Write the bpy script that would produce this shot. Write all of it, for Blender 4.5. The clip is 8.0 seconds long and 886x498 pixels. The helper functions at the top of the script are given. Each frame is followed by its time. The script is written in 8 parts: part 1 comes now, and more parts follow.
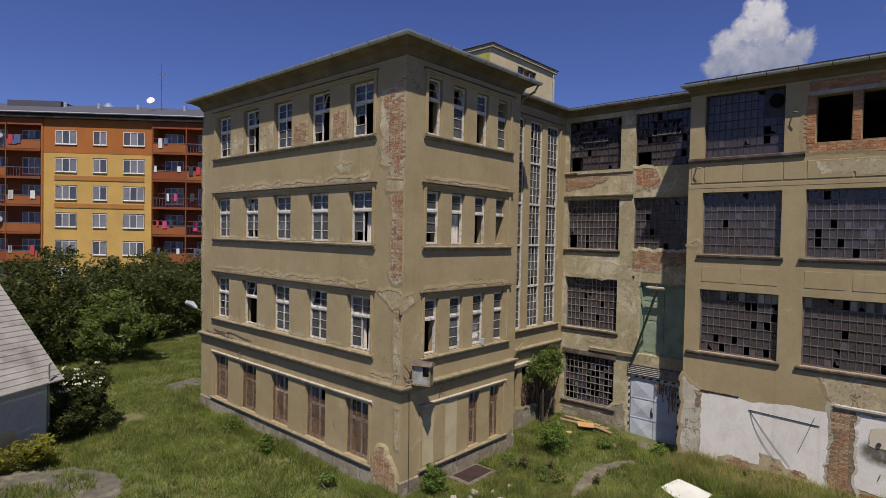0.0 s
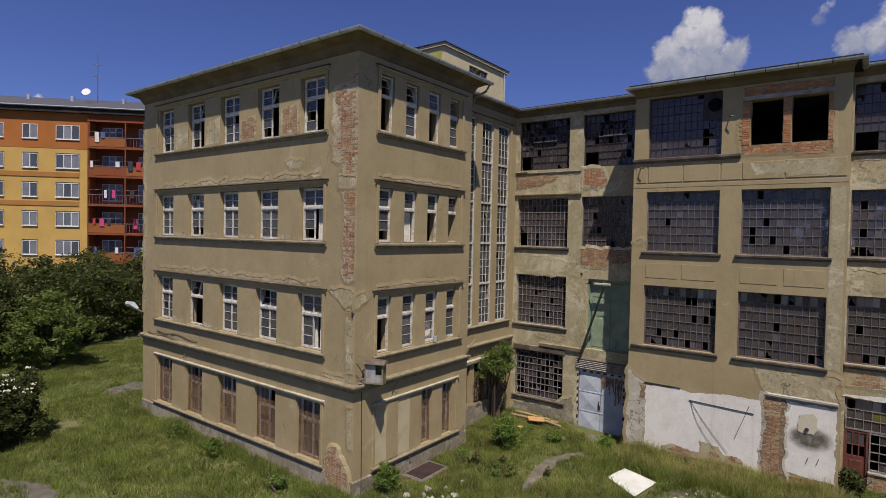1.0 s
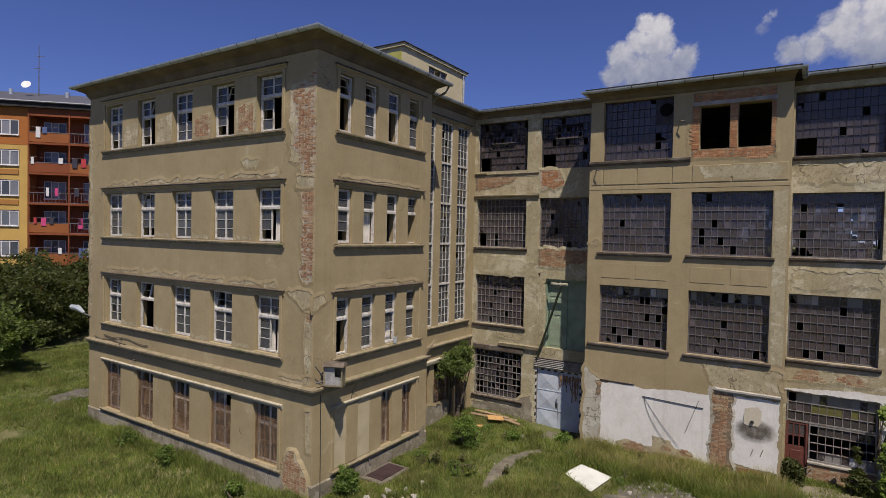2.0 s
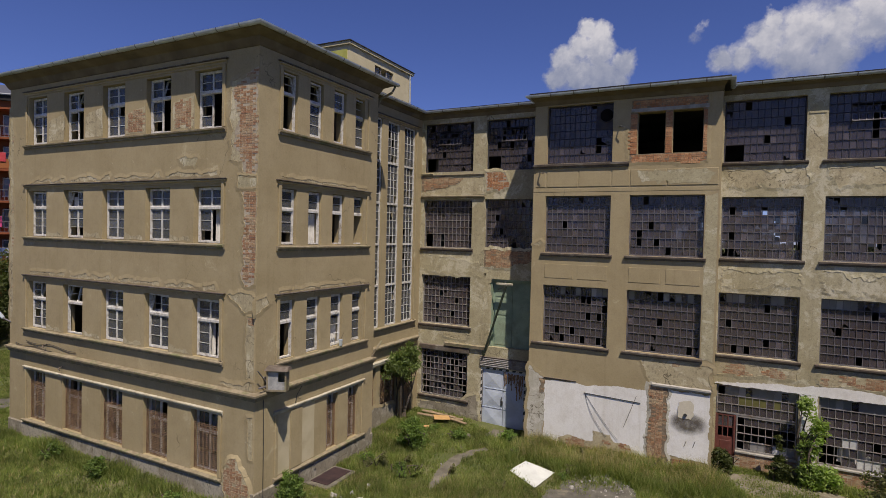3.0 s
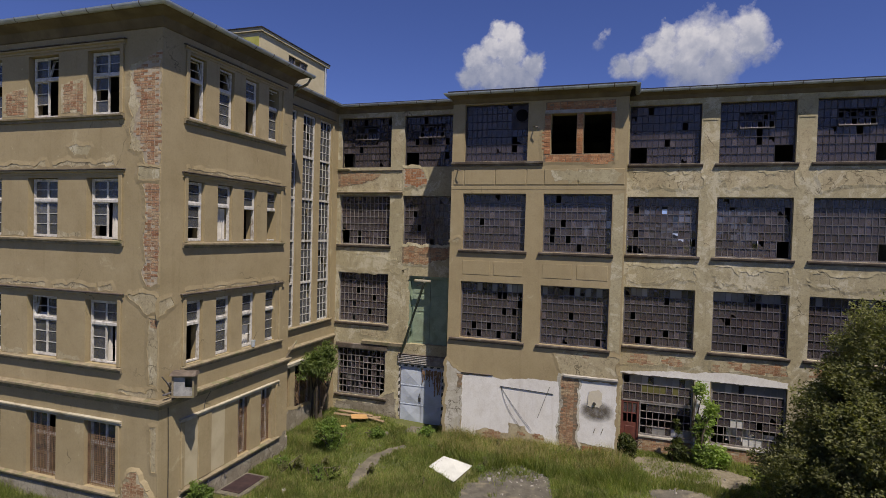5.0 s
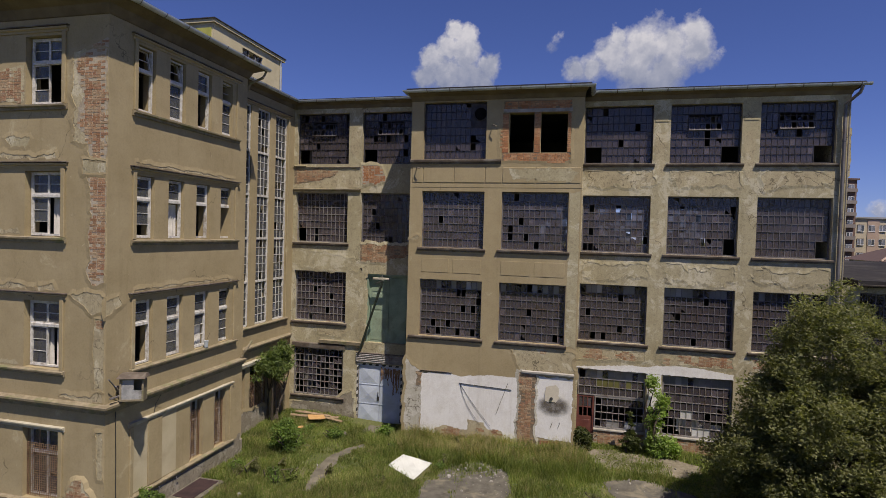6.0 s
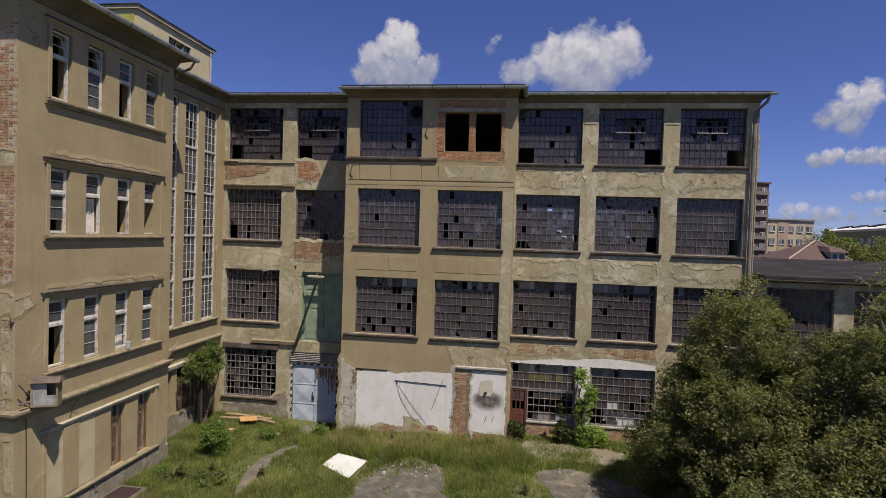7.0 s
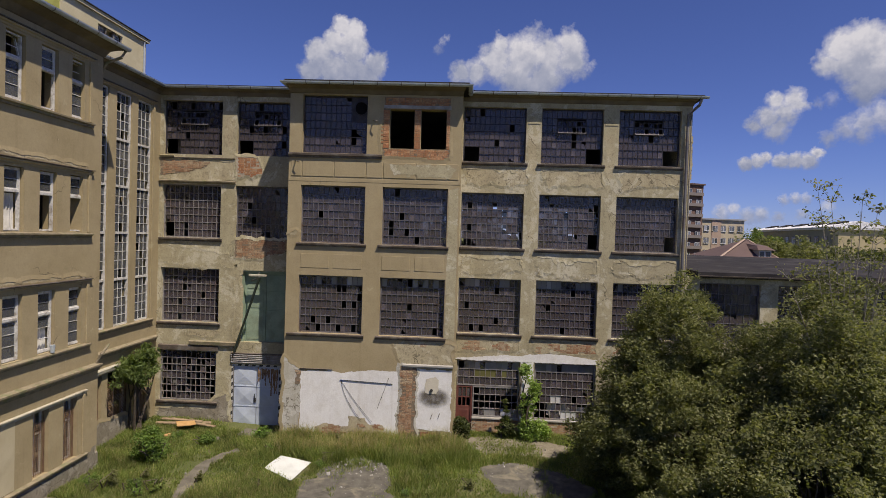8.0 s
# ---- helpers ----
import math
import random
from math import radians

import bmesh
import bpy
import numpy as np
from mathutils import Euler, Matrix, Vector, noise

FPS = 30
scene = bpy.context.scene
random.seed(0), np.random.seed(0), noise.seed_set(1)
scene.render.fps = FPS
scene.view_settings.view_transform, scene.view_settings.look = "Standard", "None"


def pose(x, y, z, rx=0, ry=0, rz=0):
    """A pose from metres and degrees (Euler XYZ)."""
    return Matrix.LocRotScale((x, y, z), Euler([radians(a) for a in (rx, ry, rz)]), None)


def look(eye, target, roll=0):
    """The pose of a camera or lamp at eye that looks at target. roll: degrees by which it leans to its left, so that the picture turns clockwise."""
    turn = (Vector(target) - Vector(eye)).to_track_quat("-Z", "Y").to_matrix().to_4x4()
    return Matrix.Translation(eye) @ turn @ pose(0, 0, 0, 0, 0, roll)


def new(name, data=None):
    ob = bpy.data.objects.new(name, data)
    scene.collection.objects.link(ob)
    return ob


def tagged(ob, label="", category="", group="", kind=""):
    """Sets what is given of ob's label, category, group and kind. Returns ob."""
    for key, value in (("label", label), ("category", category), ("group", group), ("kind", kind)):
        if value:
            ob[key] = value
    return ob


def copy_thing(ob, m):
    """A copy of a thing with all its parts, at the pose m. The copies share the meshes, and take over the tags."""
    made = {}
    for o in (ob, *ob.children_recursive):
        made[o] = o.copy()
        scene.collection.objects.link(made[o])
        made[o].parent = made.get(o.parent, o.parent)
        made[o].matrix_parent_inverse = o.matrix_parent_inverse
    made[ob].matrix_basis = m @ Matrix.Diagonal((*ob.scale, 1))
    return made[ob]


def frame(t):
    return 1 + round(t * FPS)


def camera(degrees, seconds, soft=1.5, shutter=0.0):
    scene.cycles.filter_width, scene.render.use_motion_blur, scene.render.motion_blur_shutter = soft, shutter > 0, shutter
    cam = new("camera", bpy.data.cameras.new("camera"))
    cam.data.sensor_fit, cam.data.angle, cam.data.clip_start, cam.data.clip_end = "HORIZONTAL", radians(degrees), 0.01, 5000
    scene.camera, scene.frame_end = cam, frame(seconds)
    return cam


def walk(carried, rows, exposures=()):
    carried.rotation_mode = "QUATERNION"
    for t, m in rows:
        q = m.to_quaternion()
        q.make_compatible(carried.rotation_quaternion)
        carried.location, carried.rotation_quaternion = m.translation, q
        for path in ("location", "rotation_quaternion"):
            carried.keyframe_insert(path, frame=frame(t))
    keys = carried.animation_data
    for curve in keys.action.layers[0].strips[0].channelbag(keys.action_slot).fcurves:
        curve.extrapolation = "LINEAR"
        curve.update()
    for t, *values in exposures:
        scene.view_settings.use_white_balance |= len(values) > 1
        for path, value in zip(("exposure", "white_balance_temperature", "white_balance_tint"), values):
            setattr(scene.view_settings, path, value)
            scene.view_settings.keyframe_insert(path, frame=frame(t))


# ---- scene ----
cam = camera(76.66, 8.0, soft=0.42)
ROWS = [
    (0.0, 0.0, 0.0, 8.55, 41.85, -1.45, -1.18),
    (0.5, 0.001, -0.036, 8.523, 39.54, -1.42, -1.14),
    (1.0, -0.012, -0.045, 8.506, 36.9, -1.46, -1.2),
    (1.5, -0.02, -0.055, 8.512, 35.1, -1.44, -1.23),
    (3.0, -0.022, -0.075, 8.647, 27.26, -1.44, -1.36),
    (3.5, 0.0, -0.069, 8.671, 25.05, -1.51, -1.52),
    (4.0, -0.06, -0.057, 8.69, 22.35, -1.52, -1.57),
    (5.5, -0.308, -0.026, 8.621, 16.58, -1.6, -1.6),
    (6.0, -0.354, -0.036, 8.597, 14.01, -1.57, -1.65),
    (6.5, -0.3, -0.075, 8.58, 10.97, -1.52, -1.71),
    (7.0, -0.194, -0.133, 8.534, 7.8, -1.47, -1.85),
    (7.5, -0.106, -0.143, 8.502, 4.96, -1.42, -1.83),
    (8.0, -0.059, -0.09, 8.464, 2.58, -1.36, -1.86),
]
walk(cam, [(t, pose(x, y, z, 90 + p, r, w)) for t, x, y, z, w, p, r in ROWS],
     exposures=[(0.0, 0.07, 6750, 16), (6.0, 0.1, 6750, 16), (8.0, 0.19, 6800, 16)])

# ---- sky and sun ----
SUN_EL, SUN_AZ = radians(61), radians(135)  # azimuth clockwise from +y
world = bpy.data.worlds.new("sky")
scene.world = world
world.use_nodes = True
wn = world.node_tree.nodes
sky = wn.new("ShaderNodeTexSky")
sky.sky_type = "NISHITA"
sky.sun_disc = False
sky.sun_elevation, sky.sun_rotation = SUN_EL, SUN_AZ
sky.air_density, sky.dust_density, sky.ozone_density = 0.8, 0.12, 3.5
wn["Background"].inputs["Strength"].default_value = 0.06
deep = wn.new("ShaderNodeMix")
deep.data_type, deep.blend_type = "RGBA", "MULTIPLY"
deep.inputs[0].default_value = 1.0
deep.inputs[7].default_value = (0.80, 0.88, 1.44, 1)
world.node_tree.links.new(sky.outputs[0], deep.inputs[6])
world.node_tree.links.new(deep.outputs[2], wn["Background"].inputs["Color"])
sun_data = bpy.data.lights.new("sun", "SUN")
sun_data.energy, sun_data.angle, sun_data.color = 4.9, radians(0.55), (1.0, 0.935, 0.80)
sun = new("sun", sun_data)
sun.matrix_world = look((30, -30, 60), (30 - math.cos(SUN_EL) * 0.7071, -30 + math.cos(SUN_EL) * 0.7071, 60 - math.sin(SUN_EL)))


# ---- materials ----
class Nodes:
    """A material's node tree with short calls."""

    def __init__(self, name):
        self.mat = bpy.data.materials.new(name)
        self.mat.use_nodes = True
        self.t = self.mat.node_tree
        self.bsdf = self.t.nodes["Principled BSDF"]
        self.out = self.t.nodes["Material Output"]
        self.co = self.t.nodes.new("ShaderNodeTexCoord").outputs["Object"]
        self.place = self.t.nodes.new("ShaderNodeNewGeometry").outputs["Position"]

    def link(self, a, b):
        self.t.links.new(a, b)

    def put(self, socket, value):
        if isinstance(value, bpy.types.NodeSocket):
            self.link(value, socket)
        else:
            socket.default_value = value

    def noise(self, scale, detail=4, rough=0.55, stretch=(1, 1, 1), distort=0.0, co=None):
        m = self.t.nodes.new("ShaderNodeMapping")
        m.inputs["Scale"].default_value = stretch
        self.link(co or self.co, m.inputs["Vector"])
        n = self.t.nodes.new("ShaderNodeTexNoise")
        n.inputs["Scale"].default_value = scale
        n.inputs["Detail"].default_value = detail
        n.inputs["Roughness"].default_value = rough
        n.inputs["Distortion"].default_value = distort
        self.link(m.outputs[0], n.inputs["Vector"])
        return n.outputs["Fac"]

    def ramp(self, fac, stops):
        r = self.t.nodes.new("ShaderNodeValToRGB")
        e = r.color_ramp.elements
        while len(e) < len(stops):
            e.new(0.5)
        for el, (p, c) in zip(e, stops):
            el.position = p
            el.color = (*c, 1) if isinstance(c, tuple) else (c, c, c, 1)
        self.link(fac, r.inputs[0])
        return r.outputs["Color"]

    def mix(self, fac, a, b, mode="MIX"):
        m = self.t.nodes.new("ShaderNodeMix")
        m.data_type, m.blend_type = "RGBA", mode
        for s, v in ((m.inputs[0], fac), (m.inputs[6], a), (m.inputs[7], b)):
            self.put(s, (*v, 1) if isinstance(v, tuple) else v)
        return m.outputs[2]

    def random(self):
        return self.t.nodes.new("ShaderNodeObjectInfo").outputs["Random"]

    def island(self):
        return self.t.nodes.new("ShaderNodeNewGeometry").outputs["Random Per Island"]

    def bump(self, height, strength=0.3, dist=0.02):
        b = self.t.nodes.new("ShaderNodeBump")
        b.inputs["Strength"].default_value, b.inputs["Distance"].default_value = strength, dist
        self.link(height, b.inputs["Height"])
        self.link(b.outputs[0], self.bsdf.inputs["Normal"])

    def done(self, colour=None, rough=0.8, metal=0.0, spec=0.3):
        if colour is not None:
            self.put(self.bsdf.inputs["Base Color"], (*colour, 1) if isinstance(colour, tuple) else colour)
        self.put(self.bsdf.inputs["Roughness"], rough)
        self.bsdf.inputs["Metallic"].default_value = metal
        self.bsdf.inputs["Specular IOR Level"].default_value = spec
        return self.mat


def worn(name, a, b, scale=3.0, rough=0.85, metal=0.0, bump=0.25, dist=0.01, fine=40, stains=None, spread=0.18, spec=0.3):
    """Two tones, mottled, with fine grain and an optional third tone in stains."""
    n = Nodes(name)
    big = n.noise(scale, 5)
    c = n.ramp(big, [(0.5 - spread, a), (0.5 + spread, b)])
    grain = n.noise(fine, 3)
    c = n.mix(0.35, c, n.ramp(grain, [(0.3, 0.62), (0.7, 1.0)]), "MULTIPLY")
    if stains:
        s = n.noise(scale * 0.45, 6, 0.65, distort=0.4)
        c = n.mix(n.ramp(s, [(0.52, 0.0), (0.66, 0.8)]), c, stains)
    n.bump(n.mix(0.5, big, grain), bump, dist)
    return n.done(c, rough, metal, spec)


def plaster(name, a, b, light, dirt, patchy=0.62, cracks=0.54, pits=0.0, coarse=1.0):
    """Old exterior render: mottling, pale worn spots, rain streaks, hair cracks."""
    n = Nodes(name)
    big = n.noise(0.55, 6, 0.6, distort=0.3)
    c = n.ramp(big, [(0.32, a), (0.68, b)])
    mid = n.noise(2.6, 6, 0.65)
    c = n.mix(n.ramp(mid, [(0.45, 0.0), (0.75, 0.4)]), c, dirt)
    streak = n.noise(1.0, 5, 0.6, stretch=(5, 5, 0.25))
    c = n.mix(n.ramp(streak, [(0.55, 0.0), (0.78, 0.45)]), c, dirt)
    worn_spot = n.noise(1.1, 9, 0.72, distort=0.6)
    c = n.mix(n.ramp(worn_spot, [(patchy, 0.0), (patchy + 0.05, 0.65)]), c, light)
    grain = n.noise(55, 3, 0.6)
    speck = n.noise(14, 6, 0.75)
    c = n.mix(0.25 + 0.4 * coarse, c, n.ramp(speck, [(0.3, 0.58), (0.5, 1.0), (0.75, 1.16)]), "MULTIPLY")
    c = n.mix(0.5, c, n.ramp(grain, [(0.3, 0.72), (0.7, 1.0)]), "MULTIPLY")
    chips = n.noise(3.2, 9, 0.7, distort=0.8)
    c = n.mix(n.ramp(chips, [(0.665, 0.0), (0.68, 0.75)]), c, light)
    if pits:
        hollow = n.noise(7.5, 8, 0.7, distort=0.4)
        c = n.mix(n.ramp(hollow, [(0.40, pits), (0.45, 0.0)]), c, tuple(0.55 * x for x in dirt))
    v = n.t.nodes.new("ShaderNodeTexVoronoi")
    v.feature = "DISTANCE_TO_EDGE"
    v.inputs["Scale"].default_value = 0.7
    warp = n.t.nodes.new("ShaderNodeVectorMath")
    warp.operation = "ADD"
    nn = n.t.nodes.new("ShaderNodeTexNoise")
    nn.inputs["Scale"].default_value = 2.0
    nn.inputs["Detail"].default_value = 5
    n.link(n.co, nn.inputs["Vector"])
    n.link(n.co, warp.inputs[0])
    n.link(nn.outputs["Color"], warp.inputs[1])
    n.link(warp.outputs[0], v.inputs["Vector"])
    gate = n.noise(0.4, 3)
    crack = n.mix(n.ramp(gate, [(cracks, 0.0), (cracks + 0.06, 1.0)]), (0, 0, 0), n.ramp(v.outputs["Distance"], [(0.0, 0.9), (0.014, 0.0)]))
    c = n.mix(crack, c, (0.09, 0.075, 0.05))
    n.bump(n.mix(0.5, worn_spot, n.mix(0.5, speck, grain)), 0.15 + 0.35 * coarse, 0.008 + 0.014 * coarse)
    return n.done(c, 0.92, 0, 0.2)


OCHRE = plaster("ochre_render", (0.33, 0.268, 0.155), (0.395, 0.327, 0.2), (0.47, 0.41, 0.27), (0.255, 0.20, 0.115), 0.62, 0.6, coarse=0.1)
OCHRE_WORN = plaster("weathered_render", (0.37, 0.325, 0.205), (0.45, 0.405, 0.27), (0.58, 0.54, 0.41), (0.22, 0.185, 0.115), 0.52, 0.55, 0.3)
UNDERCOAT = plaster("rough_undercoat", (0.39, 0.335, 0.215), (0.49, 0.43, 0.285), (0.58, 0.53, 0.39), (0.21, 0.17, 0.11), 0.54, 0.44, 0.4)
GREYWASH = plaster("faded_whitewash", (0.42, 0.395, 0.32), (0.52, 0.50, 0.43), (0.62, 0.60, 0.54), (0.30, 0.265, 0.2), 0.54, 0.44, 0.08, 0.6)
WHITEWASH = plaster("whitewash", (0.72, 0.71, 0.68), (0.79, 0.785, 0.76), (0.82, 0.82, 0.80), (0.50, 0.46, 0.39), 0.6, 0.6, coarse=0.05)
PLINTH = plaster("plinth_stone", (0.21, 0.185, 0.14), (0.31, 0.275, 0.21), (0.40, 0.37, 0.31), (0.12, 0.11, 0.09), 0.50, 0.4, 0.4)
SILL = worn("dark_sill", (0.085, 0.068, 0.055), (0.15, 0.12, 0.095), 4, 0.7, stains=(0.22, 0.20, 0.17))
SILL_PALE = worn("pale_sill", (0.19, 0.155, 0.10), (0.30, 0.255, 0.175), 5, 0.85, stains=(0.14, 0.15, 0.07))
TRIM_PALE = worn("pale_trim", (0.36, 0.33, 0.25), (0.50, 0.47, 0.38), 3, 0.85, stains=(0.24, 0.2, 0.13))
ZINC = worn("zinc", (0.42, 0.47, 0.52), (0.57, 0.63, 0.69), 2.5, 0.4, 0.3, 0.1, stains=(0.36, 0.385, 0.41))
PIPE = worn("dark_zinc", (0.13, 0.125, 0.13), (0.21, 0.205, 0.205), 2.5, 0.6, 0.2, 0.1, stains=(0.15, 0.10, 0.07))
ROOF = worn("roof_felt", (0.022, 0.02, 0.022), (0.042, 0.04, 0.04), 1.2, 0.95, stains=(0.065, 0.06, 0.058), spec=0.1)
PAINT = worn("flaking_white_paint", (0.46, 0.45, 0.42), (0.70, 0.69, 0.66), 9, 0.6, 0, 0.4, stains=(0.26, 0.22, 0.17))
STEEL = worn("dull_steel_bar", (0.11, 0.105, 0.115), (0.21, 0.20, 0.205), 3, 0.6, 0.3, stains=(0.12, 0.075, 0.045))
STEEL_DARK = worn("dark_steel_bar", (0.035, 0.034, 0.045), (0.075, 0.07, 0.08), 4, 0.6, 0.2, stains=(0.06, 0.04, 0.03))
STEEL_PALE = worn("grey_painted_bar", (0.20, 0.19, 0.185), (0.34, 0.325, 0.31), 6, 0.6, 0.2, stains=(0.14, 0.08, 0.05))
RUST = worn("rusty_mesh", (0.17, 0.095, 0.055), (0.34, 0.225, 0.13), 5, 0.9, stains=(0.09, 0.055, 0.035))
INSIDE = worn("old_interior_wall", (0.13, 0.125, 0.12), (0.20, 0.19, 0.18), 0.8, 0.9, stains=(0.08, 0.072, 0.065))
WOOD = worn("weathered_board", (0.20, 0.145, 0.085), (0.33, 0.25, 0.16), 6, 0.85, stains=(0.13, 0.1, 0.07))
WOOD_ORANGE = worn("fresh_board", (0.42, 0.24, 0.09), (0.52, 0.32, 0.14), 5, 0.8)
BOARDING = worn("blind_panel", (0.44, 0.38, 0.25), (0.52, 0.46, 0.32), 1.2, 0.85, stains=(0.34, 0.29, 0.19))
DOOR_BLUE = worn("pale_blue_steel", (0.44, 0.50, 0.60), (0.52, 0.58, 0.67), 2.0, 0.55, 0, 0.15, stains=(0.36, 0.40, 0.46))
DOOR_GREEN = worn("pale_green_paint", (0.22, 0.30, 0.22), (0.30, 0.38, 0.28), 2.5, 0.7, stains=(0.17, 0.2, 0.14))
DOOR_RED = worn("faded_red_paint", (0.12, 0.04, 0.033), (0.18, 0.065, 0.05), 4, 0.6, stains=(0.12, 0.06, 0.05))
BLACK = worn("black_stripe", (0.03, 0.03, 0.03), (0.06, 0.06, 0.06), 8, 0.7)
MORTAR = worn("lime_mortar", (0.33, 0.28, 0.21), (0.46, 0.40, 0.31), 6, 0.95, 0, 0.6, 0.02)
MORTAR_DARK = worn("weathered_mortar", (0.15, 0.115, 0.08), (0.27, 0.215, 0.15), 7, 0.95, 0, 0.6, 0.02)
CONCRETE = worn("old_concrete", (0.30, 0.285, 0.255), (0.43, 0.41, 0.37), 3, 0.9, stains=(0.20, 0.185, 0.16))
ASPHALT = worn("cracked_asphalt", (0.085, 0.08, 0.068), (0.15, 0.14, 0.118), 3.0, 0.95, 0, 0.8, 0.04, 35, stains=(0.23, 0.205, 0.15), spec=0.15)
CABLE = worn("black_cable", (0.03, 0.03, 0.03), (0.05, 0.05, 0.05), 10, 0.6)


def brick_mat(name, tones, lime=0.6):
    n = Nodes(name)
    c = n.ramp(n.random(), [(i / max(1, len(tones) - 1), t) for i, t in enumerate(tones)])
    isl = n.ramp(n.random(), [(0.0, 0.9), (0.2, 0.6), (0.45, 1.1), (0.7, 0.75), (1.0, 1.05)])
    c = n.mix(0.8, c, isl, "MULTIPLY")
    c = n.mix(n.ramp(n.noise(3.4, 8, 0.75, co=n.place), [(0.46, 0.0), (0.6, lime)]), c, (0.47, 0.385, 0.25))
    c = n.mix(0.7, c, n.ramp(n.noise(22, 5, 0.7, co=n.place), [(0.3, 0.5), (0.62, 1.1)]), "MULTIPLY")
    n.bump(n.noise(45, 4, co=n.place), 0.7, 0.012)
    return n.done(c, 0.92, 0, 0.2)


BRICK = brick_mat("red_brick", [(0.34, 0.175, 0.095), (0.40, 0.24, 0.14), (0.27, 0.135, 0.08), (0.45, 0.32, 0.20), (0.36, 0.19, 0.105)])
BRICK_BRIGHT = brick_mat("orange_brick", [(0.42, 0.185, 0.085), (0.47, 0.245, 0.125), (0.34, 0.14, 0.068)], 0.35)


def glass_mat(name, dust, clear, tint, spec=0.5):
    """Thin dirty glass: partly clear, a film of dust, a mirror gloss on top."""
    n = Nodes(name)
    clear_node = n.t.nodes.new("ShaderNodeBsdfTransparent")
    clear_node.inputs[0].default_value = (*tint, 1)
    film = n.noise(0.9, 6, 0.65, co=n.place)
    rnd = n.random()
    col = n.mix(n.ramp(rnd, [(0.0, 0.0), (0.9, 0.12), (0.97, 0.7)]), dust, tuple(min(1, v * 3.2) for v in dust))
    col = n.mix(n.ramp(film, [(0.42, 0.0), (0.72, 0.45)]), col, tuple(min(1, v * 2.4) for v in dust))
    n.done(col, 0.16, 0, spec)
    m = n.t.nodes.new("ShaderNodeMixShader")
    amount = n.mix(0.5, n.ramp(film, [(0.3, clear - 0.12), (0.7, clear + 0.12)]), n.ramp(rnd, [(0.0, clear - 0.2), (1.0, clear + 0.2)]))
    n.link(amount, m.inputs[0])
    n.link(n.bsdf.outputs[0], m.inputs[1])
    n.link(clear_node.outputs[0], m.inputs[2])
    n.link(m.outputs[0], n.out.inputs["Surface"])
    return n.mat


GLASS = glass_mat("dirty_factory_glass", (0.075, 0.064, 0.07), 0.40, (0.72, 0.72, 0.72), 0.62)
GLASS_HOUSE = glass_mat("casement_glass", (0.085, 0.09, 0.095), 0.42, (0.85, 0.86, 0.87))
# White panes stand in for boards seen behind the shop-floor glass.
FILM_WHITE = glass_mat("board_white_glass", (0.48, 0.48, 0.47), 0.1, (0.8, 0.8, 0.8))
FILM_GREEN = glass_mat("mossy_glass", (0.12, 0.115, 0.045), 0.25, (0.7, 0.7, 0.6))
FILM = glass_mat("whitened_glass", (0.20, 0.195, 0.19), 0.15, (0.8, 0.8, 0.8))


def leaf_mat(name, tones, gloss=0.6):
    n = Nodes(name)
    c = n.ramp(n.island(), [(i / (len(tones) - 1), t) for i, t in enumerate(tones)])
    c = n.mix(0.7, c, n.ramp(n.noise(0.8, 6, 0.75), [(0.36, 0.4), (0.64, 1.25)]), "MULTIPLY")
    n.done(c, gloss, 0, 0.35)
    tr = n.t.nodes.new("ShaderNodeBsdfTranslucent")
    n.link(n.mix(1.0, c, (1.3, 1.35, 0.6), "MULTIPLY"), tr.inputs[0])
    m = n.t.nodes.new("ShaderNodeMixShader")
    m.inputs[0].default_value = 0.5
    n.link(n.bsdf.outputs[0], m.inputs[1])
    n.link(tr.outputs[0], m.inputs[2])
    n.link(m.outputs[0], n.out.inputs["Surface"])
    return n.mat


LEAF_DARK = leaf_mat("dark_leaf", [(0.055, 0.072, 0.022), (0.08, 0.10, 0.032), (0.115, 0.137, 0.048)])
LEAF_WILLOW = leaf_mat("grey_green_leaf", [(0.115, 0.135, 0.05), (0.17, 0.185, 0.072), (0.235, 0.245, 0.11), (0.26, 0.26, 0.13)])
LEAF_HEAVEN = leaf_mat("feathered_leaf", [(0.11, 0.16, 0.045), (0.15, 0.205, 0.062), (0.20, 0.26, 0.09)])
LEAF_BRIGHT = leaf_mat("bright_leaf", [(0.12, 0.20, 0.045), (0.17, 0.26, 0.06), (0.23, 0.32, 0.09)])
LEAF_YELLOW = leaf_mat("yellow_leaf", [(0.20, 0.21, 0.03), (0.28, 0.27, 0.05), (0.18, 0.20, 0.04)])
GRASS = leaf_mat("meadow_grass", [(0.115, 0.172, 0.038), (0.175, 0.234, 0.055), (0.245, 0.297, 0.082), (0.35, 0.347, 0.145)], 0.6)
LEAF_LIME = leaf_mat("lime_leaf", [(0.18, 0.28, 0.06), (0.25, 0.36, 0.09), (0.32, 0.42, 0.13)])
# Toned darker than the walls: the shade under the eaves is in this colour.
SOFFIT = worn("shaded_soffit", (0.13, 0.10, 0.062), (0.20, 0.16, 0.10), 1.5, 0.9, stains=(0.10, 0.08, 0.055))
GRASS_DRY = leaf_mat("dry_grass", [(0.30, 0.27, 0.11), (0.40, 0.34, 0.17), (0.48, 0.42, 0.25)], 0.7)
BARK = worn("bark", (0.07, 0.055, 0.04), (0.13, 0.105, 0.08), 12, 0.95, 0, 0.6, 0.02)
FLOWER = worn("white_flower", (0.62, 0.62, 0.5), (0.74, 0.74, 0.62), 20, 0.8)


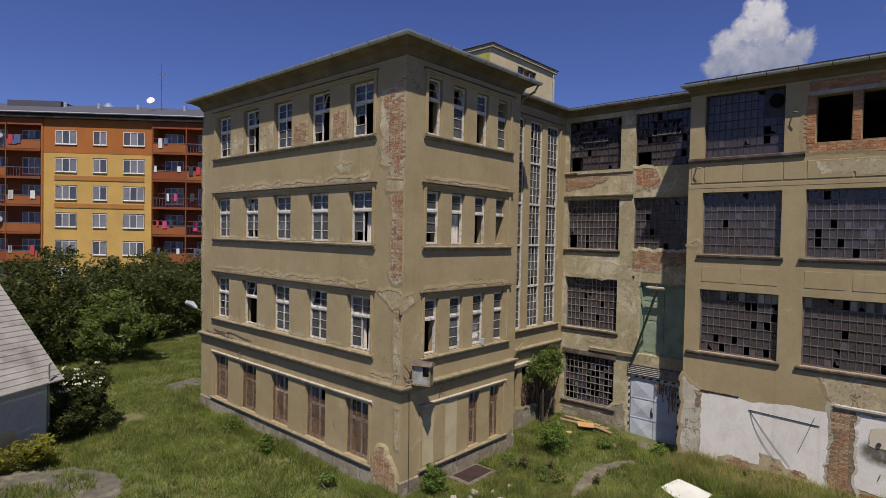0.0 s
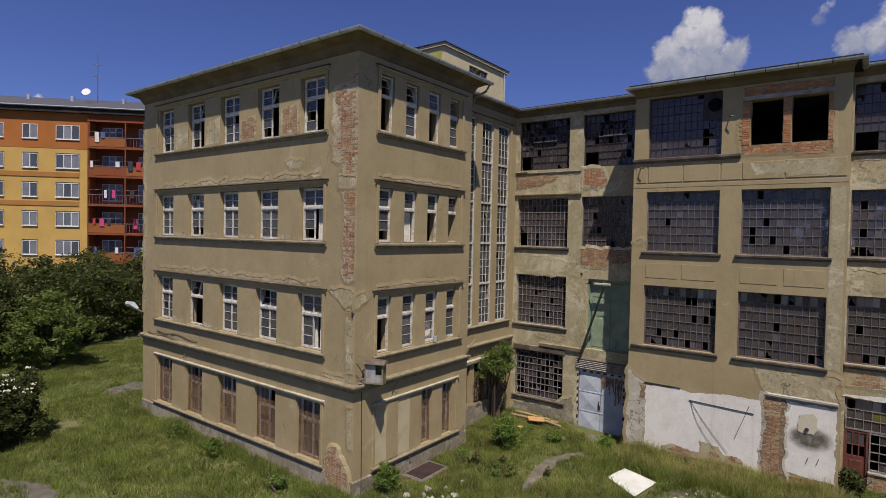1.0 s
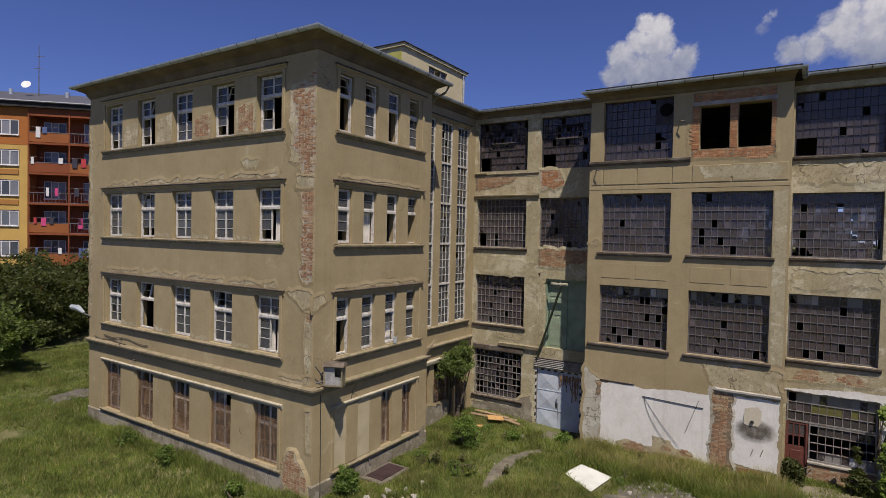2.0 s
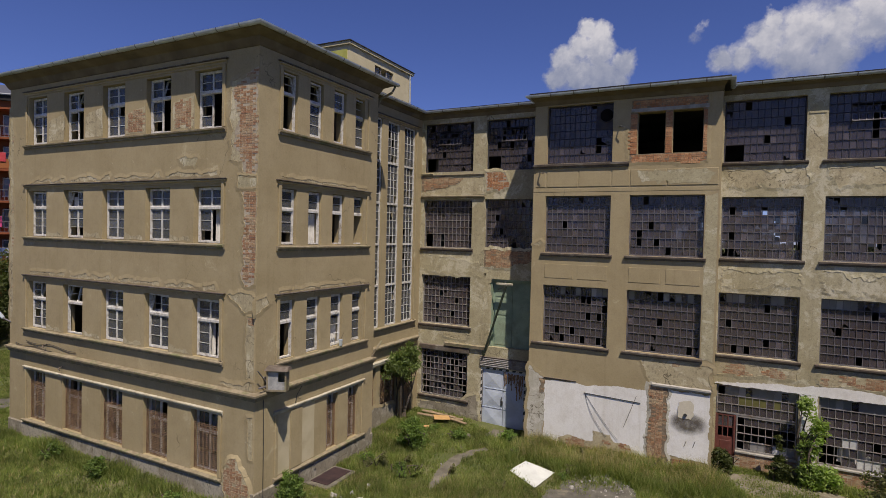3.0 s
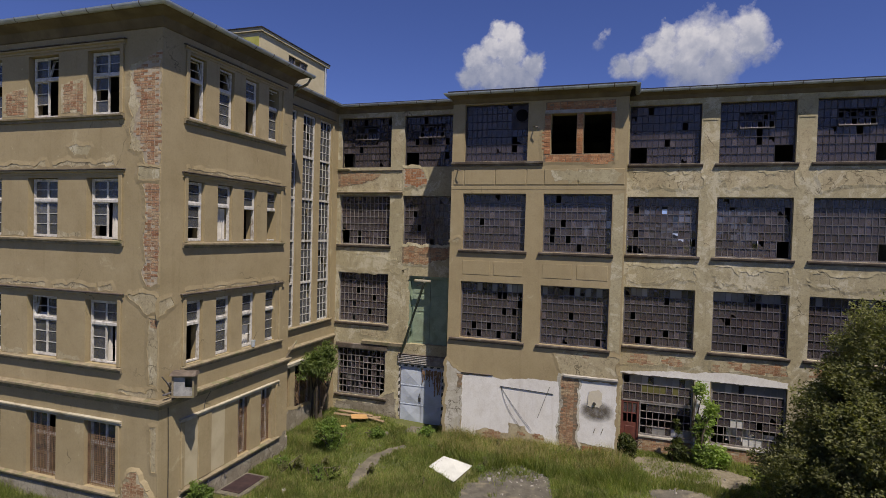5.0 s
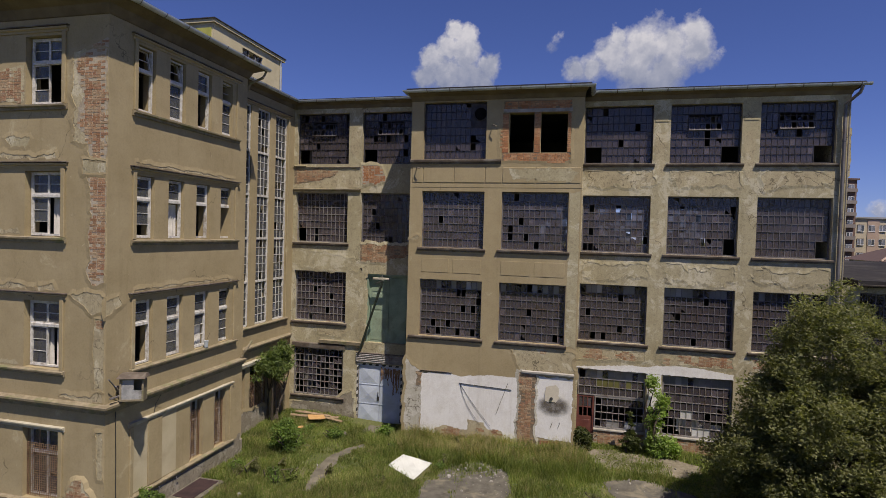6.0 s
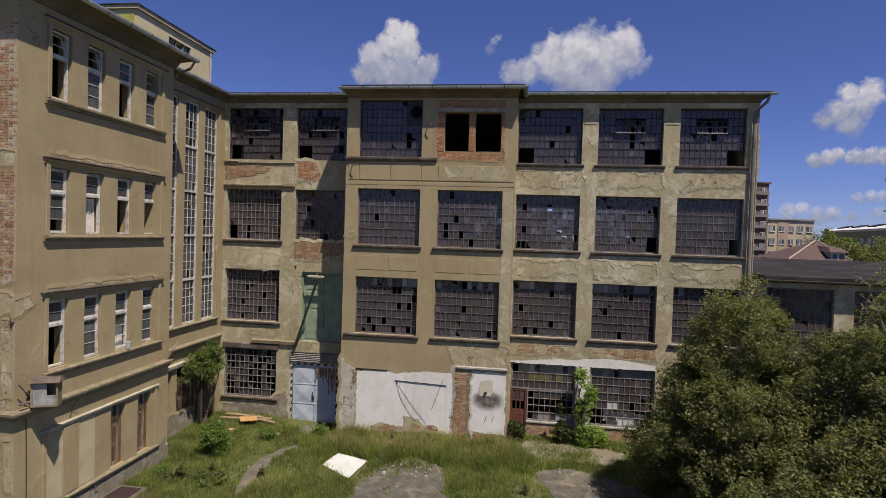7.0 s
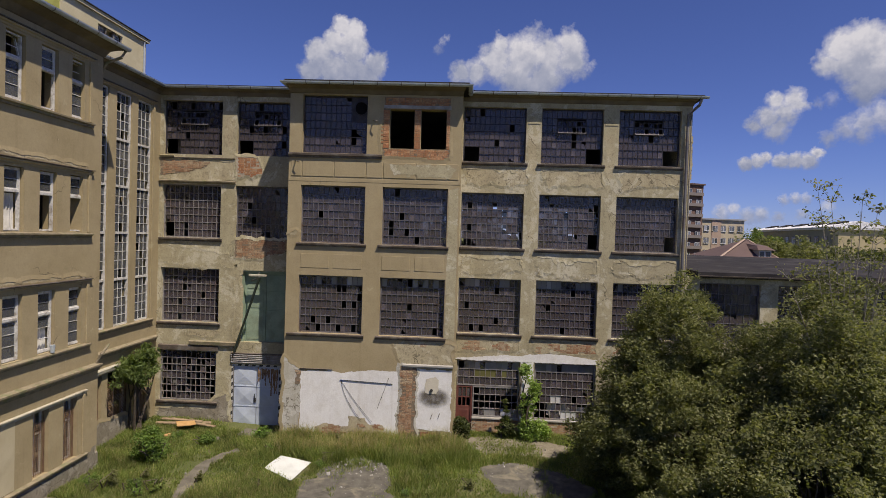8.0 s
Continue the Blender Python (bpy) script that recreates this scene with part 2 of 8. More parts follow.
def soil_mat():
    n = Nodes("meadow_ground")
    c = n.ramp(n.noise(0.35, 6, 0.6), [(0.35, (0.075, 0.10, 0.03)), (0.52, (0.115, 0.125, 0.05)), (0.7, (0.22, 0.19, 0.115))])
    c = n.mix(n.ramp(n.noise(2.2, 6, 0.7), [(0.54, 0.0), (0.78, 0.6)]), c, (0.22, 0.19, 0.115))
    g = n.noise(30, 4)
    c = n.mix(0.6, c, n.ramp(g, [(0.25, 0.5), (0.7, 1.1)]), "MULTIPLY")
    n.bump(g, 0.5, 0.04)
    return n.done(c, 0.95, 0, 0.1)


SOIL = soil_mat()


# ---- building helpers ----
def thing(name, at=(0, 0, 0), label="", category="", group="", kind=""):
    ob = new(name)
    ob.location = at
    ob.empty_display_size = 0.2
    return tagged(ob, label, category, group, kind)


def under(ob, parent):
    """Makes ob a child of parent, keeping its coordinates in the world."""
    ob.parent = parent
    m = parent.matrix_basis.copy()
    up = parent
    while up.parent:
        m = up.parent.matrix_basis @ up.matrix_parent_inverse @ m
        up = up.parent
    ob.matrix_parent_inverse = m.inverted()
    return ob


def part(name, bm, material, parent=None, label="", smooth=False):
    me = bpy.data.meshes.new(name)
    bmesh.ops.recalc_face_normals(bm, faces=bm.faces)
    bm.to_mesh(me)
    bm.free()
    me.materials.append(material)
    if smooth:
        me.polygons.foreach_set("use_smooth", [True] * len(me.polygons))
    ob = new(name, me)
    if parent:
        under(ob, parent)
    return tagged(ob, label)


class Face:
    """A facade's frame: u along it, d out of it, z up."""

    def __init__(self, axis, at):
        self.axis, self.at = axis, at

    def p(self, u, d, z):
        return Vector((u, self.at - d, z)) if self.axis == "y" else Vector((self.at + d, u, z))


A = Face("y", 12.42)
B = Face("x", -12.78)
REC = Face("x", -13.73)
MAIN = Face("y", 24.07)
RIS = Face("y", 22.58)
XW, XE, XR0, XR1, YB1, YBACK = -26.72, 9.21, -7.48, -0.45, 18.76, 34.5


def bx(bm, face, u0, u1, d0, d1, z0, z1, bevel=0.0):
    """A box in a facade's frame; face None means plain x, y, z."""
    vs = []
    for z in (z0, z1):
        for u, d in ((u0, d0), (u1, d0), (u1, d1), (u0, d1)):
            vs.append(bm.verts.new(face.p(u, d, z) if face else (u, d, z)))
    fs = [bm.faces.new([vs[i] for i in q]) for q in ((0, 3, 2, 1), (4, 5, 6, 7), (0, 1, 5, 4), (1, 2, 6, 5), (2, 3, 7, 6), (3, 0, 4, 7))]
    if bevel:
        es = {e for f in fs for e in f.edges}
        bmesh.ops.bevel(bm, geom=list(es), offset=bevel, segments=1, affect="EDGES")
    return bm


def box(face, *a, bevel=0.0):
    return bx(bmesh.new(), face, *a, bevel=bevel)


def wall(name, face, u0, u1, z0, z1, thick, openings, material, label):
    """A wall with real openings: (u0, u1, z0, z1) each."""
    us = sorted({u0, u1, *(o[0] for o in openings), *(o[1] for o in openings)})
    zs = sorted({z0, z1, *(o[2] for o in openings), *(o[3] for o in openings)})
    us = [u for u in us if u0 <= u <= u1]
    zs = [z for z in zs if z0 <= z <= z1]
    bm = bmesh.new()
    verts = {}

    def v(i, j, k):
        if (i, j, k) not in verts:
            verts[i, j, k] = bm.verts.new(face.p(us[i], -thick * k, zs[j]))
        return verts[i, j, k]

    def solid(i, j):
        if not (0 <= i < len(us) - 1 and 0 <= j < len(zs) - 1):
            return False
        cu, cz = (us[i] + us[i + 1]) / 2, (zs[j] + zs[j + 1]) / 2
        return not any(a < cu < b and c < cz < d for a, b, c, d in openings)

    for i in range(len(us) - 1):
        for j in range(len(zs) - 1):
            if not solid(i, j):
                continue
            for k in (0, 1):
                bm.faces.new([v(i, j, k), v(i + 1, j, k), v(i + 1, j + 1, k), v(i, j + 1, k)])
            for di, dj, a, b in ((-1, 0, (0, 0), (0, 1)), (1, 0, (1, 0), (1, 1)), (0, -1, (0, 0), (1, 0)), (0, 1, (0, 1), (1, 1))):
                if not solid(i + di, j + dj):
                    p, q = (i + a[0], j + a[1]), (i + b[0], j + b[1])
                    bm.faces.new([v(*p, 0), v(*q, 0), v(*q, 1), v(*p, 1)])
    return tagged(part(name, bm, material), label, "wall", kind="structure")


PANE_MESH = {}


def pane_mesh(w, h, material):
    key = (round(w, 2), round(h, 2), material.name)
    if key not in PANE_MESH:
        me = bpy.data.meshes.new("pane")
        bm = box(None, -w / 2, w / 2, -0.003, 0.003, -h / 2, h / 2)
        bmesh.ops.recalc_face_normals(bm, faces=bm.faces)
        bm.to_mesh(me)
        bm.free()
        me.materials.append(material)
        PANE_MESH[key] = me
    return PANE_MESH[key]


def pane(parent, face, u, d, z, w, h, material, rng, tilt=0.9, loc=None):
    ob = new("pane", pane_mesh(w, h, material))
    m = Matrix.Translation(face.p(u, d, z)) @ pose(0, 0, 0, rng.gauss(0, tilt), 0, rng.gauss(0, tilt) + (90 if face.axis == "x" else 0))
    ob.matrix_basis = m
    return under(ob, parent)


COUNT = {"window": 0, "door": 0}


def setting(kind, at, label, category):
    COUNT[kind] += 1
    return thing("%s_%d" % (kind, COUNT[kind]), at, label, category, kind="structure")


def factory_window(face, u0, u1, z0, z1, seed, cols=12, rows=7, gaps=(), broken=0.05, vent="", depth=0.22, label="", bars=None, pale_row=False, pale=()):
    """A steel window of many small panes. gaps: (col0, col1, row0, row1) with no glass, rows from the bottom."""
    rng = random.Random(seed)
    win = setting("window", face.p((u0 + u1) / 2, -depth, z0), label or "large steel-framed factory window with many small dirty panes, some broken", "window")
    bars = bars or STEEL
    bm = bmesh.new()
    t = 0.05
    bx(bm, face, u0, u1, -depth - 0.03, -depth + 0.04, z0, z0 + t)
    bx(bm, face, u0, u1, -depth - 0.03, -depth + 0.04, z1 - t, z1)
    bx(bm, face, u0, u0 + t, -depth - 0.03, -depth + 0.04, z0 + t, z1 - t)
    bx(bm, face, u1 - t, u1, -depth - 0.03, -depth + 0.04, z0 + t, z1 - t)
    part("window_frame", bm, bars, win)
    cw, rh = (u1 - u0 - 2 * t) / cols, (z1 - z0 - 2 * t) / rows
    holes = [g for g in gaps if g[1] - g[0] > 1 and g[3] - g[2] > 1]
    for i in range(1, cols):
        x = u0 + t + i * cw
        low = max([g[3] for g in holes if g[0] < i < g[1]] + [0])
        part("glazing_bar", box(face, x - 0.01, x + 0.01, -depth - 0.015, -depth + 0.022, z0 + t + low * rh, z1 - t), bars, win)
    for j in range(1, rows):
        z = z0 + t + j * rh
        spans = [(0, cols)]
        for g in holes:
            if g[2] < j < g[3]:
                spans = [s for a, b in spans for s in ((a, g[0]), (g[1], b)) if s[1] > s[0]]
        for a, b in spans:
            part("glazing_bar", box(face, u0 + t + a * cw, u0 + t + b * cw, -depth - 0.02, -depth + 0.03, z - 0.012, z + 0.012), bars, win)
    vent_cells = set()
    if vent:
        c0, c1, r0, r1 = vent
        vent_cells = {(i, j) for i in range(c0, c1) for j in range(r0, r1)}
        frame_vent(win, face, u0 + t + c0 * cw, u0 + t + c1 * cw, z0 + t + r0 * rh, z0 + t + r1 * rh, depth, c1 - c0, r1 - r0, rng)
    for i in range(cols):
        for j in range(rows):
            if any(a <= i < b and c <= j < d for a, b, c, d in gaps) or (i, j) in vent_cells or rng.random() < broken:
                continue
            u, z = u0 + t + (i + 0.5) * cw, z0 + t + (j + 0.5) * rh
            if rng.random() < broken * 0.8:
                shard(win, face, u, z, cw, rh, depth, rng)
            else:
                pane(win, face, u, -depth, z, cw - 0.012, rh - 0.012, next((p[4] for p in pale if p[0] <= i < p[1] and p[2] <= j < p[3] and rng.random() < 0.85), FILM if pale_row and j == rows - 1 and rng.random() < 0.6 else GLASS), rng, 0.7)
    return win


def shard(win, face, u, z, w, h, depth, rng):
    """What is left of a broken pane: a jagged piece held at one edge."""
    bm = bmesh.new()
    side = rng.choice((-1, 1))
    prof = [(-0.5, -0.5), (0.5, -0.5), (0.5, rng.uniform(-0.2, 0.3)), (rng.uniform(0.1, 0.3), rng.uniform(-0.3, 0.1)), (rng.uniform(-0.2, 0.1), rng.uniform(0.0, 0.35)), (-0.5, rng.uniform(0.1, 0.5))]
    pts = [(u + side * a * (w - 0.012), z + side * b * (h - 0.012)) for a, b in prof]
    lo = [bm.verts.new(face.p(a, -depth - 0.003, b)) for a, b in pts]
    hi = [bm.verts.new(face.p(a, -depth + 0.003, b)) for a, b in pts]
    bm.faces.new(lo)
    bm.faces.new(hi)
    for k in range(len(pts)):
        m = (k + 1) % len(pts)
        bm.faces.new([lo[k], lo[m], hi[m], hi[k]])
    part("pane", bm, GLASS, win)


def frame_vent(win, face, u0, u1, z0, z1, depth, cols, rows, rng):
    """A vent sash pivoted at mid-height: its foot swings out, its head in."""
    ang = radians(rng.uniform(15, 24))
    zm = (z0 + z1) / 2

    class Lean:
        def p(self, u, d, z):
            r = z - zm
            return face.p(u, -depth + d * math.cos(ang) - r * math.sin(ang), zm - 0.05 + r * math.cos(ang) + d * math.sin(ang))

    f = Lean()
    cw, rh = (u1 - u0) / cols, (z1 - z0) / rows
    for a, b, c, e in ((u0, u1, z0, z0 + 0.03), (u0, u1, z1 - 0.03, z1), (u0, u0 + 0.03, z0 + 0.03, z1 - 0.03), (u1 - 0.03, u1, z0 + 0.03, z1 - 0.03)):
        part("vent_frame", box(face, a, b, -depth - 0.02, -depth + 0.03, c, e), STEEL_DARK, win)
    bm = bmesh.new()
    for i in range(cols + 1):
        u = u0 + 0.04 + (u1 - u0 - 0.08) * i / cols
        bx(bm, f, u - 0.011, u + 0.011, -0.012, 0.02, z0 + 0.04, z1 - 0.04)
    for j in range(rows + 1):
        z = z0 + 0.04 + (z1 - z0 - 0.08) * j / rows
        bx(bm, f, u0 + 0.04, u1 - 0.04, -0.015, 0.024, z - 0.012, z + 0.012)
    part("vent_sash", bm, STEEL, win, "tilted open vent sash")
    for i in range(cols):
        for j in range(rows):
            if rng.random() < 0.6:
                part("pane", box(f, u0 + 0.04 + i * cw + 0.014, u0 + (i + 1) * cw - 0.014, 0.0, 0.005, z0 + 0.04 + j * rh + 0.014, z0 + (j + 1) * rh - 0.02), GLASS, win)


def casement(face, u0, u1, z0, z1, seed, cols=2, style="shut", depth=0.2):
    """A wooden window: transom, small fanlight panes above, two glazed sashes below."""
    rng = random.Random(seed)
    words = {"shut": "white flaking wooden casement window with glazing bars", "open": "white wooden casement window with open sashes and broken panes", "bare": "white wooden window frame with its lower sashes gone"}
    win = setting("window", face.p((u0 + u1) / 2, -depth, z0), words[style], "window")
    t = 0.05
    zt = z0 + (z1 - z0) * 0.63
    bm = bmesh.new()
    d0, d1 = -depth - 0.05, -depth + 0.04
    bx(bm, face, u0, u0 + t, d0, d1, z0, z1)
    bx(bm, face, u1 - t, u1, d0, d1, z0, z1)
    bx(bm, face, u0 + t, u1 - t, d0, d1, z0, z0 + t)
    bx(bm, face, u0 + t, u1 - t, d0, d1, z1 - t, z1)
    part("window_frame", bm, PAINT, win)
    part("transom", box(face, u0 + t, u1 - t, d0, d1 + 0.025, zt - 0.05, zt + 0.05, bevel=0.012), PAINT, win)
    w = (u1 - u0 - 2 * t) / cols
    for c in range(cols):
        a = u0 + t + c * w
        sash_panes(win, face, a, a + w, zt + 0.05, z1 - t, 2, depth, rng, rng.random() < 0.12, 0.08)
        if style == "bare" or (style == "open" and c == cols - 1):
            if style == "open":
                open_sash(win, face, a, a + w, z0 + t, zt - 0.05, depth, rng, c == 0)
            continue
        sash_panes(win, face, a, a + w, z0 + t, zt - 0.05, 3, depth, rng, False, 0.25 if style == "open" else 0.1)
    return win


def sash_panes(win, face, a, b, z0, z1, rows, depth, rng, tilted, missing):
    s = 0.031
    bm = bmesh.new()
    d0, d1 = -depth - 0.025, -depth + 0.03
    lean = 0.14 if tilted else 0.0

    class Lean:
        def p(self, u, d, z):
            return face.p(u, d - (z - z0) / (z1 - z0) * lean, z)

    f = Lean()
    bx(bm, f, a, a + s, d0, d1, z0, z1)
    bx(bm, f, b - s, b, d0, d1, z0, z1)
    bx(bm, f, a + s, b - s, d0, d1, z0, z0 + s)
    bx(bm, f, a + s, b - s, d0, d1, z1 - s, z1)
    h = (z1 - z0 - 2 * s) / rows
    for j in range(1, rows):
        z = z0 + s + j * h
        bx(bm, f, a + s, b - s, -depth - 0.015, -depth + 0.02, z - 0.009, z + 0.009)
    part("sash", bm, PAINT, win)
    for j in range(rows):
        if rng.random() > missing and not tilted:
            pane(win, face, (a + b) / 2, -depth, z0 + s + (j + 0.5) * h, b - a - 2 * s, h - 0.02, GLASS_HOUSE, rng, 0.8)


def open_sash(win, face, a, b, z0, z1, depth, rng, left):
    """A sash swung into the room about its outer edge."""
    ang = radians(rng.uniform(55, 85))
    hinge = a if left else b

    class Swing:
        def p(self, u, d, z):
            r = u - hinge
            return face.p(hinge + r * math.cos(ang) , -depth - abs(r) * math.sin(ang) + d + depth, z)

    f = Swing()
    s = 0.038
    bm = bmesh.new()
    d0, d1 = -depth - 0.02, -depth + 0.02
    bx(bm, f, a, a + s, d0, d1, z0, z1)
    bx(bm, f, b - s, b, d0, d1, z0, z1)
    for k in range(4):
        z = z0 + (z1 - z0 - s) * k / 3
        bx(bm, f, a + s, b - s, d0, d1, z, z + s * 0.8)
    part("sash", bm, PAINT, win, "sash swung open into the room")


def course(name, face, u0, u1, z0, profile, material, label, miter=(0, 0)):
    """A moulding along a facade: profile is (out, up) pairs; miter adds its overhang at the ends."""
    bm = bmesh.new()
    rings = []
    n = max(2, int(abs(u1 - u0) / 0.35))
    for k in range(n + 1):
        t = k / n
        ring = []
        for d, z in profile:
            u = u0 + (u1 - u0) * t
            if k == 0:
                u -= miter[0] * d
            if k == n:
                u += miter[1] * d
            wob = 0.006 * noise.noise((u * 3.1, d * 9, z0 + z * 5))
            ring.append(bm.verts.new(face.p(u, d + (wob if d > 0.01 else 0), z0 + z + wob)))
        rings.append(ring)
    m = len(profile)
    for r0, r1 in zip(rings, rings[1:]):
        for i in range(m):
            bm.faces.new([r0[i], r0[(i + 1) % m], r1[(i + 1) % m], r1[i]])
    bm.faces.new(rings[0])
    bm.faces.new(rings[-1])
    return tagged(part(name, bm, material), label, "moulding", kind="structure")


def tube(bm, pts, radii, sides=6):
    """A tapered tube through points, into bm."""
    rings = []
    for k, p in enumerate(pts):
        p = Vector(p)
        d = (Vector(pts[min(k + 1, len(pts) - 1)]) - Vector(pts[max(k - 1, 0)])).normalized()
        a = d.cross(Vector((0.31, 0.17, 0.93))).normalized()
        b = d.cross(a)
        rings.append([bm.verts.new(p + radii[k] * (math.cos(s * math.tau / sides) * a + math.sin(s * math.tau / sides) * b)) for s in range(sides)])
    for r0, r1 in zip(rings, rings[1:]):
        for i in range(sides):
            bm.faces.new([r0[i], r0[(i + 1) % sides], r1[(i + 1) % sides], r1[i]])
    bm.faces.new(rings[0])
    bm.faces.new(rings[-1])
    return bm


# ---- ground ----
def ground_height(x, y):
    h = 0.10 * noise.noise((x * 0.13, y * 0.13, 0.3)) + 0.05 * noise.noise((x * 0.6, y * 0.6, 2.0))
    h -= 0.22 * math.exp(-((x + 9.2) ** 2 / 6 + (y - 23.6) ** 2 / 3))
    h += 0.12 * math.exp(-((x + 1.0) ** 2 / 12 + (y - 21.5) ** 2 / 3))
    return h


def build_ground():
    def axis(lo, hi, step, far):
        c = list(np.arange(lo, hi + 0.01, step))
        s = step
        while c[-1] < far:
            s *= 1.35
            c.append(c[-1] + s)
        s = step
        while c[0] > -far:
            s *= 1.35
            c.insert(0, c[0] - s)
        return c

    xs, ys = axis(-50, 26, 0.5, 3500), axis(-4, 40, 0.5, 3500)
    nx = len(xs)
    verts = [(x, y, ground_height(x, y) if abs(x) < 200 and abs(y) < 200 else 0.0) for y in ys for x in xs]
    faces = [(j * nx + i, j * nx + i + 1, (j + 1) * nx + i + 1, (j + 1) * nx + i) for j in range(len(ys) - 1) for i in range(nx - 1)]
    me = bpy.data.meshes.new("ground")
    me.from_pydata(verts, [], faces)
    me.materials.append(SOIL)
    me.polygons.foreach_set("use_smooth", [True] * len(me.polygons))
    return tagged(new("ground", me), "overgrown courtyard ground of soil and short grass", "ground", kind="structure")


build_ground()

# ---- the left block: storeys and openings ----
LEVELS = ((11.87, 13.74), (8.20, 10.02), (4.50, 6.40))
A_EDGES = [-14.33 - 2.435 * i for i in range(5)]  # right edges of the five window openings
A_W = 1.27
B_STARTS = [13.42 + 1.285 * i for i in range(4)]
B_W = 0.70
a_open, b_open = [], []
for z0, z1 in LEVELS:
    a_open += [(u - A_W, u, z0, z1) for u in A_EDGES]
    b_open += [(u, u + B_W, z0, z1) for u in B_STARTS]
GF = (0.77, 2.76)
a_open += [(u - A_W, u, *GF) for u in A_EDGES]
b_open += [(15.86, 16.5, *GF), (17.12, 17.76, *GF)]
ZTOP = 14.45
wall("wall_south", A, XW, -12.78, -0.5, ZTOP, 0.45, a_open, OCHRE, "ochre rendered facade with patches of bare brick")
wall("wall_court", B, 12.8701, YB1, -0.5, ZTOP, 0.45, b_open, OCHRE, "ochre rendered courtyard facade with narrow windows")
wall("wall_return", Face("y", YB1 - 0.45), -13.2301, -12.7801, -0.5, ZTOP, -0.4495, [], OCHRE, "short ochre rendered return wall")
STAIR_W = [(20.03, 20.55), (21.02, 22.0), (22.42, 23.42)]
rec_open = [(a, b, 4.5, 13.66) for a, b in STAIR_W] + [(19.95, 20.4, 0.75, 2.75), (20.75, 22.15, 0.75, 2.75), (22.5, 23.5, -0.1, 2.6)]
wall("wall_stair", REC, YB1 - 0.44, 24.07, -0.5, ZTOP, 0.4, rec_open, OCHRE, "ochre rendered stairwell wall with tall window strips")
wall("wall_west", Face("x", XW + 0.45), 12.871, YBACK, -0.5, ZTOP, 0.45, [], OCHRE, "plain ochre rendered end wall")

# ---- the long wing ----
FZ = ((11.68, 14.03), (8.02, 10.36), (4.30, 6.68))
R_BAYS = [(-6.95, -4.30), (-3.59, -0.94)]
S_BAYS = [(-0.40, 2.27), (2.92, 5.53), (6.18, 8.77)]
I_BAYS = [(-13.58, -10.95), (-10.30, -7.90)]
r_open = [(a, b, *z) for z in FZ for a, b in R_BAYS if not (z is FZ[0] and a > -4)]
r_open += [(-3.38, -2.38, 11.93, 13.52), (-2.12, -1.08, 11.93, 13.52)]
s_open = [(a, b, *z) for z in FZ for a, b in S_BAYS] + [(-0.36, 2.36, 0.0, 3.12), (2.98, 5.6, 0.0, 3.12), (6.2, 8.7, 0.6, 3.1)]
i_open = [(a, b, *z) for z in FZ[:2] for a, b in I_BAYS] + [(*I_BAYS[0], *FZ[2]), (-9.95, -7.95, 3.5, 6.66), (-13.55, -11.0, 0.78, 3.05), (-10.3, -8.08, -0.3, 2.52)]
wall("wall_inner", MAIN, -13.73, -7.4801, -0.5, ZTOP, 0.4, i_open, OCHRE_WORN, "weathered ochre wall with bare brick between the storeys")
wall("wall_risalit", RIS, XR0, XR1, -0.5, ZTOP - 0.02, 0.4, r_open, OCHRE, "ochre rendered projecting bay wall")
wall("wall_risalit_side", Face("x", XR0 + 0.4), 22.981, 24.47, -0.5, ZTOP - 0.02, 0.4, [], OCHRE, "side wall of the projecting bay")
wall("wall_risalit_flank", Face("x", XR1), 22.981, 24.47, -0.5, ZTOP - 0.02, 0.4, [], OCHRE, "side wall of the projecting bay")
wall("wall_wing", MAIN, -0.4499, XE, -0.5, ZTOP, 0.4, s_open, OCHRE_WORN, "weathered ochre factory wall with cracked render")
wall("wall_east", Face("x", XE), 24.471, YBACK, -0.5, ZTOP, 0.4, [], OCHRE_WORN, "weathered end wall of the wing")
back_open = [(x, x + 2.6, *FZ[1]) for x in (-2.9, 0.4, 3.7)]
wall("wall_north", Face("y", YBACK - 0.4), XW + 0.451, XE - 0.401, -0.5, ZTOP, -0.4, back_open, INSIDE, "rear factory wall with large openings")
wall("wall_partition", Face("x", -13.0), 24.6, YBACK - 0.41, -0.5, ZTOP, 0.2, [], INSIDE, "inner partition wall")
for k, z in enumerate((0.0, 3.45, 7.1, 10.75)):
    fl = part("floor_%d" % (k + 1), box(None, XW + 0.46, -14.2, 12.88, 23.9, z - 0.25, z), CONCRETE)
    tagged(fl, "bare concrete floor inside the block", "floor", kind="structure")
    fl = part("floor_%d" % (k + 5), box(None, -12.9, XE - 0.41, 24.48, YBACK - 0.42, z - 0.25, z), CONCRETE)
    tagged(fl, "bare concrete floor inside the wing", "floor", kind="structure")
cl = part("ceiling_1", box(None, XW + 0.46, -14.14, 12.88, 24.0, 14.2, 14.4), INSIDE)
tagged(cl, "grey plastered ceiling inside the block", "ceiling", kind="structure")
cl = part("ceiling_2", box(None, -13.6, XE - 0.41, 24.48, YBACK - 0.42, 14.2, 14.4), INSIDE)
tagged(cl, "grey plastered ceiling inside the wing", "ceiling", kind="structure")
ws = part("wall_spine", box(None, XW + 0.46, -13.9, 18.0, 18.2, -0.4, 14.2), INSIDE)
tagged(ws, "inner corridor wall", "wall", kind="structure")


